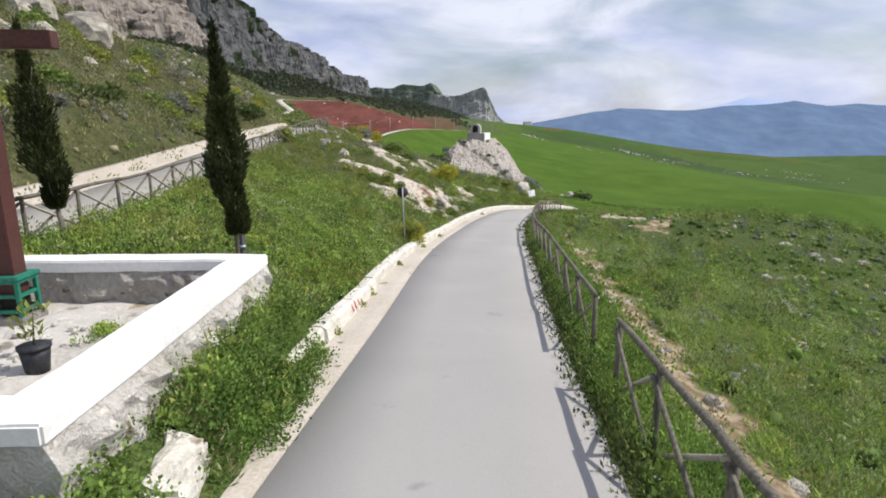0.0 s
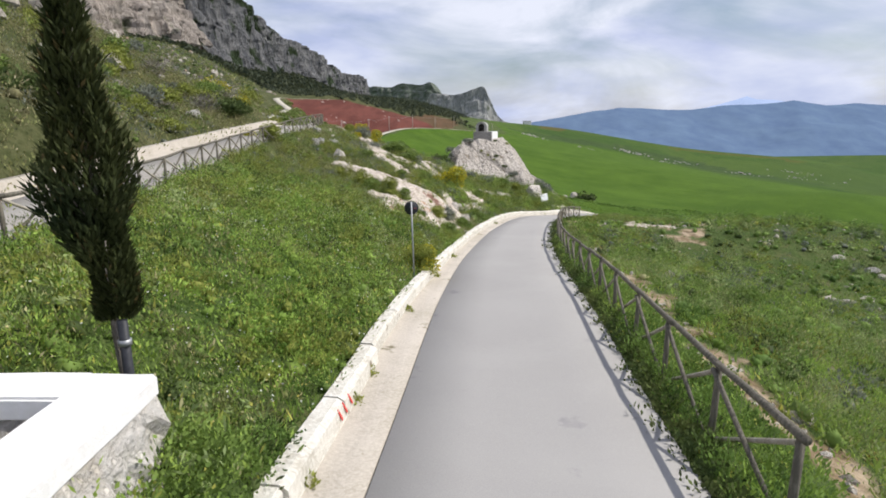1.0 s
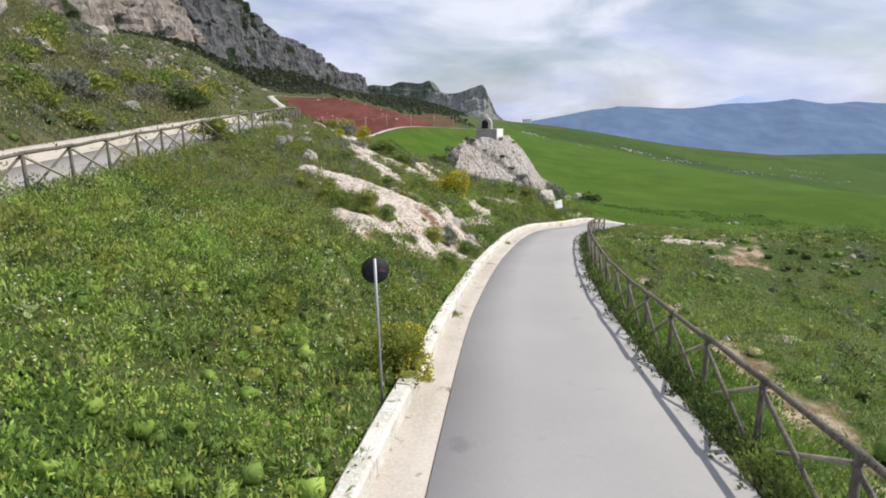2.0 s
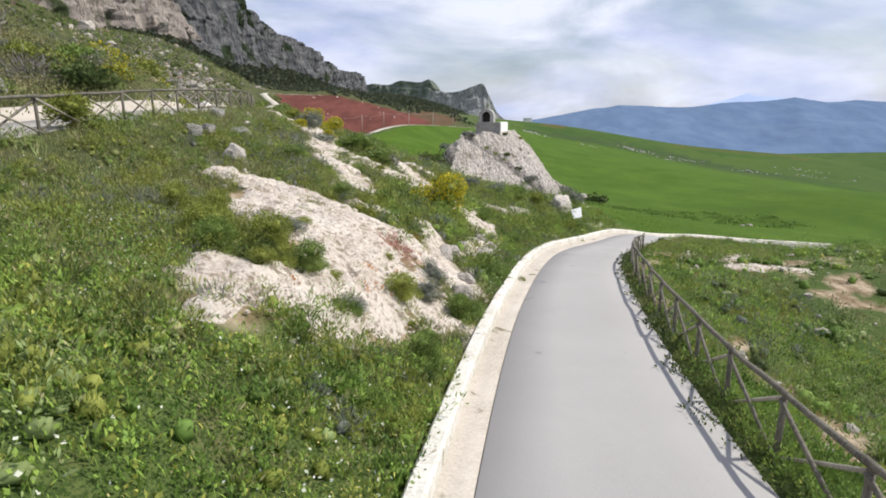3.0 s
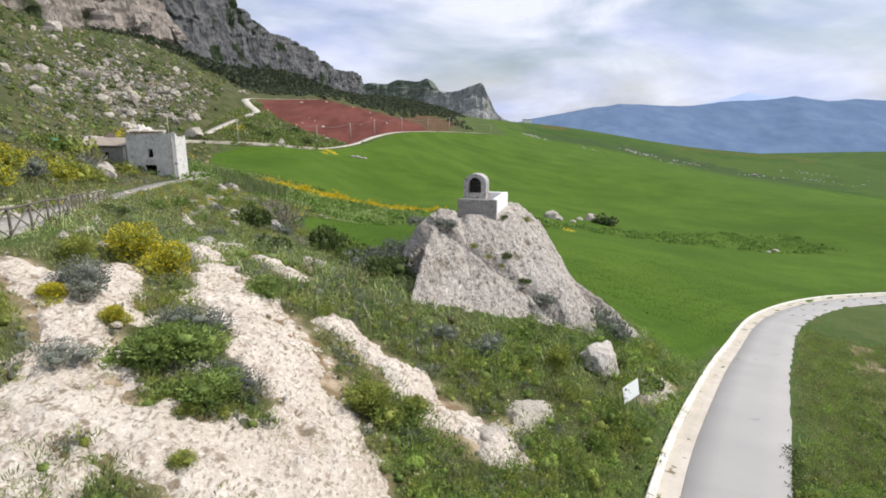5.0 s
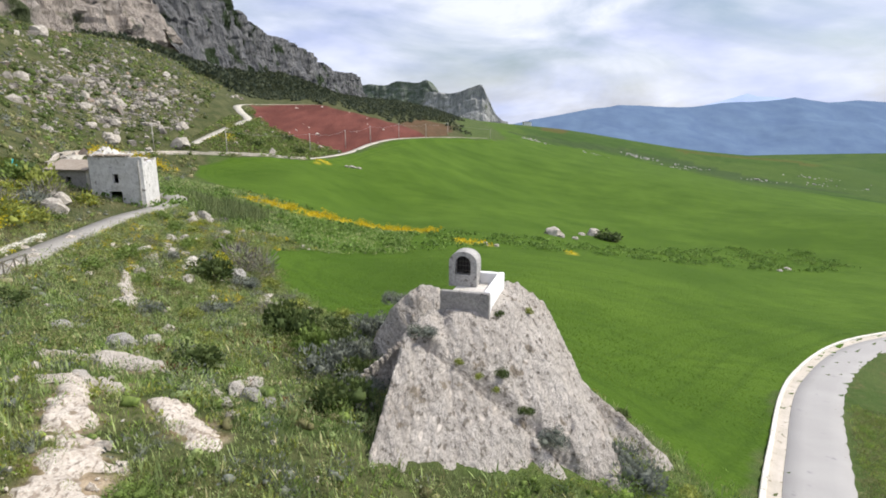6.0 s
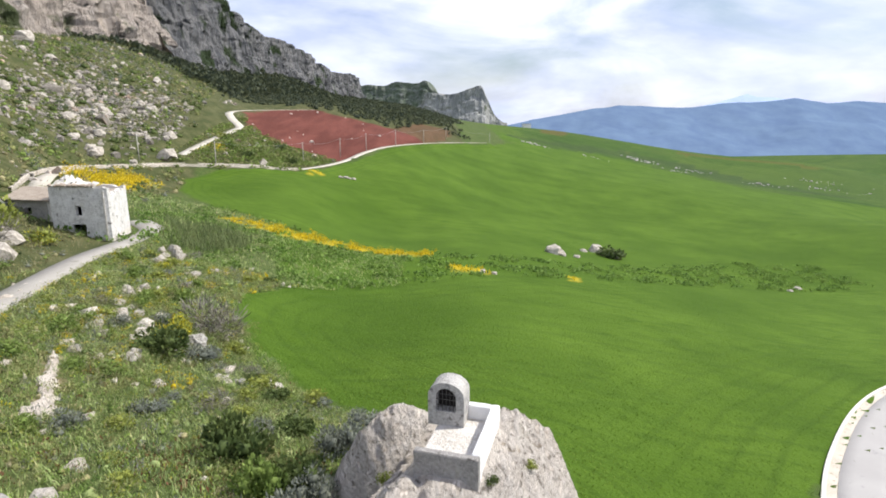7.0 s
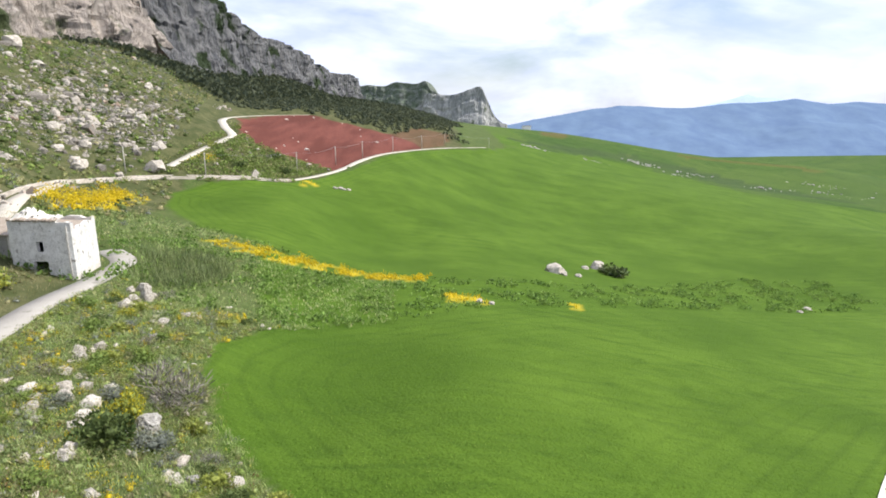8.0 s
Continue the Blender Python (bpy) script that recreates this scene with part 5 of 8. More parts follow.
    vs = [(*fl, zb + 2.75), (*fr, zb + 2.75), (*br, zb + 3.75), (*bl, zb + 3.75)]
    vs += [(a, b, c_ + 0.14) for a, b, c_ in vs]
    part("roof", mesh_of("roof", vs, [(0, 3, 2, 1), (4, 5, 6, 7), (0, 1, 5, 4), (1, 2, 6, 5), (2, 3, 7, 6), (3, 0, 4, 7)], M_TILE, flat=True), None, wing, "grey-brown clay tiles")
    tank = thing("water_tank", pose(*at(-62.5, 139.5, -0.9), 0, 0, 20), "teal plastic water tank by the outbuilding", "tank")
    vs, fs = joined([stick((0, 0, -0.2), (0, 0, 1.7), 1.0, 1.0, 20), stick((0, 0, 1.702), (0, 0, 2.0), 0.98, 0.45, 20)])
    part("tank_body", mesh_of("tank_body", vs, fs, M_TEAL), None, tank)
    vs, fs = stick((0, 0, 2.0), (0, 0, 2.12), 0.3, 0.28, 16)
    part("lid", mesh_of("lid", vs, fs, M_TEAL), None, tank)
    # farm cabin far off on the brow
    cabin = thing("cabin", pose(140, 960, float(land(140, 960)[0]) - 1, 0, 0, 12), "tiny white farm building on the far brow", "building")
    bm = bmesh.new()
    box(bm, (-6, -4, 0), (6, 4, 6.5), 0.05)
    part("wall", bm, M_WHITE, cabin)
    bm = bmesh.new()
    box(bm, (-6.4, -4.4, 6.51), (6.4, 4.4, 7.1), 0.05)
    part("roof", bm, M_TILE, cabin)


build_house()


def build_poles():
    tops = []
    for k, (x, y) in enumerate(((-85.7, 230.7), (-68, 244), (-47.7, 277.5), (-38.4, 306), (-29.5, 324), (-18, 352), (-5, 398), (8.8, 451), (42.7, 500))):
        b = at(x, y)
        p = thing("utility_pole", pose(*b), "slender concrete utility pole beside the track", "pole", "poles along the track")
        h = 7.8
        bar("shaft", (0, 0, -0.4), (0, 0, h), 0.17, 0.11, M_POLE, p, sides=8)
        bar("crossarm", (-0.5, 0, h - 0.35), (0.5, 0, h - 0.35), 0.05, 0.05, M_STEEL, p, sides=6)
        tops.append((x, y, b[2] + h - 0.3))
    for a, b in zip(tops[1:-1], tops[2:]):
        a, b = Vector(a), Vector(b)
        pts = [a.lerp(b, s) - Vector((0, 0, 1.1 * 4 * s * (1 - s))) for s in np.linspace(0, 1, 9)]
        vs, fs = joined([stick(p, q, 0.028, 0.028, 5) for p, q in zip(pts, pts[1:])])
        tagged(part("power_line", mesh_of("power_line", vs, fs, M_STEEL), None), "thin sagging overhead wire between poles", "cable")


build_poles()


# ---- the walled plot with its cross ----
def rough_wall(name, a, b, thick, z0, z1, mat_body, parent, seed):
    """A rubble wall with a limewashed cap."""
    a, b = Vector((*a, 0)), Vector((*b, 0))
    d = b - a
    length = d.length
    yaw = math.degrees(math.atan2(d.y, d.x))
    bm = bmesh.new()
    box(bm, (0, -thick / 2, z0), (length, thick / 2, z1 - 0.2))
    for axis, step in ((0, 0.14), (2, 0.13)):
        lo, hi = (0, length) if axis == 0 else (z0, z1 - 0.2)
        for k in range(1, int((hi - lo) / step)):
            co, no = [0, 0, 0], [0, 0, 0]
            co[axis], no[axis] = lo + (hi - lo) * k / int((hi - lo) / step), 1
            bmesh.ops.bisect_plane(bm, geom=bm.verts[:] + bm.edges[:] + bm.faces[:], plane_co=co, plane_no=no)
    for v in bm.verts:
        if v.co.z < z1 - 0.21:
            n = 0.13 * (noise.noise(v.co * 2.6 + Vector((seed, 0, 0))) + 0.9 * noise.noise(v.co * 6.0 + Vector((seed, 2, 0))))
            v.co.y += math.copysign(n - 0.05, v.co.y) if abs(v.co.y) > 0.01 else 0
    body = part("wall_body", bm, mat_body, parent, "flaking rubble masonry")
    body.matrix_local = pose(a.x, a.y, 0, 0, 0, yaw)
    bm = bmesh.new()
    box(bm, (-0.02, -thick / 2 - 0.03, z1 - 0.204), (length + 0.02, thick / 2 + 0.03, z1), 0.025)
    bmesh.ops.subdivide_edges(bm, edges=[e for e in bm.edges if e.calc_length() > 0.5], cuts=12)
    for v in bm.verts:
        v.co.z += 0.015 * noise.noise(v.co * 2.0 + Vector((seed, 5, 0)))
        v.co.y += 0.012 * noise.noise(v.co * 2.5 + Vector((seed, 9, 0)))
    cap = part("cap", bm, M_WHITE, parent, "limewashed cap")
    cap.matrix_local = pose(a.x, a.y, 0, 0, 0, yaw)


def build_plot():
    wall = thing("plot_wall", pose(0, 0, 0), "whitewashed rubble wall round a small plot", "wall", kind="structure")
    rough_wall("wall", (-3.22, 4.0), (-3.22, 9.78), 0.52, 0.2, 1.77, M_RUBBLE, wall, 1.0)
    # these walls take the rubble tone that includes their shade
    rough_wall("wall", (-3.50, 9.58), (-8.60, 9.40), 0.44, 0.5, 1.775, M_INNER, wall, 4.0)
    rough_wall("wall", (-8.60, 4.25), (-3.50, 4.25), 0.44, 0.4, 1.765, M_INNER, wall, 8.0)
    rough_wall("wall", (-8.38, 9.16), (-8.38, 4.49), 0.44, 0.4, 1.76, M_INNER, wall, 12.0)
    vs, fs = [], []
    for i in range(31):
        for j in range(21):
            a, b = -8.2 + 4.72 * i / 30, 4.45 + 4.95 * j / 20
            vs.append((a, b, 1.05 + 0.05 * noise.fractal((a * 1.3, b * 1.3, 4), 0.8, 2.1, 4)))
    fs = [(i * 21 + j, (i + 1) * 21 + j, (i + 1) * 21 + j + 1, i * 21 + j + 1) for i in range(30) for j in range(20)]
    tagged(part("pavement", mesh_of("pavement", vs, fs, M_FLOOR), None), "rough pale concrete floor of the plot", "floor", kind="structure")
    cross = thing("cross", pose(-6.42, 8.35, 1.0, 0, 0, 3), "tall brown iron cross on a green base", "cross")
    bm = bmesh.new()
    box(bm, (-0.15, -0.15, 0.5), (0.15, 0.15, 5.0), 0.012)
    part("upright", bm, M_CROSS, cross)
    bm = bmesh.new()
    box(bm, (-1.15, -0.11, 4.06), (1.15, 0.11, 4.30), 0.012)
    bm2 = part("crossbeam", bm, M_CROSS, cross)
    bm2.location.y = -0.005
    bm = bmesh.new()
    box(bm, (-0.29, -0.29, -0.05), (0.29, 0.29, 0.156), 0.02)
    part("foot", bm, M_SHADEWALL, cross, "grey stone foot")
    for x in (-0.21, 0.21):
        for y in (-0.21, 0.21):
            bm = bmesh.new()
            box(bm, (x - 0.03, y - 0.03, 0.16), (x + 0.03, y + 0.03, 0.74), 0.006)
            part("cage_post", bm, M_GREENBOX, cross, "green painted iron")
    for z in (0.22, 0.46, 0.68):
        for lo, hi in (((-0.18, -0.235, z), (0.18, -0.19, z + 0.06)), ((-0.18, 0.19, z), (0.18, 0.235, z + 0.06)), ((-0.235, -0.18, z), (-0.19, 0.18, z + 0.06)), ((0.19, -0.18, z), (0.235, 0.18, z + 0.06))):
            bm = bmesh.new()
            box(bm, lo, hi, 0.006)
            part("cage_rail", bm, M_GREENBOX, cross, "green painted iron")
    bm = bmesh.new()
    box(bm, (-0.27, -0.27, 0.742), (0.27, 0.27, 0.80), 0.008)
    part("cage_top", bm, M_GREENBOX, cross, "green painted iron plate")
    # dark block added to stand in for the cage's shaded interior
    bm = bmesh.new()
    box(bm, (-0.15, -0.15, 0.165), (0.15, 0.15, 0.5), 0.02)
    part("lamp_box", bm, M_DARK, cross, "dark block for the shade inside the cage")
    pot = thing("plant_pot", pose(-4.82, 6.5, 1.04), "round black plastic pot with a leafy cutting", "pot")
    vs, fs = joined([stick((0, 0, 0), (0, 0, 0.32), 0.13, 0.17, 24), stick((0, 0, 0.321), (0, 0, 0.36), 0.185, 0.185, 24)])
    part("pot_body", mesh_of("pot_body", vs, fs, M_POT), None, pot)
    rng = np.random.default_rng(8)
    bar("stem", (0, 0, 0.36), (0.05, 0.02, 0.85), 0.012, 0.006, M_BARK, pot, sides=6)
    p = np.stack([rng.normal(0, 0.07, 60), rng.normal(0, 0.07, 60), rng.uniform(0.42, 0.85, 60)], 1)
    part("foliage", leaf_mesh("foliage", [leaves(p, np.array([0, 0, 1.0]), 0.13, 0.05, 1.2, rng)], L_OLIVE), None, pot)


build_plot()


def build_signs():
    b = at(-1.3, 21.5)
    sign = thing("road_sign", pose(*b, 0, -1.5, 4), "small round road sign seen from its dark back", "sign")
    bar("post", (0, 0, -0.3), (0, 0, 2.30), 0.024, 0.024, M_STEEL, sign, "grey steel post", sides=10)
    vs, fs = stick((0, 0.03, 2.12), (0, 0.042, 2.12), 0.205, 0.205, 36)
    part("disc", mesh_of("disc", vs, fs, M_SIGNBACK), None, sign, "dark sign back")
    bm = bmesh.new()
    box(bm, (0.06, 0.022, 2.09), (0.15, 0.029, 2.13), 0.002)
    part("sticker", bm, M_RUST, sign, "faded reddish sticker")
    b = at(10.6, 65.2)
    sign = thing("info_board", pose(*b, -8, 0, 38), "blank white information board on a post in the scrub", "sign")
    bar("post", (0.32, 0.03, -0.3), (0.32, 0.03, 1.35), 0.03, 0.03, M_STEEL, sign, "grey steel post", sides=8)
    bm = bmesh.new()
    box(bm, (-0.55, -0.02, 0.60), (0.55, 0.0, 1.34), 0.006)
    pan = part("panel", bm, M_PANEL, sign, "white panel")
    pan.rotation_euler = (0, radians(-6), 0)
    vs, fs = stick((-0.36, -0.03, 1.2), (-0.36, -0.021, 1.2), 0.06, 0.06, 12)
    part("emblem", mesh_of("emblem", vs, fs, M_SIGNBACK), None, pan, "small dark emblem")


build_signs()


# ---- bare rock in the slope ----
def outcrop(spine, widths, height, material, label, seed, res=0.10):
    """Bare rock along a line, swelling out of the slope, with a ragged edge."""
    line = smooth([(a, b, 0) for a, b in spine], 8)[:, :2]
    wid = np.interp(np.linspace(0, 1, len(line)), np.linspace(0, 1, len(widths)), widths)
    r = max(widths) * 1.5 + 0.4
    xs, ys = np.arange(line[:, 0].min() - r, line[:, 0].max() + r, res), np.arange(line[:, 1].min() - r, line[:, 1].max() + r, res)
    X, Y = np.meshgrid(xs, ys, indexing="ij")
    x, y = X.ravel(), Y.ravel()
    d2 = (x[:, None] - line[None, :, 0]) ** 2 + (y[:, None] - line[None, :, 1]) ** 2
    f = (1 - np.sqrt(d2) / wid[None, :]).max(1)
    near = f > -0.7
    lump, fine = np.zeros(len(x)), np.zeros(len(x))
    for i in np.where(near)[0]:
        lump[i] = noise.fractal((x[i] * 0.55, y[i] * 0.55, seed), 0.8, 2.1, 5)
        fine[i] = noise.ridged_multi_fractal((x[i] * 1.5 + y[i] * 0.4, y[i] * 0.8, seed), 0.8, 2.2, 4, 0.9, 2.0) - 1.0
    gap = np.zeros(len(x))
    for i in np.where(near)[0]:
        c = noise.cell_vector((x[i] * 1.6 + y[i] * 0.9 + 0.4 * lump[i], y[i] * 1.1 - x[i] * 0.5, seed))
        gap[i] = c[0] - 0.5
    f = f + 0.85 * lump + 0.12 * fine
    g = np.zeros(len(x))
    g[near] = land(x[near], y[near])
    steps = np.floor(f * 3 + lump) * 0.08
    z = g + np.clip(f * 1.6, -0.5, 0.5) * height + 0.085 * fine + 0.05 * gap + np.clip(steps, -0.1, 0.25) * height * 1.6 + 0.02
    n, m = X.shape
    i, j = np.meshgrid(np.arange(n - 1), np.arange(m - 1), indexing="ij")
    k = (i * m + j).ravel()
    keep = (np.where(near, z - g, -9))[np.stack([k, k + 1, k + m, k + m + 1])].min(0) > -0.2
    faces = np.stack([k, k + m, k + m + 1, k + 1], 1)[keep]
    me = leaf_mesh("rock_outcrop", [(np.stack([x, y, z], 1), faces)], material)
    me.polygons.foreach_set("use_smooth", np.ones(len(me.polygons), bool))
    return tagged(new("rock_outcrop", me), label, "rock", "bare outcrops on the slope", "structure")


for k, (spine, widths, height, material) in enumerate(SLABS):
    outcrop(spine, widths, height, material, "bare pale limestone breaking through the slope" if material is M_ROCK else "crumbling white marl breaking through the slope", 1.7 * k)


# ---- boulders ----
def boulder_mesh(name, seed, material, sub=3):
    bm = bmesh.new()
    bmesh.ops.create_icosphere(bm, subdivisions=sub, radius=1.0)
    off = Vector((seed * 3.3, seed * 1.7, seed))
    for v in bm.verts:
        p = v.co.copy()
        r = 1 + 0.45 * noise.fractal(p * 0.9 + off, 0.9, 2.1, 3)
        v.co = Vector((p.x * r, p.y * r, p.z * r * 0.8))
        for axis, lim in ((Vector((0.6, 0.3, 0.75)), 0.62), (Vector((-0.7, 0.2, 0.5)), 0.62), (Vector((0.1, -0.9, 0.4)), 0.6), (Vector((0.9, -0.2, 0.1)), 0.7), (Vector((-0.2, 0.9, 0.3)), 0.62), (Vector((0.1, -0.1, 1)), 0.55), (Vector((-0.8, -0.6, 0.1)), 0.66)):
            a = (axis + Vector((noise.noise(off), noise.noise(off * 2), noise.noise(off * 3))) * 0.6).normalized()
            d = v.co.dot(a)
            if d > lim:
                v.co -= a * (d - lim) * 0.93
        v.co += v.co.normalized() * (0.10 * noise.noise(p * 3.0 + off) + 0.05 * noise.noise(p * 8.0 + off))
    me = bpy.data.meshes.new(name)
    bm.to_mesh(me)
    bm.free()
    me.materials.append(material)
    return me


BOULDERS = [boulder_mesh("boulder", k % 8 + 1, (M_BOULDER if k < 8 else M_SCREE, M_BLOCK)[k % 2], 3 - k // 8) for k in range(16)]
rock_rng = random.Random(21)


def boulder(x, y, size, flat=0.75, label="weathered pale limestone boulder half sunk in the grass", sink=0.25, group="boulders on the slope", pale=None):
    ob = new("boulder", BOULDERS[(rock_rng.randrange(8) & 6) + (pale if pale is not None else rock_rng.randrange(2) if y < 120 and x > -26 else 0) + (8 if y > 120 or x < -20 else 0)])
    z = float(land(x, y)[0])
    sc = Matrix.Diagonal((size * rock_rng.uniform(0.85, 1.2), size * rock_rng.uniform(0.75, 1.1), size * flat, 1))
    ob.matrix_world = pose(x, y, z + size * flat * (0.55 - sink), rock_rng.uniform(-12, 12), rock_rng.uniform(-12, 12), rock_rng.uniform(0, 360)) @ sc
    return tagged(ob, label, "boulder", group)


PLACED = [(-7.6, 45.0, .55, 1.2), (-9.4, 45.6, .45, .9), (-9.2, 46.6, .4, .9), (-8.8, 49.0, .6, .7), (-10.3, 50.4, .5, .7), (0.85, 38.7, .55, .9), 
          (-16, 78.9, .6, .7), (-4.0, 71.8, .5, .9), (-4.6, 70.6, .45, .6), (-3.2, 71.5, .4, .7), (-10.1, 71.0, .45, .7), (-23.6, 102, .9, .7), (-17.0, 95.8, .6, .9), (-16, 99.8, .6, .9),
          (-30.6, 131.6, 1.2, 1.3), (-29.5, 127, 1.0, .8), (-39.2, 113.4, 1.9, .9), (9.7, 67.9, 0.95, .85), (-4.2, 57.2, .6, .6), (-31.4, 264.5, 1.3, .5), (-29.8, 265.6, 1.5, .45), (-28.3, 265, 1.0, .6), (-27.0, 266, 1.2, .5), (-80.6, 238, 3.4, .9), (-86, 228, 1.6, .8), (34.2, 203.5, 2.8, .8),
          (36.5, 202, 1.5, .6), (50.4, 221, 2.6, .9), (46, 218, 1.2, .7), (40.5, 203.5, 1.2, .6), (-22.4, 101, .75, .7), (-21.1, 102, 0.65, 1.1), (-19.8, 105, .65, .8), (-15.3, 101.8, 1.2, .9), (-18.5, 99, .7, .8), (-24.5, 112, .8, .7), (-22, 117, .8, .7),
          (15.2, 23.8, .7, .4), (11.5, 17.0, .45, .4), (5.3, 9.9, .22, .8), (6.6, 11.5, .18, .7), (6.0, 14.5, .28, .6), (28, 41.4, .6, .5), (29.4, 40.8, .5, .5), (23.1, 45.5, .5, .4), (26.8, 43.1, .55, .4), (31.6, 41, .6, .4), (-93.5, 221, 2.4, .8),
          (-29.0, 130.0, .9, .9), (100.6, 204, 1.6, .5), (96, 200, 1.0, .5), (12, 156, 1.0, .6), (14, 155.5, .8, .6), (-13.0, 60.6, .5, .8), (1.6, 74.0, .7, .9), (0.2, 72.9, .6, 1.0), (2.4, 71.8, .5, .8), (-20, 20, .9, .7), (-17, 14, 1.1, .7),
          (-22, 27, .6, .7), (-26, 35, .8, .7), (-24, 48, .7, .6), (-34.5, 50, 3.4, .9), (-37.5, 53, 3.0, 1.0), (-31.8, 54.4, 2.6, .8), (-33.4, 56.6, 2.2, .9), (-27.6, 53.2, 1.6, .7), (-29.2, 41.6, 1.8, .8), (-26.6, 39.6, 1.2, .7), (-18.6, 26.8, .8, .6), (-11.9, 77.0, .9, .8), (-11.0, 78.2, .6, .8), (-4.6, 72.1, .5, 1.1), (-4.3, 73.4, .45, .9), (-28.9, 129.0, 1.0, 1.5), (-28.9, 124.2, 1.1, .9)]
for x, y, size, flat in PLACED:
    boulder(x, y, size, flat)
for x, y, size, flat in ((-168, 308, 5.0, .9), (-102, 240, 2.6, .8), (-94.3, 223.4, 2.8, .9), (-97, 226, 2.2, .8), (-112, 261, 2.4, .9), (-115, 264, 2.0, .9), (-109, 259, 1.8, .8), (-113, 258, 1.6, 1.0)):
    boulder(x, y, size, flat, "large pale fallen block on the rocky slope", 0.3, "fallen blocks below the cliff", False)
for x, y, size in ((0.9, 40.4, .42), (0.3, 41.8, .5), (1.1, 41.6, .34), (0.6, 42.8, .4), (1.4, 43.6, .45), (1.0, 44.6, .32), (1.9, 45.4, .5), (1.5, 46.4, .36), (2.3, 47.2, .45), (2.0, 48.4, .38), (2.7, 49.2, .4), (0.8, 38.6, .35)):
    boulder(x, y, size, 0.8, "broken white limestone block beside the bare slope", 0.15, "white blocks beside the bare slope", True)
for x, y, size, flat in ((-25.1, 110.1, .8, .8), (-24.3, 109.0, .7, .9), (-22.1, 103.4, .8, .9), (-21.2, 104.6, .6, .8), (-21.8, 99.8, .9, .7), (-20.6, 98.6, .6, .8), (-19.4, 102.1, .8, 1.0), (-18.8, 100.4, .7, .9), (-17.3, 96.6, .6, .9), (-15.2, 101.6, 1.1, 1.0), (-11.0, 96.2, .6, .7),
                         (-10.2, 96.8, .5, .7), (-7.8, 97.8, .6, .6), (-24.0, 122, .8, .6), (-23.2, 126, .7, .6), (-26.4, 118, .7, .6), (-20.2, 94.6, .6, .8), (-23.6, 106, .7, .7), (-14.0, 93.0, .5, .8)):
    boulder(x, y, size, flat, "pale pinkish limestone block among the scrub", 0.25, "pale blocks among the scrub")
boulder(-43.1, 120.2, 1.5, 1.0, "tall pale limestone rock beside the lane", 0.2)
boulder(-46.5, 124.0, 1.1, 0.8)
boulder(-31.5, 130.1, 0.6, 1.4)
boulder(9.88, 67.9, 1.2, 0.95, "round grey boulder at the foot of the crag", 0.2)


def scatter(n, test, x0, x1, y0, y1, rng):
    x, y = rng.uniform(x0, x1, n), rng.uniform(y0, y1, n)
    k = test(x, y)
    return x[k], y[k]


rng = np.random.default_rng(3)
# the rocky slope below the cliff: the larger stones singly, the rest joined
heaps = np.array([(-120, 276, 14, 20), (-104, 247, 9, 14), (-132, 258, 8, 10), (-148, 295, 10, 12), (-106, 284, 7, 12), (-90, 262, 5, 8), (-98, 373, 7, 10), (-124, 238, 9, 10), (-118, 262, 9, 16), (-140, 330, 16, 22)])
pick = rng.choice(10, 3000, p=(0.26, 0.12, 0.08, 0.08, 0.1, 0.05, 0.04, 0.08, 0.12, 0.07))
sx, sy = heaps[pick, 0] + heaps[pick, 2] * rng.normal(0, 0.85, 3000), heaps[pick, 1] + heaps[pick, 3] * rng.normal(0, 0.85, 3000)
ok = (sy > 180) & (sx < -84 - 0.15 * (sy - 240)) & (sx > -190)
sx, sy = sx[ok], sy[ok]
for x, y in zip(sx[:90], sy[:90]):
    boulder(x, y, float(0.6 + rng.gamma(1.4, 0.6)), float(rng.uniform(0.6, 1.1)), "pale fallen limestone block on the scree slope", sink=0.5, group="fallen blocks below the cliff", pale=False)


def stones(name, x, y, sizes, material, label):
    """Many small stones in one mesh."""
    base = bmesh.new()
    bmesh.ops.create_icosphere(base, subdivisions=1, radius=1.0)
    bv = np.array([v.co[:] for v in base.verts])
    bf = np.array([[v.index for v in f.verts] for f in base.faces])
    base.free()
    z = land(x, y)
    n = len(x)
    v = bv[None] * (1 + rng.normal(0, 0.26, (n, len(bv), 1)))
    v = v * sizes[:, None, None] * rng.uniform(0.5, 1.25, (n, 1, 3))
    a = rng.uniform(0, 6.28, n)
    c, s = np.cos(a)[:, None], np.sin(a)[:, None]
    v = np.stack([v[..., 0] * c - v[..., 1] * s, v[..., 0] * s + v[..., 1] * c, v[..., 2] * 0.75], -1)
    v = v + np.stack([x, y, z + sizes * 0.02], 1)[:, None]
    f = bf[None] + (np.arange(n) * len(bv))[:, None, None]
    me = bpy.data.meshes.new(name)
    me.from_pydata(v.reshape(-1, 3).tolist(), [], f.reshape(-1, 3).tolist())
    me.materials.append(material)
    return tagged(new(name, me), label, "stones", kind="stuff")


x, y = sx[90:], sy[90:]
stones("scree", x, y, 0.2 + rng.gamma(1.2, 0.28, len(x)), M_SCREE, "pale scree stones below the cliff")
x, y = scatter(900, lambda a, b: a < -60 - 0.35 * (b - 150), -230, -60, 150, 520, rng)
stones("scree", x, y, 0.25 + rng.gamma(1.3, 0.42, len(x)), M_SCREE, "scattered grey stones on the high slope")
x, y = scatter(420, lambda a, b: ~inside(LOWER_FIELD, a, b) & (a < -2), -34, 0, 62, 135, rng)
stones("field_stones", x, y, 0.10 + rng.gamma(1.5, 0.10, len(x)), M_ROCK, "small pale stones among the weeds")
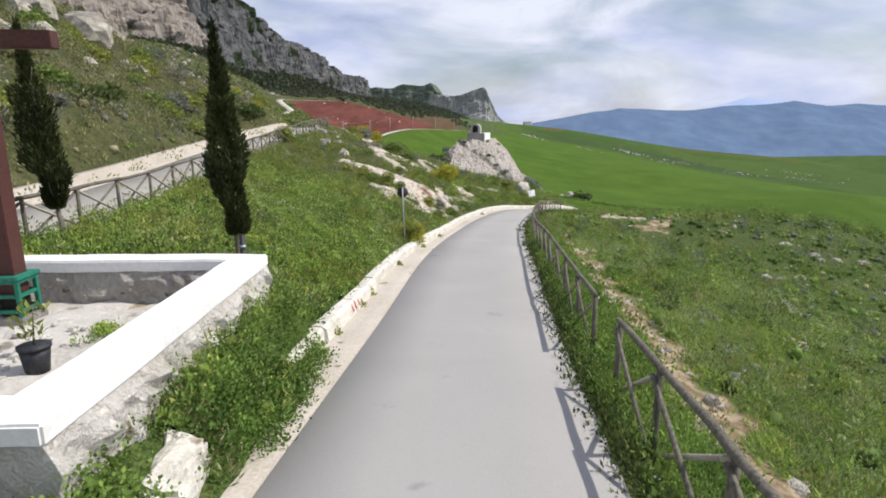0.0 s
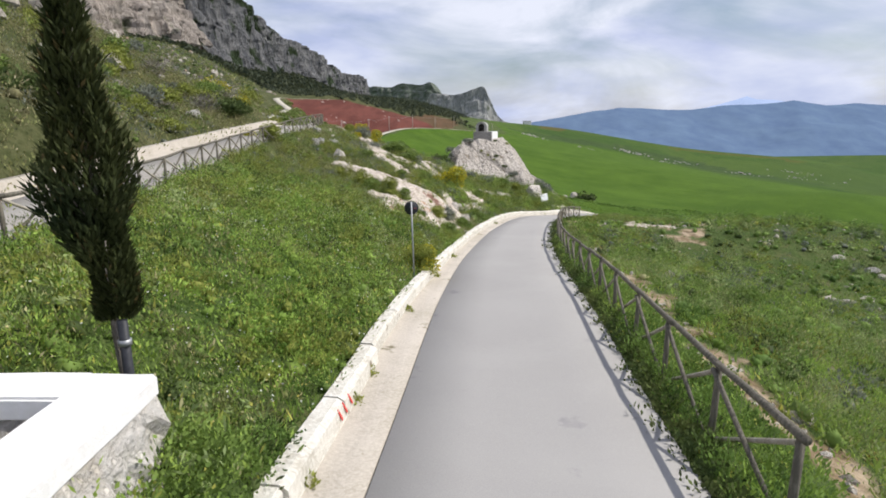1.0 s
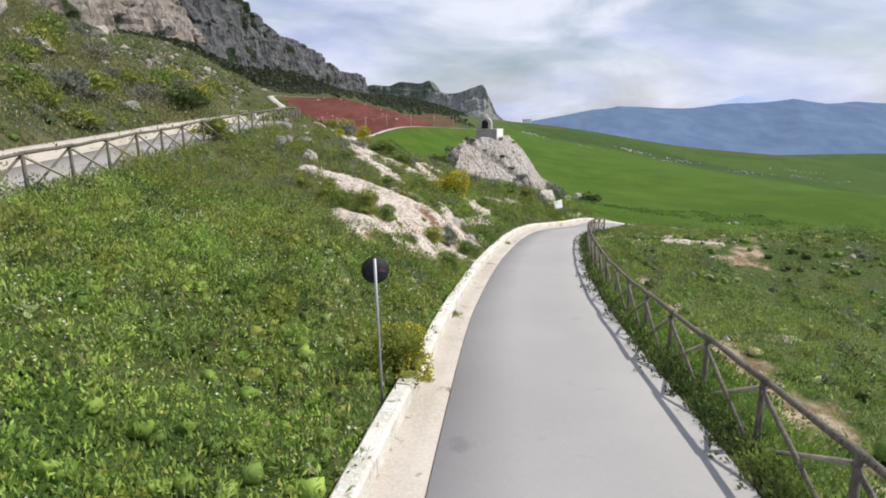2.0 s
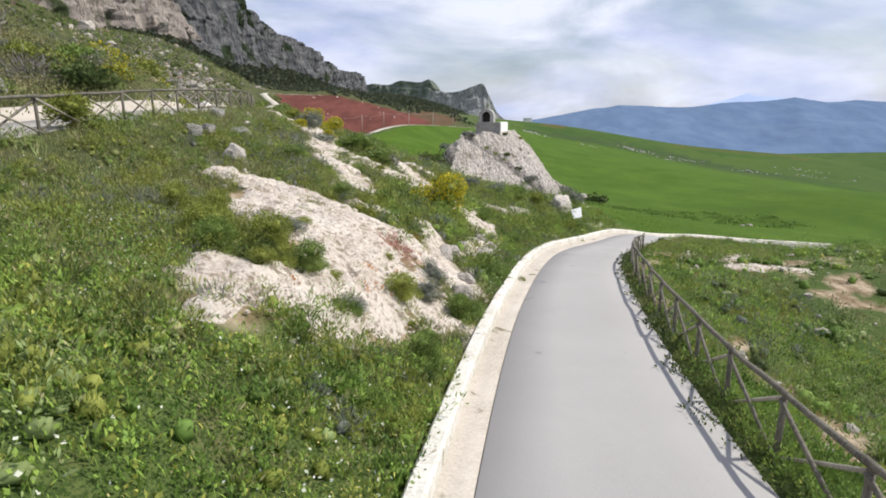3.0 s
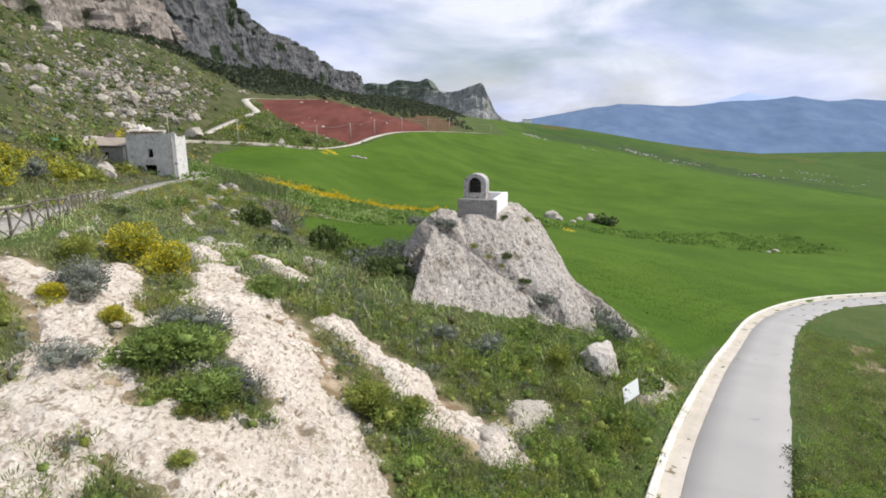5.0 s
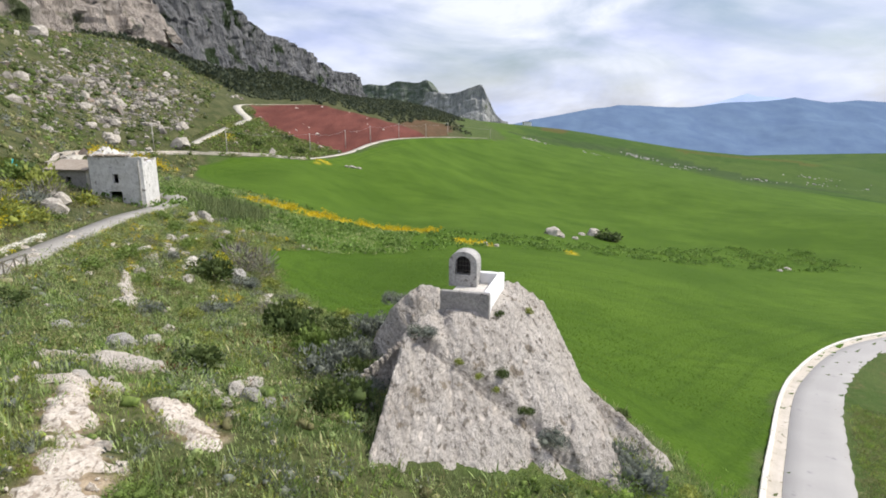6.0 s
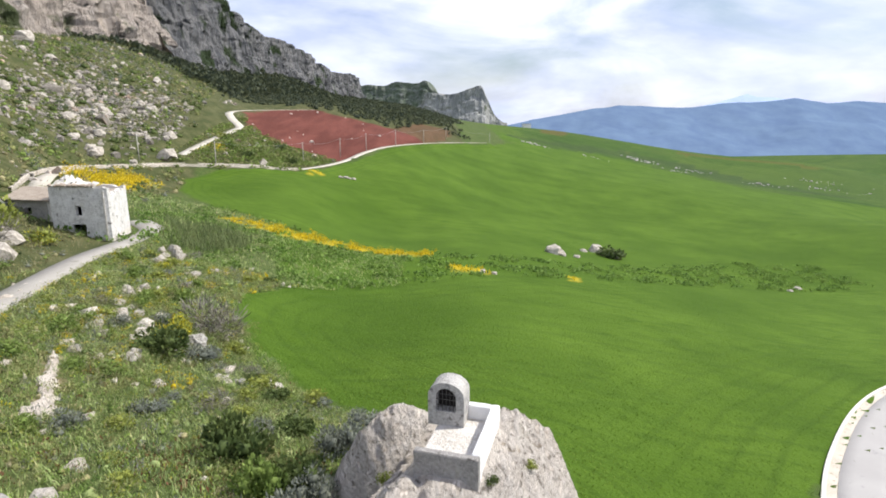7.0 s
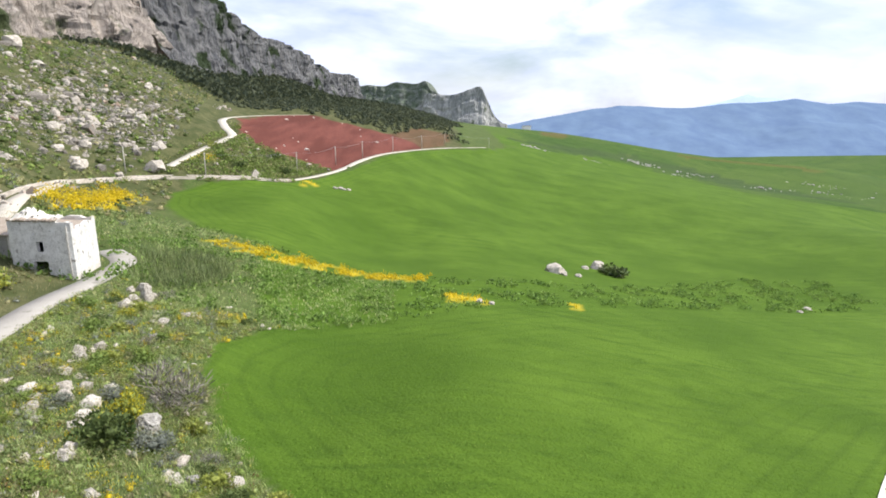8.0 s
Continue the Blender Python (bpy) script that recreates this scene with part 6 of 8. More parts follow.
x, y = scatter(260, lambda a, b: beside(LOWER, a, b)[0] < -4, 4, 34, 6, 62, rng)
stones("field_stones", x, y, 0.05 + rng.gamma(1.5, 0.05, len(x)), M_ROCK, "small pale stones in the grass")
x, y = scatter(90, lambda a, b: inside(RED_FIELD, a, b), -86, 20, 296, 510, rng)
x, y = x[:16], y[:16]
stones("field_stones", x, y, 0.3 + rng.gamma(1.5, 0.25, len(x)), M_ROCK, "pale stones on the red soil")
spots_ = np.array([(163, 629, 10, 5), (240, 717, 14, 6), (232, 700, 10, 5), (264, 665, 12, 8), (337, 641, 16, 8), (290, 690, 14, 8), (420, 660, 25, 12), (100, 620, 8, 4), (450, 720, 25, 10)])
k = rng.integers(0, len(spots_), 170)
stones("field_stones", spots_[k, 0] + spots_[k, 2] * rng.normal(0, 0.8, 170), spots_[k, 1] + spots_[k, 3] * rng.normal(0, 0.8, 170), 0.4 + rng.gamma(1.5, 0.5, 170), M_BOULDER, "far stone heaps between the fields")


# ---- shrubs and trees ----
def heart():
    """A core added inside a bush to block light: a small rounded cube of 24 faces."""
    bm = bmesh.new()
    bmesh.ops.create_cube(bm, size=2.0)
    bmesh.ops.subdivide_edges(bm, edges=bm.edges[:], cuts=1, use_grid_fill=True)
    bm.verts.index_update()
    v = np.array([q.co.normalized()[:] for q in bm.verts])
    f = np.array([[q.index for q in face.verts] for face in bm.faces])
    bm.free()
    return v, f


def shrub_parts(kind, seed, parent, far=False):
    """A shrub about one metre across: short stems and a ragged crown of leaves."""
    r = np.random.default_rng(seed)
    spec = {"green": (1500, 0.11, 0.05, L_BUSH), "olive": (1500, 0.10, 0.04, L_OLIVE), "grey": (1900, 0.09, 0.03, L_GREY), "broom": (1700, 0.11, 0.035, L_OLIVE), "twig": (900, 0.22, 0.012, L_TWIG), "dark": (1600, 0.10, 0.05, L_DEEP)}[kind]
    n, ln, wd, mat_ = spec
    if far == 2:
        n, ln, wd = n // 6, ln * 1.9, wd * 2.6
    elif far == 1:
        n, ln, wd = n // 2, ln * 1.1, wd * 1.75
    else:
        n, ln, wd = (int(n * 4.2), ln * 0.48, wd * 0.56) if far < 0 else (int(n * 1.7), ln * 0.66, wd * 0.95)
    lots = []
    blobs = r.uniform(-0.34, 0.34, (7, 3)) * (1, 1, 0.8) + (0, 0, 0.34)
    pick = r.integers(0, 7, n)
    u = r.normal(0, 1, (n, 3))
    u /= np.linalg.norm(u, axis=1)[:, None]
    p = blobs[pick] + u * (0.25 * r.uniform(0.5, 1.5, n) ** 0.6)[:, None]
    p[:, 2] = np.abs(p[:, 2])
    up = u * 0.8 + (0, 0, 0.7)
    lots.append(leaves(p, up, ln, wd, 0.5, r))
    if kind != "twig":
        hv, hf = heart()
        for b in blobs:
            lots.append((hv * 0.13 * r.uniform(0.6, 1.3, (len(hv), 1)) + b, hf))
    crown = leaf_mesh("crown", lots, mat_)
    part("crown", crown, None, parent)
    if kind == "broom":
        k = r.random(n) < (0.62 if far > 0 else 0.75)
        q = p[k] + u[k] * 0.05
        part("blossom", leaf_mesh("blossom", [leaves(q, up[k], 0.075 if far > 0 else 0.055, 0.06 if far > 0 else 0.045, 0.8, r)], L_BROOM), None, parent, "yellow broom blossom")
    for b in blobs[:3]:
        vs, fs = stick((0, 0, -0.15), tuple(b * 0.9), 0.018, 0.008, 5)
        part("stem", mesh_of("stem", vs, fs, M_BARK), None, parent)


LABELS = {"green": "low green shrub on the rocky slope", "olive": "yellow-green shrub on the rocky slope", "grey": "silver-grey shrub among the rocks", "broom": "broom bush in full yellow flower", "twig": "bare grey twiggy bush", "dark": "dense dark green shrub"}
MASTER = {}
for kind in LABELS:
    for v in range(5):
        ob = thing("shrub", pose(0, 0, 0), LABELS[kind], "bush", "shrubs on the slope")
        shrub_parts(kind, 40 + 7 * v + len(kind), ob, (0, 0, 2, 1, -1)[v])
        MASTER[kind, v] = ob
FIRST = set()
bush_rng = random.Random(33)


def shrub(kind, x, y, size, tall=0.8, up=0.0):
    key = (kind, 2 if y > 140 or x < -34 else 3 if y > 68 or x < -11.5 else 4 if 30 < y < 47 and x > -7 else bush_rng.randrange(2))
    m = Matrix.Translation((x, y, float(land(x, y)[0]) + up)) @ pose(0, 0, 0, 0, 0, bush_rng.uniform(0, 360)) @ Matrix.Diagonal((size, size * bush_rng.uniform(0.85, 1.15), size * tall, 1))
    if key not in FIRST:
        FIRST.add(key)
        MASTER[key].matrix_basis = m
        return MASTER[key]
    ob = copy_thing(MASTER[key], Matrix())
    ob.matrix_basis = m
    return ob


BUSHES = [("broom", -21.2, 69.6, 2.2, .8), ("broom", -26.2, 79.4, 2.8, .8), ("broom", -28.4, 83.0, 2.6, .8), ("broom", -31.8, 92.0, 2.4, .8), ("grey", -29.8, 87.4, 2.6, .9), ("grey", -23.4, 73.8, 2.0, .8), ("broom", 0.1, 49.4, 1.9, .95), ("olive", -2.2, 41.5, .8, .7), ("olive", -1.0, 42.0, .7, .8), ("green", -3.4, 42.4, 1.0, .7), ("olive", -2.6, 43.0, 1.1, .7), ("grey", 0.2, 44.8, .9, .9), ("olive", -5.8, 36.4, 1.0, .9), ("olive", -5.0, 34.6, .9, .9), ("green", -4.2, 33.8, 1.2, .7), ("olive", -3.5, 34.0, 1.2, .8), ("olive", -4.0, 34.5, 1.1, .9), ("dark", -3.2, 33.5, .8, .6), ("broom", -8.9, 63.4, 1.6, .9), ("broom", -7.3, 62.4, 1.35, .95), ("olive", -9.6, 61.2, 1.5, .7), ("broom", -8.3, 58.0, .9, .6), ("grey", -8.0, 58.7, 1.6, .8), ("green", -4.6, 57.6, 2.0, .7), ("green", -5.3, 56.6, 1.6, .6),
          ("grey", -4.8, 59.0, 1.8, .7), ("grey", -3.0, 57.2, 1.5, .8), ("green", -3.6, 56.0, 1.5, .6), ("olive", -3.6, 55.4, .8, .5), ("green", -4.2, 63.6, 1.2, .7), ("grey", -6.5, 55.6, 1.1, .6), ("grey", 2.4, 66.0, 1.2, .6), ("dark", -0.6, 72.6, 2.2, 1.0),
          ("grey", -0.2, 75.0, 1.8, 1.0), ("dark", -0.5, 77.5, 2.0, 1.1), ("grey", 1.2, 76.6, 1.4, .9), ("green", -3.6, 81, 2.0, 1.2), ("dark", -5.8, 84, 2.6, 1.3), ("grey", 11.2, 71.9, 2.2, 0.95), ("grey", -2.2, 78.2, 2.4, 1.1), ("grey", -0.9, 85.4, 2.2, 1.2), ("dark", -2.4, 82.2, 2.2, 1.0), ("grey", -1.2, 80.8, 2.0, 1.1), ("dark", -1.4, 78.6, 1.7, 0.9), ("grey", 4.2, 66.2, 1.6, .7), ("olive", 7.4, 66.6, 1.5, .8), ("green", 6.2, 68.6, 1.2, .7), ("green", 6.0, 66, 1.0, .7), ("olive", 1.6, 59.6, 1.2, .8),
          ("olive", 0.3, 58.5, 1.6, .8), ("dark", 12.4, 77.6, 1.1, .6), ("olive", -3.0, 53.9, .8, .5), ("grey", -3.7, 36.3, 1.0, .6), ("olive", -3.3, 37.2, .8, .5), ("olive", -0.8, 36.3, 1.2, .6), ("grey", -0.3, 36.9, .9, .7), ("green", 0.5, 37.2, .9, .7),
          ("grey", -1.55, 33.9, .6, .8), ("green", -2.7, 34.1, 1.0, .7), ("olive", -2.9, 33.5, .8, .7), ("olive", -2.0, 34.7, .45, .7), ("green", -1.6, 33.5, .6, .8), ("olive", -1.25, 37.6, .4, .5), ("grey", -3.5, 36.4, .8, .6), ("olive", -4.9, 35.6, 1.0, .9), ("green", -0.2, 33.0, 1.1, .7), ("green", 2.0, 42.6, 1.2, .8), ("green", -3.3, 56.8, .9, .6), ("green", 2.4, 52.4, 1.0, .7), ("green", 3.6, 50.0, 1.1, .7),
          ("grey", 0.0, 38.8, .8, .9), ("green", 0.9, 36.9, 1.0, .9), ("olive", -1.25, 22.6, 1.15, .85), ("broom", -1.05, 22.9, 1.0, .85), ("olive", -11.0, 41.2, 1.8, .7), ("olive", 11.6, 30.1, 1.2, .6), ("green", 10.2, 24.6, 1.1, .6), ("dark", 53.3, 213, 5.0, .8),
          ("grey", 54.8, 215, 4.0, .7), ("dark", 51, 216, 3.2, .7), ("dark", -16.3, 98.3, 3.4, .9), ("broom", -16.6, 101.8, 2.2, 1.1), ("broom", -17.4, 103.5, 2.0, .9), ("grey", -13.8, 99.2, 2.2, .8), ("twig", -16.2, 106.5, 4.2, .9), ("twig", -14.8, 105.2, 3.2, .8), ("broom", -21, 112, 1.5, .6),
          ("broom", -27.5, 122, 1.8, .5), ("olive", -25.5, 117, 2.0, .6), ("broom", -25.0, 106.5, 1.4, .6), ("olive", -27.5, 124, 2.0, .7), ("broom", -41.7, 123.1, 2.4, .9), ("broom", -34.2, 99.8, 3.2, .8), ("broom", -32.6, 95.5, 2.8, .8), ("broom", -31.6, 90.5, 3.0, .7), ("broom", -37.5, 106, 2.2, .8), ("grey", -41, 113, 3.0, .9), ("twig", -43, 117, 3.4, .8), ("olive", -47.5, 124, 3.6, .9), ("twig", -45, 121.5, 3.0, .9), ("olive", -50.5, 128, 3.8, .9), ("green", -54, 129, 3.6, .9), ("broom", -49, 121, 2.4, .8), ("olive", -59, 133, 3.6, .8),
          ("broom", -23.5, 71, 2.4, .7), ("broom", -27.0, 78.5, 2.4, .8), ("grey", -25.5, 75, 2.2, .7), ("broom", -24, 66, 2.6, .8), ("broom", -30, 84, 2.2, .8), ("olive", -17, 62, 1.6, .7), ("broom", -13.5, 44.5, .8, .6), ("green", -2.2, 44.2, 1.1, .6), ("green", -6.2, 47.3, 1.0, .7),
          ("olive", -8.4, 52.4, 1.0, .7), ("broom", -6.5, 57.9, .8, .7), ("dark", -10.0, 98.0, 1.4, .5), ("olive", -8.0, 91.0, 1.3, .6), ("olive", -12.5, 86, 1.3, .6), ("twig", -9.5, 90.5, 1.8, .9), ("grey", -6.0, 88.0, 1.6, .7), ("olive", -9.0, 80.0, 1.0, .6),
          ("green", 9.6, 63.4, 1.3, .8), ("green", 8.2, 61.6, 1.2, .7), ("dark", 12.4, 68.2, 1.2, .7), ("olive", 13.6, 72.0, 1.4, .5), ("green", -52, 252, 4, .7), ("dark", -62, 258, 4, .8), ("dark", -50, 270, 4, .8), ("green", -70, 262, 4.5, .7),
          ("dark", -58, 285, 4.5, .8), ("olive", -75, 270, 3.5, .7), ("green", 3.6, 8.4, .6, .5), ("green", -3.0, 3.6, 1.0, .6), ("green", -2.2, 2.9, 0.9, .5)]
for kind, x, y, size, tall in BUSHES:
    shrub(kind, x, y, size, tall)
for k in range(150):
    y = bush_rng.uniform(14, 118)
    x = -17 - 0.18 * max(0, y - 60) - bush_rng.expovariate(0.11)
    if x > -60 and beside(UPPER, np.array([x]), np.array([y]))[0][0] > 3.4:
        shrub(bush_rng.choice(("olive", "grey", "green", "olive", "twig", "green", "broom")) if y > 55 else bush_rng.choice(("olive", "grey", "green", "olive", "twig", "dark")), x, y, bush_rng.uniform(1.0, 2.6), bush_rng.uniform(0.5, 0.9))
for k in range(46):
    y = bush_rng.uniform(8, 110)
    x = -18 - 0.18 * max(0, y - 60) - bush_rng.expovariate(0.09)
    if beside(UPPER, np.array([x]), np.array([y]))[0][0] > 3.6:
        boulder(x, y, min(0.85, 0.3 + bush_rng.expovariate(2.2)), bush_rng.uniform(0.5, 0.9), "grey limestone block in the scrub above the lane", group="blocks above the lane")
# mixed bushes between the lane, the crag and the field
for k in range(120):
    x, y = bush_rng.uniform(-34, 0), bush_rng.uniform(72, 132)
    if beside(UPPER, np.array([x]), np.array([y]))[0][0] < -3.0 and not inside(LOWER_FIELD, np.array([x]), np.array([y]))[0] and x < -4 and crag_height(np.array([x]), np.array([y]))[0] < land(x, y)[0]:
        shrub(bush_rng.choice(("green", "olive", "grey", "green", "twig", "olive", "dark")), x, y, bush_rng.uniform(0.8, 2.0), bush_rng.uniform(0.5, 0.9))
# small tufts of shrub in the clefts of the crag
for kind, x, y, size in (("grey", 2.65, 73.8, 1.1), ("dark", 6.0, 73.5, .65), ("dark", 6.9, 72.4, .6), ("grey", 7.95, 71.7, 1.1), ("dark", 6.1, 76.2, .45), ("olive", 7.7, 77.7, .5), ("olive", 4.2, 73.3, .4), ("olive", 5.0, 73.05, .4), ("olive", 5.7, 72.8, .35), ("grey", 0.2, 75.4, 1.0), ("olive", 2.2, 79.4, 1.0), ("grey", 0.9, 82.8, 1.5)):
    g = float(max(crag_height(np.array([x]), np.array([y]))[0], land(x, y)[0]) - land(x, y)[0])
    shrub(kind, x, y, size, 0.7, g - 0.05)
for key in set(MASTER) - FIRST:
    for ob in (*MASTER[key].children_recursive, MASTER[key]):
        bpy.data.objects.remove(ob)


def cypress(x, y, height, girth, seed, label, bare=1.1, lean=-1.2):
    r = np.random.default_rng(seed)
    tree = thing("cypress_tree", pose(*at(x, y), 0, lean, 0), label, "tree")
    bar("trunk", (0, 0, -0.2), (0.02, 0, height * 0.93), 0.055, 0.012, M_BARK, tree, sides=8, steps=6, wob=0.02)
    n = int(11000 * height / 5)
    z = bare + (height - bare) * r.beta(1.05, 1.75, n)
    s = (z - bare) / (height - bare)
    prof = girth * np.minimum(1, (s + 0.06) / 0.36) ** 0.7 * np.where(s < 0.66, 1 - 0.55 * s, 0.22 + 1.2 * (1 - s) ** 2.0) * (1 - s ** 6) * (0.95 + 0.14 * np.sin(4 * z + 2 * r.random()))
    az = r.uniform(0, 2 * np.pi, n)
    lump = 0.84 + 0.85 * np.array([noise.noise((math.cos(a) * 1.4, math.sin(a) * 1.4, b * 1.7 + seed)) for a, b in zip(az, z)])
    rad = prof * lump * r.uniform(0.35, 1.0, n) ** 0.55
    p = np.stack([np.cos(az) * rad, np.sin(az) * rad, z], 1)
    up = np.stack([np.cos(az) * 0.45, np.sin(az) * 0.45, np.ones(n)], 1)
    part("crown", leaf_mesh("crown", [leaves(p, up, 0.13, 0.034, 0.7, r)], L_CYPRESS), None, tree, "dense narrow dark green crown")
    for limb in [stick((0, 0, b), (math.cos(a) * girth * 0.5, math.sin(a) * girth * 0.5, b + 0.5), 0.014, 0.006, 5) for a, b in zip(r.uniform(0, 6.3, 9), np.linspace(bare + 0.1, height * 0.7, 9))]:
        part("limb", mesh_of("limb", *limb, M_BARK), None, tree)
    return tree


cypress(-3.75, 10.75, 5.6, 0.50, 1, "young slender cypress tied to a dark stake", 1.7, -2.2)
cypress(-7.95, 11.9, 4.7, 0.54, 2, "young slender cypress on the slope below the lane", 0.9, -4.0)
stake = thing("tree_stake", pose(*at(-3.66, 10.6)), "short dark stake beside the young cypress", "stake")
bar("stake_shaft", (0, 0, -0.3), (0, 0, 1.72), 0.055, 0.05, M_POT, stake, sides=10)
bar("tie", (0, 0, 1.46), (0, 0, 1.52), 0.066, 0.066, M_STEEL, stake, "pale tie", sides=10)


# ---- grasses and weeds ----
def turf(name, x, y, ln, wd, lean, material, label, per=1, seed=0, thin=0.6):
    r = np.random.default_rng(seed)
    z = land(x, y)
    p = np.stack([x, y, z - 0.02], 1)
    p = np.repeat(p, per, 0) + np.concatenate([r.normal(0, 0.06 + 0.15 * np.mean(ln), (len(x) * per, 2)), np.zeros((len(x) * per, 1))], 1)
    size = np.repeat(ln, per) if isinstance(ln, np.ndarray) else np.full(len(p), ln)
    keep = r.random(len(p)) < thin
    p, size, wd = p[keep], size[keep], wd * (1.4 if thin < 1 else 1.0)
    me = leaf_mesh(name, [leaves(p, np.array([0, 0, 1.0]), size, wd * size / np.mean(size), lean, r)], material)
    return tagged(new(name, me), label, "grass", kind="stuff")


def clumps(name, x, y, radius, tall, per, ln, wd, material, label, seed):
    """Low leafy mounds, many leaves each."""
    r = np.random.default_rng(seed)
    n, per, wd = len(x), max(8, int(per * 0.62)), wd * 1.4
    if n and np.mean(y) > 150:
        per, wd = max(8, int(per * 0.7)), wd * 1.25
    z = land(x, y)
    size = radius * r.uniform(0.55, 1.3, n)
    u = r.normal(0, 1, (n, per, 3))
    u[..., 2] = np.abs(u[..., 2])
    u /= np.linalg.norm(u, axis=2)[..., None]
    k = size[:, None, None] * r.uniform(0.55, 1.0, (n, per, 1))
    p = np.stack([x, y, z], 1)[:, None] + u * k * np.array([1, 1, tall / radius])
    me = leaf_mesh(name, [leaves(p.reshape(-1, 3), u.reshape(-1, 3) * 0.7 + (0, 0, 0.6), ln, wd, 0.7, r)], material)
    return tagged(new(name, me), label, "grass", kind="stuff")


def bushes(name, x, y, radius, tall, per, ln, wd, material, label, seed, inner=(0.16, 0.44)):
    """Rounded leafy bushes of several lobes, each round an added core that blocks light."""
    r = np.random.default_rng(seed)
    n, lobes = len(x), 5
    base = np.stack([x, y, land(x, y)], 1)[:, None]
    size = (radius * r.uniform(0.5, 1.4, n))[:, None, None] * np.array([1, 1, tall])
    off = r.normal(0, 0.5, (n, lobes, 3)) * r.uniform(0.6, 1.3, (n, 1, 3))
    off[..., 2] = np.abs(off[..., 2]) + 0.2
    lr = r.uniform(0.22, 0.62, (n, lobes))
    pick = r.integers(0, lobes, (n, per))
    u = r.normal(0, 1, (n, per, 3))
    u /= np.linalg.norm(u, axis=2)[..., None]
    u[..., 2] = np.where(u[..., 2] < -0.35, -u[..., 2], u[..., 2])
    row = np.arange(n)[:, None]
    p = base + (off[row, pick] + u * (lr[row, pick] * r.uniform(0.45, 1.3, (n, per)))[..., None]) * size
    lots = [leaves(p.reshape(-1, 3), u.reshape(-1, 3) * 0.9 + (0, 0, 0.5), np.repeat(ln * size[:, 0, 0] / radius, per), wd, 0.5, r)]
    hv, hf = heart()
    v = hv[None] * r.uniform(*inner, (n, len(hv), 1)) * r.uniform(0.8, 1.2, (n, 1, 3)) + (0, 0, 0.18)
    lots.append(((base + v * size).reshape(-1, 3), (hf[None] + (np.arange(n) * len(hv))[:, None, None]).reshape(-1, 4)))
    return tagged(new(name, leaf_mesh(name, lots, material)), label, "bushes", kind="stuff")


def off_tracks(x, y):
    return (np.abs(beside(TRACK, x, y)[0]) > 3.2) & (np.abs(beside(LANE, x, y)[0]) > 3.2) & (np.abs(beside(LOWER, x, y)[0]) > 3.0)


def patchy(x, y, size, cut, seed, r):
    v = np.array([noise.fractal((a / size, b / size, seed), 0.8, 2.1, 3) for a, b in zip(x, y)])
    return v + r.normal(0, 0.12, len(x)) > cut


def ahead(x, y):
    """The part of the slopes that opens towards the valley."""
    return (x < 3.5 + 0.86 * np.maximum(y, 0)) & (x > -4.5 - 0.86 * np.maximum(y, 0))


def free(x, y):
    """Off the roads, slabs and the plot."""
    s, _, i = beside(LOWER, x, y)
    u, _, _ = beside(UPPER, x, y)
    ok_ = ((s > HALF[i] + np.where(y < 8.2, 0.6 * GUTTER[i], GUTTER[i] + KERB_W + 0.05)) | (s < -HALF[i] - 0.22)) & (np.abs(u) > 2.0)
    ok_ &= ~((x > PLOT[0] - 0.3) & (x < PLOT[1] + 0.42) & (y > PLOT[2] - 0.55) & (y < PLOT[3] + 0.5))
    ok_ &= crag_height(x, y) < land(x, y) + 0.05
    ok_ &= np.hypot((x + 2.58) / 0.34, (y - 5.0) / 0.6) > 1
    near_path = np.where((x > 2) & (x < 46) & (y < 92))[0]
    ok_[near_path] &= ~trodden(x[near_path], y[near_path]) | (g.random(len(near_path)) < 0.15)
    for spine, widths, _, _ in SLABS:
        line = smooth([(a, b, 0) for a, b in spine], 5)[:, :2]
        wid = np.interp(np.linspace(0, 1, len(line)), np.linspace(0, 1, len(widths)), widths) * 0.95
        near = np.where((np.abs(x - line[:, 0].mean()) < 9) & (np.abs(y - line[:, 1].mean()) < 12))[0]
        d = np.sqrt((x[near, None] - line[None, :, 0]) ** 2 + (y[near, None] - line[None, :, 1]) ** 2) - wid[None]
        ok_[near] &= d.min(1) - 0.05 + 0.9 * np.array([noise.fractal((a * 0.7, b * 0.7, 2), 0.8, 2.1, 4) for a, b in zip(x[near], y[near])]) > 0
    return ok_


g = np.random.default_rng(17)
x, y = scatter(62000, lambda a, b: free(a, b) & ahead(a, b), -10.5, 3, 0, 33, g)
k = patchy(x, y, 1.3, -0.04, 77, g)
turf("meadow_grass", x[k], y[k], 0.06 + 0.16 * g.random(k.sum()) ** 2, 0.015, 0.8, L_MEADOW, "lush spring weeds and grass on the bank", 3, 1, 0.8)
turf("meadow_grass", x[~k], y[~k], 0.05 + 0.11 * g.random((~k).sum()) ** 2, 0.014, 0.8, L_DARK, "darker spring weeds and grass on the bank", 3, 47, 0.8)
x, y = scatter(44000, free, -11, 9, 32, 66, g)
k = patchy(x, y, 2.6, 0.0, 94, g)
turf("meadow_grass", x[k], y[k], 0.08 + 0.2 * g.random(k.sum()) ** 2, 0.013, 0.7, L_PALE, "rough pale grass between the bare rocks", 4, 2, 1.0)
turf("meadow_grass", x[~k], y[~k], 0.08 + 0.2 * g.random((~k).sum()) ** 2, 0.013, 0.7, L_DRY, "rough olive grass between the bare rocks", 4, 48, 1.0)
x, y = scatter(15000, lambda a, b: free(a, b) & patchy(a, b, 3.0, 0.0, 4, g), -11, 9, 30, 66, g)
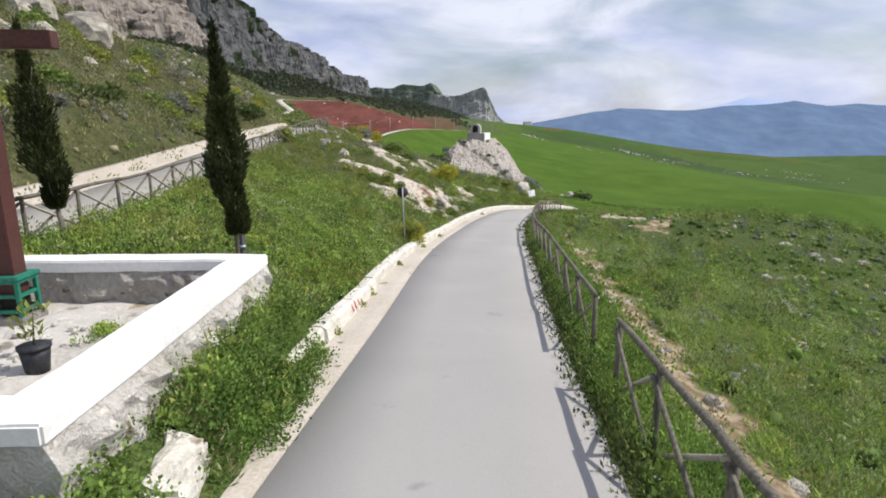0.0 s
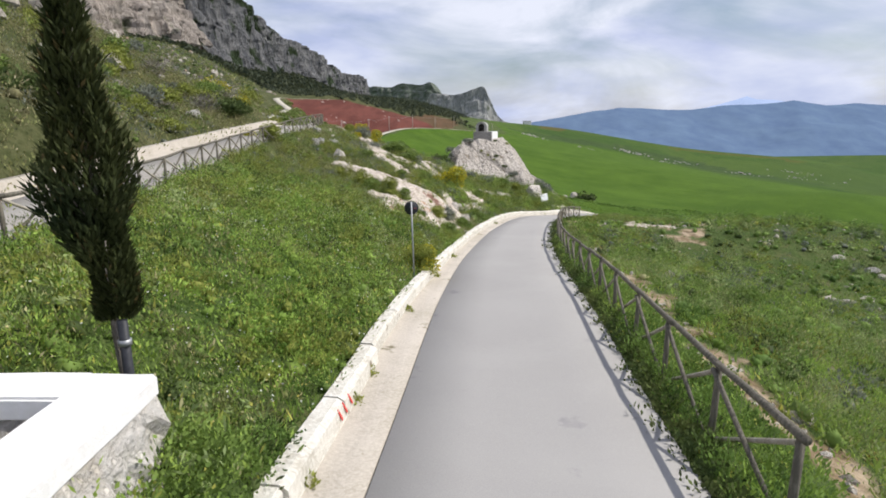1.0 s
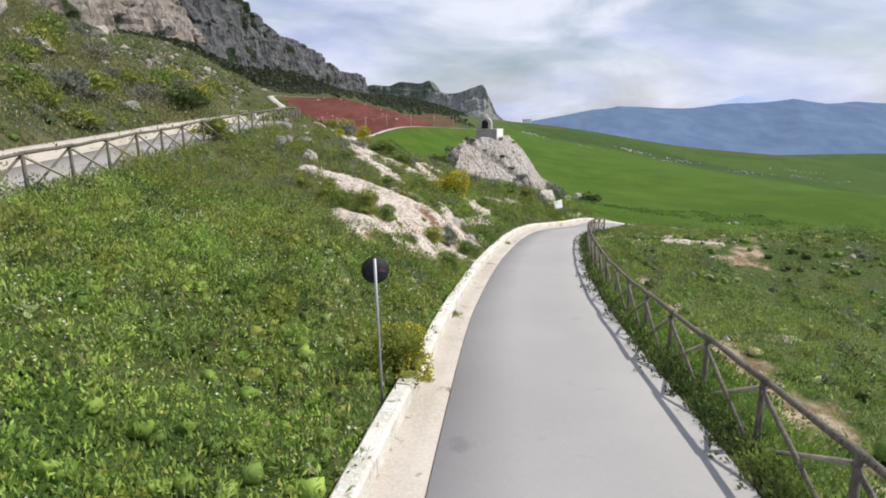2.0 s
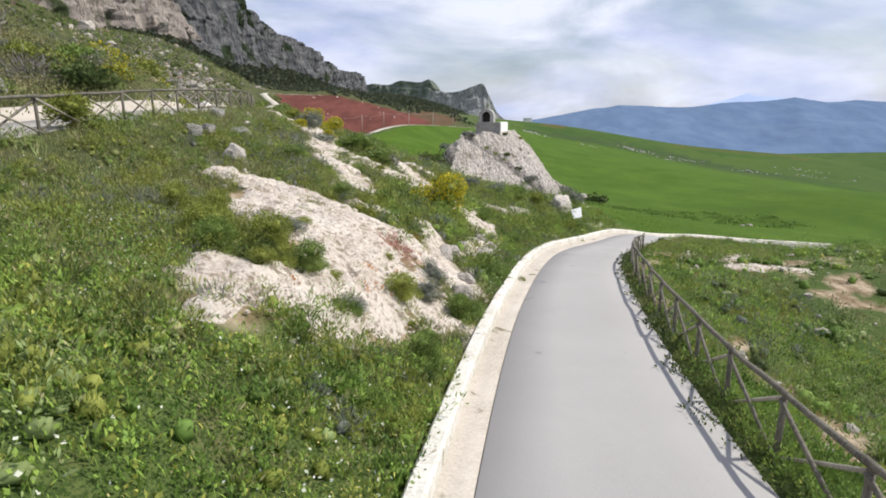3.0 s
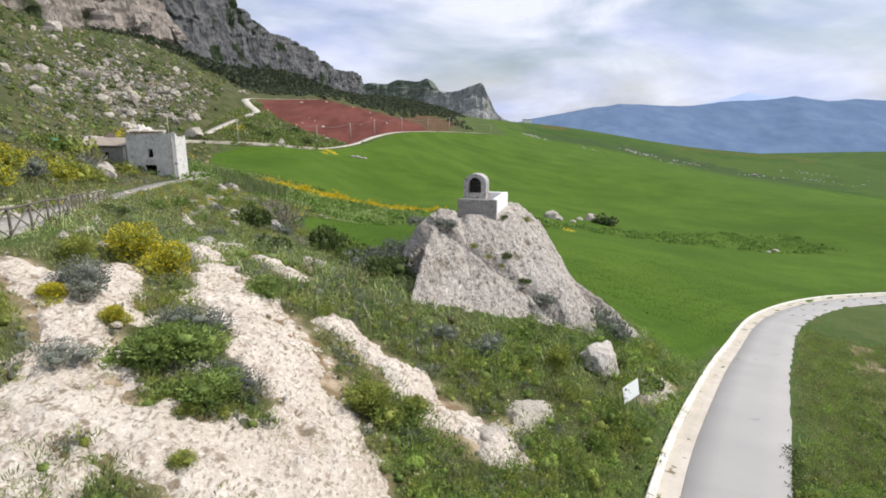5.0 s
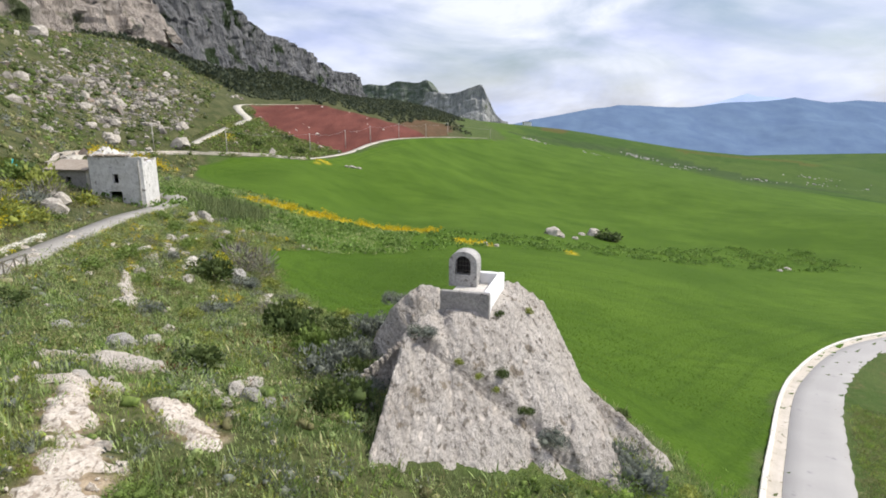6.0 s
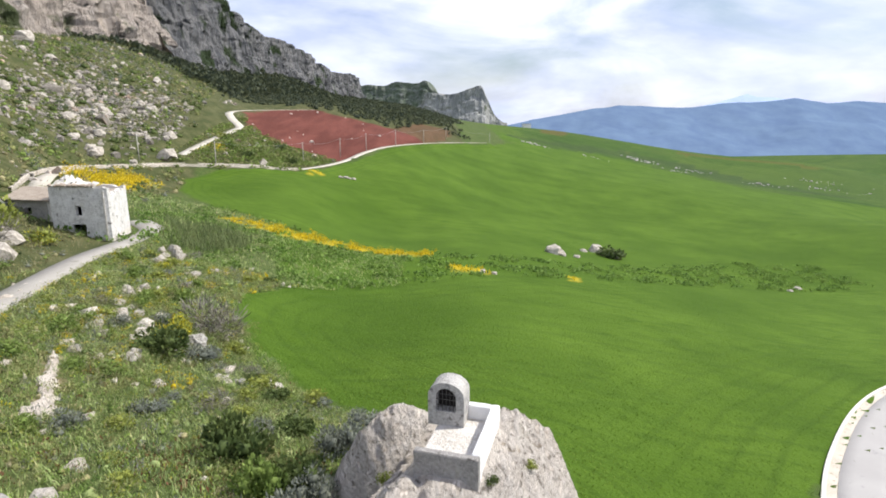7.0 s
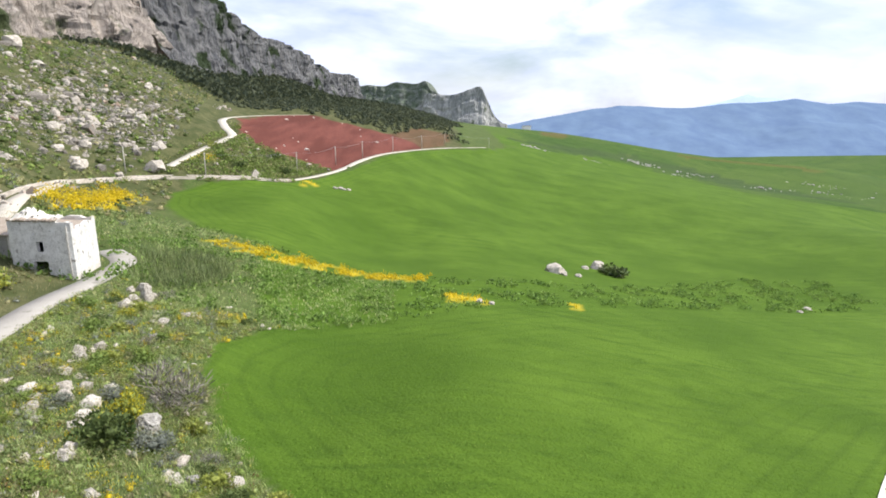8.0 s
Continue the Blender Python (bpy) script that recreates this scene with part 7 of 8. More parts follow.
turf("dry_grass", x, y, 0.30, 0.013, 0.6, L_DRY, "dry olive weeds between the bare rocks", 5, 3)
x, y = scatter(34000, lambda a, b: free(a, b) & ahead(a, b), 3, 14, -1, 60, g)
turf("verge_grass", x, y, 0.08 + 0.2 * g.random(len(x)) ** 2, 0.026, 0.8, L_MEADOW, "tall weeds on the verge below the fence", 3, 4)
x, y = scatter(12000, lambda a, b: free(a, b) & ahead(a, b), 10, 48, 8, 78, g)
turf("slope_scrub", x, y, 0.18, 0.04, 0.9, L_DARK, "dense dark weeds on the lower slope", 2, 5)
x, y = scatter(20000, lambda a, b: free(a, b) & patchy(a, b, 7.0, 0.02, 8, g), 8, 48, 8, 78, g)
turf("slope_scrub", x, y, 0.20, 0.05, 0.9, L_DRY, "pale green weeds on the lower slope", 2, 6)
x, y = scatter(52000, lambda a, b: free(a, b) & ~inside(LOWER_FIELD, a, b), -36, 18, 64, 135, g)
turf("rough_grass", x, y, 0.25 + 0.4 * g.random(len(x)) ** 2, 0.032, 0.6, L_PALE, "rough olive grass and weeds round the crag", 4, 7)
x, y = scatter(30000, lambda a, b: free(a, b) & ~inside(LOWER_FIELD, a, b) & patchy(a, b, 5.0, 0.0, 12, g), -36, 18, 64, 135, g)
turf("rough_grass", x, y, 0.26, 0.05, 0.9, L_MEADOW, "green weeds round the crag", 3, 8)
x, y = scatter(26000, lambda a, b: free(a, b) & ahead(a, b) & (beside(UPPER, a, b)[0] > 2.4), -68, -12, 12, 152, g)
turf("rough_grass", x, y, 0.3 + 0.35 * g.random(len(x)), 0.032, 0.6, L_STRAW, "tall dry grass above the upper lane", 3, 9)
x, y = scatter(36000, lambda a, b: free(a, b) & patchy(a, b, 2.5, -0.02, 15, g), -10, 3, 5, 42, g)
turf("meadow_flowers", x, y, 0.032, 0.03, 1.6, L_FLOWER, "small yellow and white flowers in the meadow", 1, 10).location.z = 0.17
x, y = scatter(26000, lambda a, b: off_tracks(a, b) & np.any([inside(f, a, b) for f in FLOWERS], axis=0) & patchy_at(a, b), -80, 35, 128, 265, g)
turf("flower_band", x, y, 0.75, 0.36, 0.8, L_BAND, "bands of yellow flowers between the fields", 1, 11, 1.0)
x, y = scatter(26000, lambda a, b: off_tracks(a, b) & ~inside(LOWER_FIELD, a, b) & ~inside(UPPER_FIELD, a, b), -45, 130, 130, 240, g)
k = patchy(x, y, 7.0, -0.02, 76, g) & ~np.any([inside(f, x, y + 1.2) | inside(f, x, y) for f in FLOWERS], axis=0)
x, y = x[k], y[k]
clumps("field_weeds", x[:1500], y[:1500], 0.8, 0.6, 18, 0.45, 0.24, L_DARK, "dark weeds in the hollow between the fields", 12)
x, y = scatter(420000, lambda a, b: (g.random(len(a)) < np.exp(-(np.hypot(a - 5, b - 85)) / 26)) & inside(LOWER_FIELD, a, b) & off_tracks(a, b), -18, 110, 84, 200, g)
turf("young_wheat", x, y, 0.17, 0.05, 0.9, L_WHEAT, "young green wheat", 1, 13)
x, y = scatter(3500, lambda a, b: (np.hypot(a + 33, (b - 146) / 2.2) < 6) & (np.abs(beside(UPPER, a, b)[0]) > 2.6), -40, -26, 128, 164, g)
turf("reeds", x, y, 2.2, 0.07, 0.5, L_REED, "grey-green reeds beside the lane", 2, 14)
x, y = scatter(2200, lambda a, b: np.hypot((a + 6) / 1.6, b - 83) < 3, -12, 0, 79, 87, g)
turf("rusty_weeds", x, y, 0.3, 0.06, 0.9, L_RUST, "patch of rusty red weeds", 2, 15)


clumps("bank_foliage", g.uniform(-2.35, -1.85, 90), g.uniform(6.0, 8.8, 90), 0.22, 0.34, 64, 0.05, 0.034, L_DARK, "dense clover-like foliage over the end of the kerb", 58)
clumps("straw_tufts", g.uniform(-3.0, -2.2, 30), g.uniform(5.4, 6.0, 30), 0.2, 0.26, 40, 0.12, 0.014, L_STRAW, "dry grass round the broken kerb stone", 59)
x, y = scatter(4200, lambda a, b: free(a, b) & patchy(a, b, 2.0, -0.05, 21, g), -10.5, 2, -2, 34, g)
clumps("meadow_weeds", x, y, 0.24, 0.22, 34, 0.07, 0.034, L_MEADOW, "broad-leaved weeds on the bank", 31)
x, y = scatter(2200, lambda a, b: free(a, b) & patchy(a, b, 2.4, 0.06, 24, g), -10.5, 2, -2, 34, g)
clumps("meadow_weeds", x, y, 0.24, 0.24, 38, 0.075, 0.03, L_DARK, "darker weeds on the bank", 32)
x, y = scatter(1500, lambda a, b: free(a, b), -3.0, -1.7, 3.0, 11.6, g)
clumps("bank_foliage", x, y, 0.34, 0.42, 64, 0.05, 0.034, L_DARK, "dense clover-like foliage under the plot wall", 33)
x, y = scatter(3600, lambda a, b: free(a, b) & (beside(LOWER, a, b)[0] > -4.4), 1.5, 14, -3, 56, g)
clumps("verge_weeds", x, y, 0.26, 0.34, 26, 0.11, 0.045, L_DARK, "weeds at the foot of the fence", 34)
for count, rad, mat_, cut, label, seed_ in ((2400, 0.56, L_DARK, -0.05, "leafy green bushes on the lower slope", 35), (800, 0.55, L_DEEP, 0.03, "dark bushes on the lower slope", 85), (1200, 0.46, L_MEADOW, 0.0, "fresh green bushes on the lower slope", 36), (1100, 0.45, L_PALE, 0.0, "pale leafy bushes on the lower slope", 86), (600, 0.5, L_GREY, 0.0, "grey-green bushes on the lower slope", 87)):
    x, y = scatter(count, lambda a, b: free(a, b) & ahead(a, b) & (beside(LOWER, a, b)[0] < -4.6) & patchy(a, b, 6.0, cut, seed_, g), 6, 48, 4, 76, g)
    bushes("slope_bushes", x, y, rad, 0.95, 80, 0.11, 0.040, mat_, label, seed_)
x, y = scatter(4600, lambda a, b: free(a, b) & ~inside(LOWER_FIELD, a, b), -34, 17, 60, 135, g)
clumps("crag_weeds", x, y, 0.46, 0.4, 44, 0.10, 0.034, L_PALE, "pale weeds and low shrubs round the crag", 37)
x, y = scatter(2600, lambda a, b: free(a, b) & patchy(a, b, 2.5, 0.0, 30, g), -10.5, 9, 33, 66, g)
clumps("meadow_weeds", x, y, 0.34, 0.30, 70, 0.08, 0.012, L_DRY, "weeds between the bare rocks", 38)
x, y = scatter(3000, lambda a, b: free(a, b) & ahead(a, b) & (a < -13), -48, -13, 12, 112, g)
clumps("hill_bushes", x, y, 0.7, 0.6, 44, 0.16, 0.06, L_DRY, "olive bushes above the upper lane", 39)
for count, rad, mat_, label, seed_ in ((2300, 1.0, L_DRY, "olive scrub on the high slope", 40), (1900, 1.1, L_BUSH, "green scrub on the high slope", 41), (1500, 1.15, L_DEEP, "dark scrub on the high slope", 110), (1200, 0.9, L_STRAW, "straw-coloured scrub on the high slope", 111), (1300, 0.9, L_GREY, "grey scrub on the high slope", 114)):
    x, y = scatter(count * 2, lambda a, b: off_tracks(a, b) & (a < -46 - 0.32 * (b - 150)) & (a > -100 - 0.33 * b) & patchy(a, b, 26, 0.0, seed_, g), -260, -50, 130, 560, g)
    bushes("hill_bushes", x, y, rad, 0.8, 22, 0.5, 0.26, mat_, label, seed_, (0.35, 0.75))
x, y = scatter(6500, lambda a, b: inside([(-125, 402), (-75, 404), (-39, 402), (-22, 408), (-8, 484), (12, 560), (30, 640), (-60, 900), (-190, 900), (-190, 560), (-150, 440)], a, b) & off_tracks(a, b), -190, 30, 400, 900, g)
bushes("cliff_scrub", x, y, 1.9, 0.8, 12, 1.1, 0.7, L_FOOT, "dark scrub between the red field and the cliff", 112, (0.35, 0.75))
x, y = scatter(4600, lambda a, b: (a < -118 + 0.07 * (b - 500)) & (a > -232), -235, -60, 420, 1300, g)
clumps("cliff_scrub", x, y, 3.6, 3.4, 9, 2.8, 1.9, L_FOOT, "dark scrub along the foot of the cliff", 42)
x, y = scatter(2600, lambda a, b: off_tracks(a, b) & ~inside(UPPER_FIELD, a, b) & ~inside(RED_FIELD, a, b) & (a < -36), -82, -36, 236, 310, g)
half = len(x) // 2
clumps("hill_bushes", x[:half], y[:half], 1.3, 1.0, 14, 0.7, 0.4, L_BUSH, "green scrub beside the gravel track", 43)
clumps("hill_bushes", x[half:], y[half:], 1.1, 0.9, 16, 0.6, 0.3, L_DRY, "olive scrub beside the gravel track", 145)
x, y = x[::45], y[::45]
stones("scree", x, y, 0.4 + g.gamma(1.4, 0.4, len(x)), M_SCREE, "pale stones beside the gravel track")
x, y = scatter(150, lambda a, b: off_tracks(a, b) & (a < -84 - 0.15 * (b - 240)), -175, -86, 200, 340, g)
bushes("hill_bushes", x, y, 2.0, 0.8, 60, 0.6, 0.3, L_DEEP, "dark bushes among the fallen blocks", 146, (0.35, 0.75))
# taller tufts that break up the meadow
for count, rad, tall, per, ln, wd, mat_, label, seed_ in ((3200, 0.28, 0.32, 48, 0.07, 0.022, L_MEADOW, "tall fresh weeds on the bank", 61), (1400, 0.30, 0.40, 44, 0.12, 0.022, L_DRY, "tall olive grass tufts on the bank", 62), (500, 0.24, 0.30, 44, 0.08, 0.03, L_DEEP, "dark leafy tufts on the bank", 63)):
    x, y = scatter(count, lambda a, b: free(a, b) & ahead(a, b) & patchy(a, b, 2.2, -0.1, seed_, g), -10.5, 2.5, 5, 36, g)
    clumps("meadow_tufts", x, y, rad, tall, per, ln, wd, mat_, label, seed_)
for count, mat_, label, seed_ in ((200, L_OLIVE, "yellow-green bushes above the lane", 64), (600, L_BUSH, "green bushes above the lane", 65), (1000, L_GREY, "grey bushes above the lane", 66), (600, L_DEEP, "dark bushes above the lane", 67), (2500, L_STRAW, "straw-coloured tussocks above the lane", 113)):
    x, y = scatter(count, lambda a, b: free(a, b) & ahead(a, b) & (beside(UPPER, a, b)[0] > 2.6) & patchy(a, b, 5.0, -0.06, seed_, g), -66, -13, 14, 152, g)
    bushes("hill_bushes", x, y, 0.62, 0.8, 44, 0.18, 0.06, mat_, label, seed_)
for count, mat_, label, seed_ in ((700, L_OLIVE, "yellow-green spurge beside the bare rock", 68), (500, L_DRY, "dry tufts beside the bare rock", 69), (260, L_GREY, "grey tufts beside the bare rock", 70)):
    x, y = scatter(count, lambda a, b: free(a, b), -8.5, 1, 31.5, 42, g)
    clumps("rock_weeds", x, y, 0.24, 0.32, 90, 0.08, 0.010, mat_, label, seed_)
for count, mat_, label, seed_ in ((800, L_STRAW, "soft straw-coloured scrub above the lane", 88), (200, L_DRY, "soft olive scrub above the lane", 89), (260, L_BUSH, "soft green scrub above the lane", 90), (150, L_GREY, "soft grey scrub above the lane", 91)):
    x, y = scatter(count, lambda a, b: ahead(a, b) & (beside(UPPER, a, b)[0] > 3.2), -42, -13, 16, 78, g)
    clumps("hill_bushes", x, y, 0.8, 0.85, 170, 0.13, 0.034, mat_, label, seed_)
x, y = scatter(9000, lambda a, b: off_tracks(a, b) & (np.abs(beside(UPPER, a, b)[0]) > 2.2) & ~inside(LOWER_FIELD, a, b) & ~inside(UPPER_FIELD, a, b) & ~np.any([inside(f, a, b) for f in FLOWERS], axis=0), -60, -2, 132, 186, g)
turf("rough_grass", x, y, 0.5, 0.09, 0.8, L_PALE, "rough grass in the hollow below the house", 3, 92)
x, y = scatter(420, lambda a, b: off_tracks(a, b) & (np.abs(beside(UPPER, a, b)[0]) > 2.6) & ~inside(LOWER_FIELD, a, b) & ~inside(UPPER_FIELD, a, b) & ~np.any([inside(f, a, b + 2) | inside(f, a, b) for f in FLOWERS], axis=0), -60, -2, 130, 186, g)
clumps("field_weeds", x, y, 0.8, 0.7, 44, 0.3, 0.13, L_DARK, "leafy weeds in the hollow below the house", 93)
for count, mat_, label, seed_ in ((420, L_STRAW, "straw tufts between the rocks", 95), (420, L_OLIVE, "yellow-green tufts between the rocks", 96), (260, L_GREY, "grey tufts between the rocks", 97), (160, L_RUST, "rusty tufts between the rocks", 98), (420, L_MEADOW, "fresh green tufts between the rocks", 99)):
    x, y = scatter(count * 2, lambda a, b: free(a, b) & patchy(a, b, 3.0, -0.04, seed_, g), -11, 9, 31, 66, g)
    clumps("rock_weeds", x, y, 0.3, 0.32, 100, 0.08, 0.010, mat_, label, seed_)
x, y = scatter(240, lambda a, b: beside(LOWER, a, b)[0] > 4.5, -11, 6, 34, 68, g)
stones("field_stones", x, y, 0.04 + g.gamma(1.5, 0.045, len(x)), M_MARL, "pale stones between the tufts")
# the lush belt between the bare rock and the kerb, round to the foot of the crag
for count, mat_, label, seed_ in ((420, L_DARK, "lush green weeds between the rock and the kerb", 101), (300, L_OLIVE, "yellow-green spurge between the rock and the kerb", 102), (260, L_MEADOW, "fresh weeds between the rock and the kerb", 103), (200, L_DEEP, "dark bushes between the rock and the kerb", 104), (110, L_GREY, "grey bushes between the rock and the kerb", 105)):
    x, y = scatter(count, lambda a, b: free(a, b) & (beside(LOWER, a, b)[0] > 3.0) & (beside(LOWER, a, b)[0] < 9.5) & patchy(a, b, 3.0, -0.12, seed_, g), -3, 17, 42, 72, g)
    clumps("lush_weeds", x, y, 0.42, 0.55, 150, 0.09, 0.022, mat_, label, seed_)
# taller growth round the crag and down to the field
for count, mat_, label, seed_ in ((260, L_DARK, "leafy green bushes round the crag", 106), (220, L_DRY, "tall olive bushes round the crag", 107), (160, L_PALE, "pale feathery bushes round the crag", 108)):
    x, y = scatter(count, lambda a, b: free(a, b) & ~inside(LOWER_FIELD, a, b) & (beside(UPPER, a, b)[0] < -3.0), -24, 2, 66, 110, g)
    clumps("lush_weeds", x, y, 0.6, 0.75, 150, 0.12, 0.03, mat_, label, seed_)
for count, mat_, label, seed_ in ((60, L_OLIVE, "spurge on the edge of the bare rock", 78), (60, L_MEADOW, "green tufts on the edge of the bare rock", 79), (40, L_DRY, "dry tufts on the edge of the bare rock", 80)):
    f = g.random(count)
    clumps("rock_weeds", -6.9 + 3.2 * f + g.normal(0, 0.4, count), 49.4 - 4.2 * f + g.normal(0, 0.4, count), 0.3, 0.34, 110, 0.08, 0.011, mat_, label, seed_)
y = g.uniform(400, 760, 110)
clumps("cliff_scrub", -205 + 0.17 * (y - 400) + g.uniform(-20, 60, 110), y, 4.2, 3.6, 60, 1.7, 1.1, L_FOOT, "dark thickets below the cliff", 83)
clumps("cliff_scrub", g.uniform(-40, 25, 30), g.uniform(470, 540, 30), 3.0, 2.8, 60, 1.3, 0.9, L_FOOT, "dark bushes beside the red field", 84)
# loose pebbles on the bare marl
sx, sy = [], []
for spine, widths, _, _ in SLABS[:13]:
    line = smooth([(a, b, 0) for a, b in spine], 12)[:, :2]
    m = int(40 * len(spine) * max(widths))
    k = g.integers(0, len(line), m)
    sx.append(line[k, 0] + g.normal(0, 0.5 * max(widths), m))
    sy.append(line[k, 1] + g.normal(0, 0.5 * max(widths), m))
sx, sy = np.concatenate(sx), np.concatenate(sy)
k = beside(LOWER, sx, sy)[0] > 3.3
sx, sy = sx[k], sy[k]
stones("rubble", sx, sy, 0.02 + g.gamma(1.2, 0.025, len(sx)), M_MARL, "loose pale rubble on the bare rock").location.z = 0.06
k = g.random(len(sx)) < 0.32
turf("slab_weeds", sx[k] + 0.4, sy[k], 0.10, 0.010, 1.0, L_DRY, "dry tufts in the cracks of the bare rock", 16, 44, 1.0).location.z = 0.05
k = g.random(len(sx)) < 0.08
clumps("slab_weeds", sx[k], sy[k] + 0.5, 0.22, 0.24, 130, 0.08, 0.009, L_OLIVE, "yellow-green tufts on the bare rock", 45)
k = g.random(len(sx)) < 0.012
clumps("slab_flowers", sx[k], sy[k] + 0.3, 0.14, 0.18, 30, 0.08, 0.03, leafy("orange_weeds", (0.35, 0.12, 0.03), (0.60, 0.28, 0.08)), "small orange weeds on the bare rock", 46)
# weeds that lean over the edge of the road, and a few along the foot of the kerb
k = g.integers(0, len(LOWER) - 60, 1500)
off = -HALF[k] - g.normal(0.22, 0.16, len(k))
n_ = side_of(LOWER)[k]
x, y = LOWER[k, 0] + n_[:, 0] * off + g.normal(0, 0.3, len(k)) * n_[:, 1], LOWER[k, 1] + n_[:, 1] * off - g.normal(0, 0.3, len(k)) * n_[:, 0]
clumps("edge_weeds", x, y, 0.2, 0.26, 30, 0.085, 0.035, L_DEEP, "ragged weeds over the edge of the asphalt", 51)
k = np.repeat(g.integers(30, len(LOWER) - 60, 9), 4)
off = HALF[k] + GUTTER[k] - 0.02 - np.abs(g.normal(0, 0.05, len(k)))
n_ = side_of(LOWER)[k]
clumps("gutter_weeds", LOWER[k, 0] + n_[:, 0] * off, LOWER[k, 1] + n_[:, 1] * off, 0.13, 0.16, 50, 0.07, 0.025, L_OLIVE, "small weeds along the foot of the kerb", 52).location.z = 0.08
orange = leafy("orange_flowers", (0.50, 0.17, 0.03), (0.72, 0.34, 0.08))
clumps("slab_flowers", -1.2 + g.normal(0, 0.18, 5), 35.3 + g.normal(0, 0.18, 5), 0.18, 0.2, 60, 0.06, 0.03, orange, "orange flowers on the bare rock", 53)
clumps("slab_flowers", -1.4 + g.normal(0, 0.4, 24), 39.2 + g.normal(0, 0.5, 24), 0.18, 0.2, 50, 0.06, 0.03, L_PINK, "pink flowers on the bare rock", 54)
x, y = scatter(900, lambda a, b: free(a, b) & ahead(a, b) & (beside(LOWER, a, b)[0] > -9) & (beside(LOWER, a, b)[0] < -4) & patchy(a, b, 2.0, 0.0, 55, g), 4, 24, 3, 58, g)
clumps("straw_tufts", x, y, 0.26, 0.34, 40, 0.12, 0.02, L_STRAW, "pale dry tufts below the fence", 55)
k = g.integers(100, len(LOWER) - 70, 150)
off = -HALF[k] - 2.4 - np.abs(g.normal(0, 0.5, len(k)))
n_ = side_of(LOWER)[k]
stones("path_stones", LOWER[k, 0] + n_[:, 0] * off, LOWER[k, 1] + n_[:, 1] * off, 0.03 + g.gamma(1.3, 0.035, len(k)), M_ROCK, "pale stones and rubble on the trodden path")
x, y = scatter(900, lambda a, b: free(a, b) & ahead(a, b) & (beside(LOWER, a, b)[0] > -8.5) & (beside(LOWER, a, b)[0] < -3.2) & patchy(a, b, 3.0, 0.06, 109, g), 4, 24, 6, 56, g)
clumps("ochre_weeds", x, y, 0.24, 0.28, 70, 0.09, 0.016, leafy("ochre_leaves", (0.17, 0.125, 0.035), (0.42, 0.31, 0.09), patch=0.5), "ochre dry weeds below the fence", 109)
# mixed scrub in patches
for kind_, x0, x1, y0, y1, count, rad, material, label in (("grey_scrub", -34, 14, 66, 130, 520, 0.55, L_GREY, "silver-grey scrub among the weeds"), ("olive_scrub", -34, 14, 60, 130, 900, 0.5, L_OLIVE, "yellow-green scrub among the weeds"),
        ("yellow_scrub", -36, -12, 84, 132, 160, 0.5, L_BROOM, "small yellow-flowering scrub"), ("olive_scrub", 5, 40, 8, 62, 520, 0.45, L_OLIVE, "yellow-green scrub on the lower slope"), ("olive_scrub", -10, 3, 8, 40, 260, 0.28, L_OLIVE, "yellow-green weeds on the bank"),
        ("rust_scrub", -20, 4, 70, 100, 120, 0.45, L_RUST, "rusty dry weeds"), ("grey_scrub", -9, 8, 36, 66, 150, 0.4, L_GREY, "silver-grey scrub between the rocks")):
    x, y = scatter(count * 2, lambda a, b: free(a, b) & ~inside(LOWER_FIELD, a, b) & patchy(a, b, 6.0, 0.03, count * 0.1, g), x0, x1, y0, y1, g)
    clumps(kind_, x, y, rad, rad * 0.9, 44, 0.15 if rad > 0.3 else 0.09, 0.06 if rad > 0.3 else 0.035, material, label, count)
x, y = scatter(420, lambda a, b: np.ones(len(a), bool), PLOT[0], PLOT[1], PLOT[2], PLOT[3], g)
k = (x < -4.9 + 0.3 * np.sin(y)) & (y < 8.3)
x, y = x[k], y[k]
stones("plot_rubble", x, y, 0.03 + g.gamma(1.4, 0.03, len(x)), M_FLOOR, "pale rubble stones on the plot floor").location.z = 0.05
clumps("plot_weeds", -4.75 + g.normal(0, 0.16, 14), 7.7 + g.normal(0, 0.2, 14), 0.12, 0.14, 60, 0.06, 0.02, L_MEADOW, "tuft of grass on the plot floor", 57).location.z = 0.04
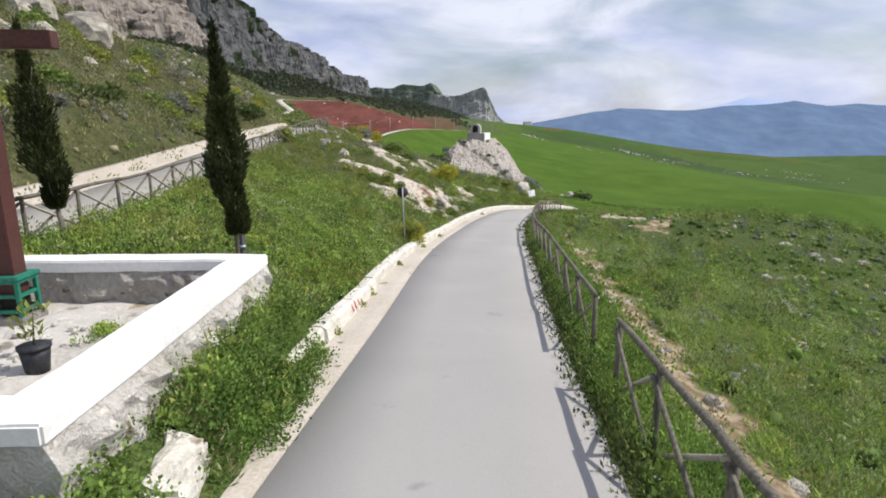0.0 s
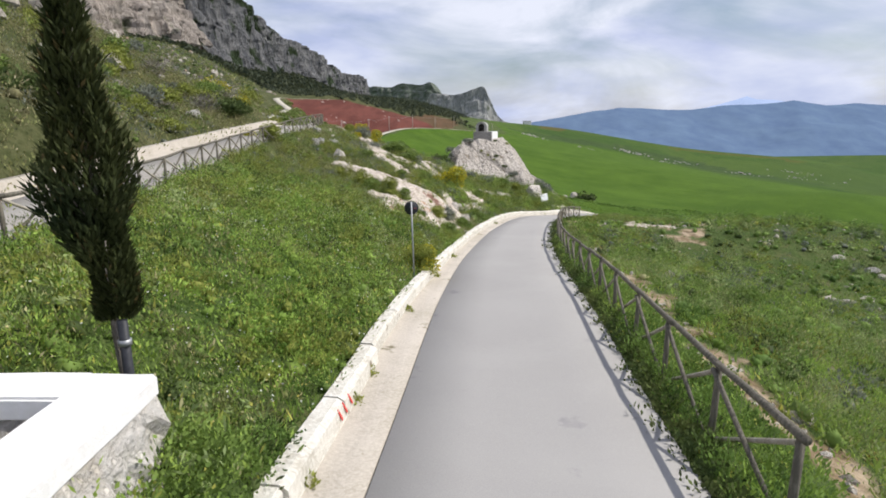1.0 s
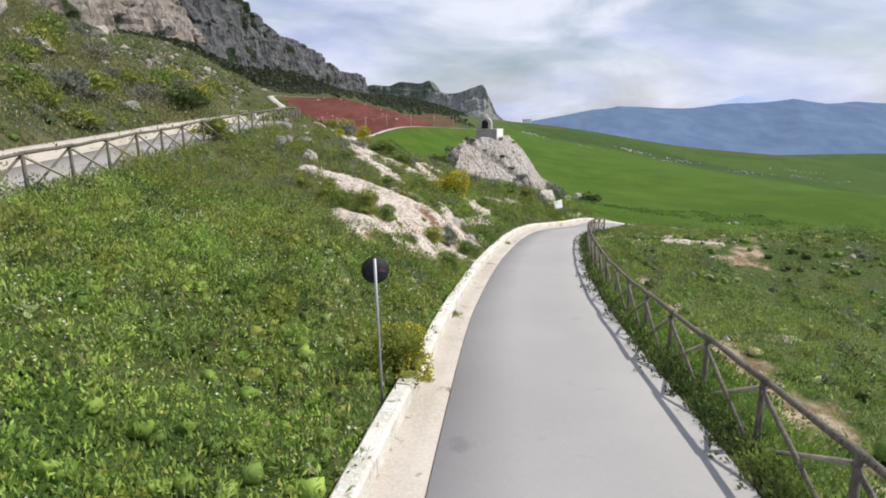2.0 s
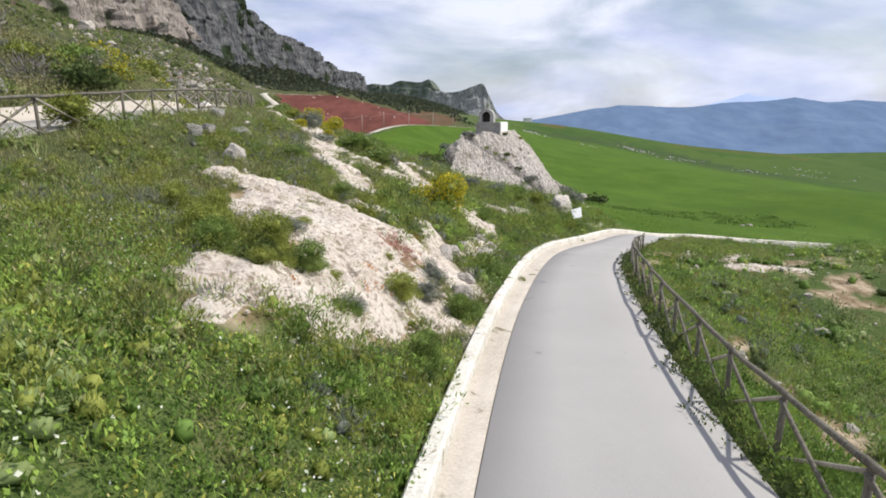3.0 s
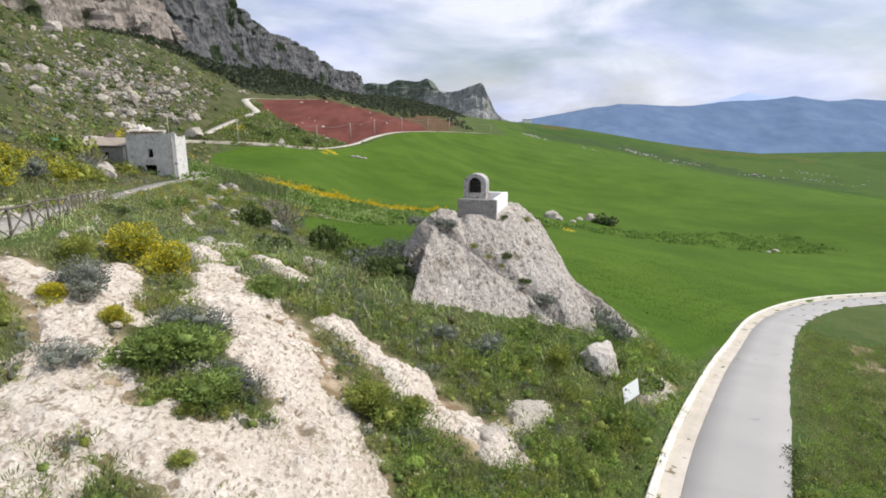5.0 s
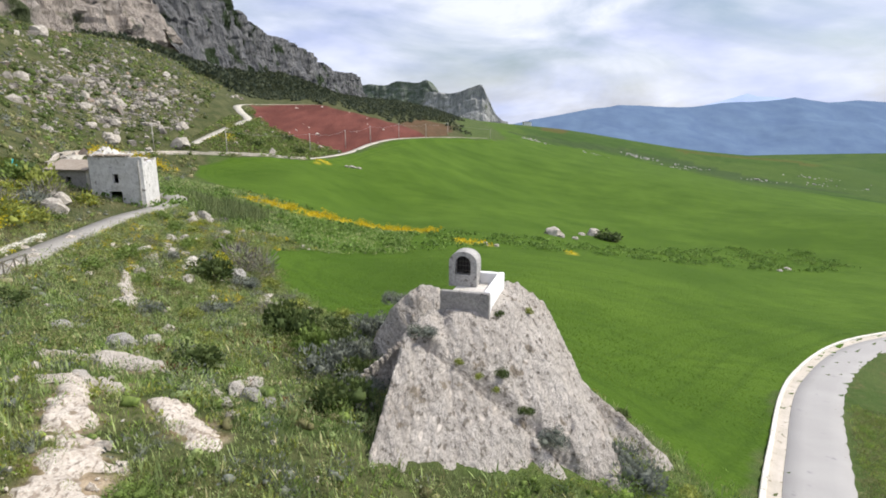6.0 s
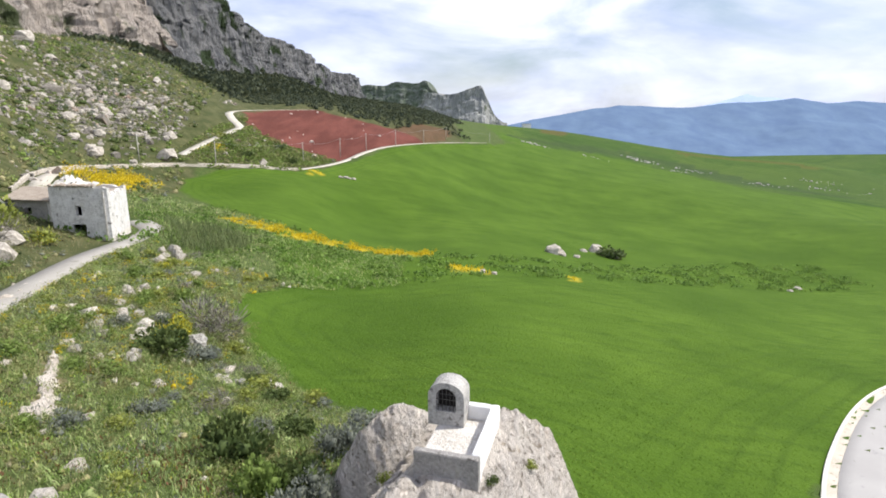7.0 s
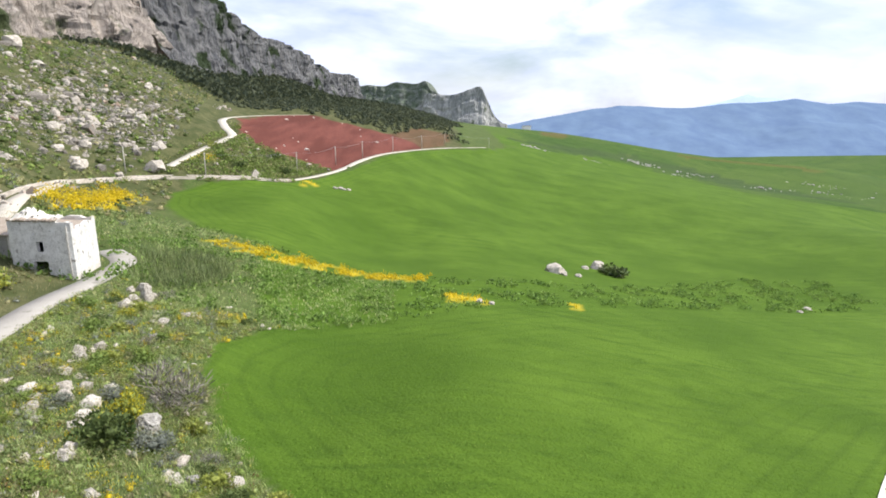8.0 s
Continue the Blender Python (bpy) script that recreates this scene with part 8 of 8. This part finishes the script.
# fuller bushes: the bank, the rock slope, the belt beside the kerb and the ground round the crag
for count, x0, x1, y0, y1, rad, tall, per, ln, wd, cut, kinds in (
        (700, -10.5, 1.5, 4, 34, 0.34, 0.95, 70, 0.085, 0.030, 0.0, ((0.35, L_PALE, "pale green weeds on the bank"), (1.4, L_MEADOW, "fresh leafy weeds on the bank"), (0.8, L_DARK, "deeper green weeds on the bank"), (1.2, L_OLIVE, "yellow-green spurge on the bank"), (0.45, L_DEEP, "dark leafy weeds on the bank"))),
        (420, -11.0, 1.5, 30, 48, 0.27, 1.0, 96, 0.12, 0.020, -0.05, ((1.0, L_OLIVE, "yellow-green spurge on the rock slope"), (0.8, L_BUSH, "green bushes on the rock slope"), (0.25, L_GREY, "grey bushes on the rock slope"), (0.7, L_DRY, "dry olive bushes on the rock slope"))),
        (420, -9.0, 5.0, 46, 67, 0.32, 0.9, 84, 0.13, 0.026, -0.05, ((1.0, L_BUSH, "green bushes between the bare rocks"), (0.7, L_OLIVE, "yellow-green bushes between the bare rocks"), (0.5, L_GREY, "grey bushes between the bare rocks"), (0.6, L_DRY, "dry olive bushes between the bare rocks"))),
        (520, -2.0, 17.0, 40, 73, 0.55, 0.95, 110, 0.13, 0.038, -0.1, ((0.8, L_BUSH, "lush bushes beside the kerb"), (0.5, L_DARK, "leafy green bushes beside the kerb"), (0.7, L_OLIVE, "yellow-green bushes beside the kerb"), (0.8, L_MEADOW, "fresh green bushes beside the kerb"), (0.2, L_DEEP, "dark bushes beside the kerb"))),
        (900, -36.0, 4.0, 66, 133, 0.55, 0.85, 60, 0.14, 0.045, -0.02, ((1.0, L_BUSH, "green bushes on the ground round the crag"), (0.6, L_DRY, "olive bushes on the ground round the crag"), (0.5, L_GREY, "grey bushes on the ground round the crag"), (0.5, L_STRAW, "straw-coloured tussocks round the crag"), (0.12, L_DEEP, "dark bushes on the ground round the crag"), (0.8, L_PALE, "pale green bushes on the ground round the crag")))):
    for share, mat_, label in kinds:
        seed_ += 1
        x, y = scatter(int(count * share * 1.6), lambda a, b: free(a, b) & ahead(a, b) & ~inside(LOWER_FIELD, a, b) & patchy(a, b, 3.2, cut, seed_ * 0.7, g), x0, x1, y0, y1, g)
        k = (beside(LOWER, x, y)[0] > 3.1) & (beside(LOWER, x, y)[0] < 10.5) if x1 > 16 else np.ones(len(x), bool)
        bushes("leafy_bushes", x[k], y[k], rad, tall, per, ln, wd, mat_, label, 200 + seed_)
x, y = scatter(4000, lambda a, b: free(a, b) & patchy(a, b, 2.0, 0.08, 131, g), -9, 0.5, 20, 35, g)
turf("meadow_flowers", x, y, 0.045, 0.042, 1.6, L_WHITE, "small white flower heads in the meadow", 1, 131).location.z = 0.22
f = g.random(90)
bushes("broom_hedge", -60 - 17 * f + g.normal(0, 1.2, 90), 160 + 50 * f + g.normal(0, 2.0, 90), 1.5, 0.8, 60, 0.34, 0.2, L_BAND, "dense yellow broom behind the ruined house", 132)
clumps("orange_flowers", -1.62 + g.normal(0, 0.1, 12), 36.1 + g.normal(0, 0.16, 12), 0.13, 0.18, 40, 0.07, 0.03, L_ORANGE, "small clump of orange flowers on the bare marl", 133)
clumps("pink_flowers", g.uniform(-2.1, -0.6, 46), g.uniform(38.6, 40.0, 46), 0.12, 0.08, 34, 0.05, 0.025, L_PINK, "faded pink flowers on the bare marl", 134)
x, y = scatter(420, lambda a, b: off_tracks(a, b) & inside(FLOWERS[0], a, b) & patchy_at(a, b), -42, 5, 166, 178, g)
bushes("flower_band", x, y, 0.7, 0.9, 30, 0.26, 0.16, L_BAND, "lumpy yellow broom beside the gravel track", 135)
# tall weeds along the foot of the fence, and pale stones beside the trodden path
x, y = scatter(9000, lambda a, b: free(a, b) & (beside(LOWER, a, b)[0] > -3.6), 1.5, 12, -3, 34, g)
x, y = x[:1100], y[:1100]
clumps("verge_weeds", x[:700], y[:700], 0.24, 0.5, 90, 0.06, 0.022, L_DARK, "tall dark weeds along the fence", 136)
clumps("verge_weeds", x[700:], y[700:], 0.24, 0.46, 80, 0.07, 0.014, L_MEADOW, "tall fresh grass along the fence", 137)
x, y = scatter(2600, trodden, 3, 14, 2, 40, g)
stones("path_stones", x[:110], y[:110], 0.03 + g.gamma(1.4, 0.04, len(x[:110])), M_BLOCK, "white stones beside the trodden path")
for count, mat_, label, seed_ in ((260, L_OLIVE, "yellow-green bushes among the pale blocks", 138), (240, L_STRAW, "straw tussocks among the pale blocks", 139), (60, L_BAND, "small yellow broom among the pale blocks", 140)):
    x, y = scatter(count * 2, lambda a, b: free(a, b) & ~inside(LOWER_FIELD, a, b) & patchy(a, b, 4.0, 0.0, seed_, g), -32, -12, 92, 128, g)
    bushes("leafy_bushes", x, y, 0.5, 0.9, 64, 0.15, 0.04, mat_, label, seed_)
# long grass between the far bend of the road and the bare strip below it
for count, rad, mat_, label, seed_ in ((900, 0.38, L_MEADOW, "long fresh grass beside the bend", 141), (700, 0.38, L_DRY, "long dry grass beside the bend", 142), (500, 0.42, L_BUSH, "green weeds beside the bend", 143), (500, 0.34, L_STRAW, "straw-coloured grass beside the bend", 144)):
    x, y = scatter(count * 8, lambda a, b: free(a, b) & (beside(LOWER, a, b)[0] < -2.2) & (beside(LOWER, a, b)[0] > -9.0), 6, 50, 52, 92, g)
    x, y = x[:count], y[:count]
    clumps("bend_grass", x, y, rad, 0.45, 70, 0.13, 0.02, mat_, label, seed_)
# pale and fresh grass on the slope below the trodden path
for count, mat_, label, seed_ in ((1300, L_PALE, "pale feathery grass below the path", 147), (1000, L_MEADOW, "fresh grass below the path", 148), (350, L_DRY, "dry olive grass below the path", 149)):
    x, y = scatter(count * 6, lambda a, b: free(a, b) & ahead(a, b) & (beside(LOWER, a, b)[0] < -4.8) & (beside(LOWER, a, b)[0] > -13.0) & patchy(a, b, 3.0, -0.05, seed_, g), 5, 22, 2, 40, g)
    x, y = x[:count], y[:count]
    clumps("slope_grass", x, y, 0.34, 0.42, 70, 0.10, 0.016, mat_, label, seed_)
clumps("bank_foliage", g.uniform(-2.7, -1.95, 70), g.uniform(8.6, 10.0, 70), 0.24, 0.34, 64, 0.05, 0.03, L_DARK, "dense foliage over the end of the kerb", 150)
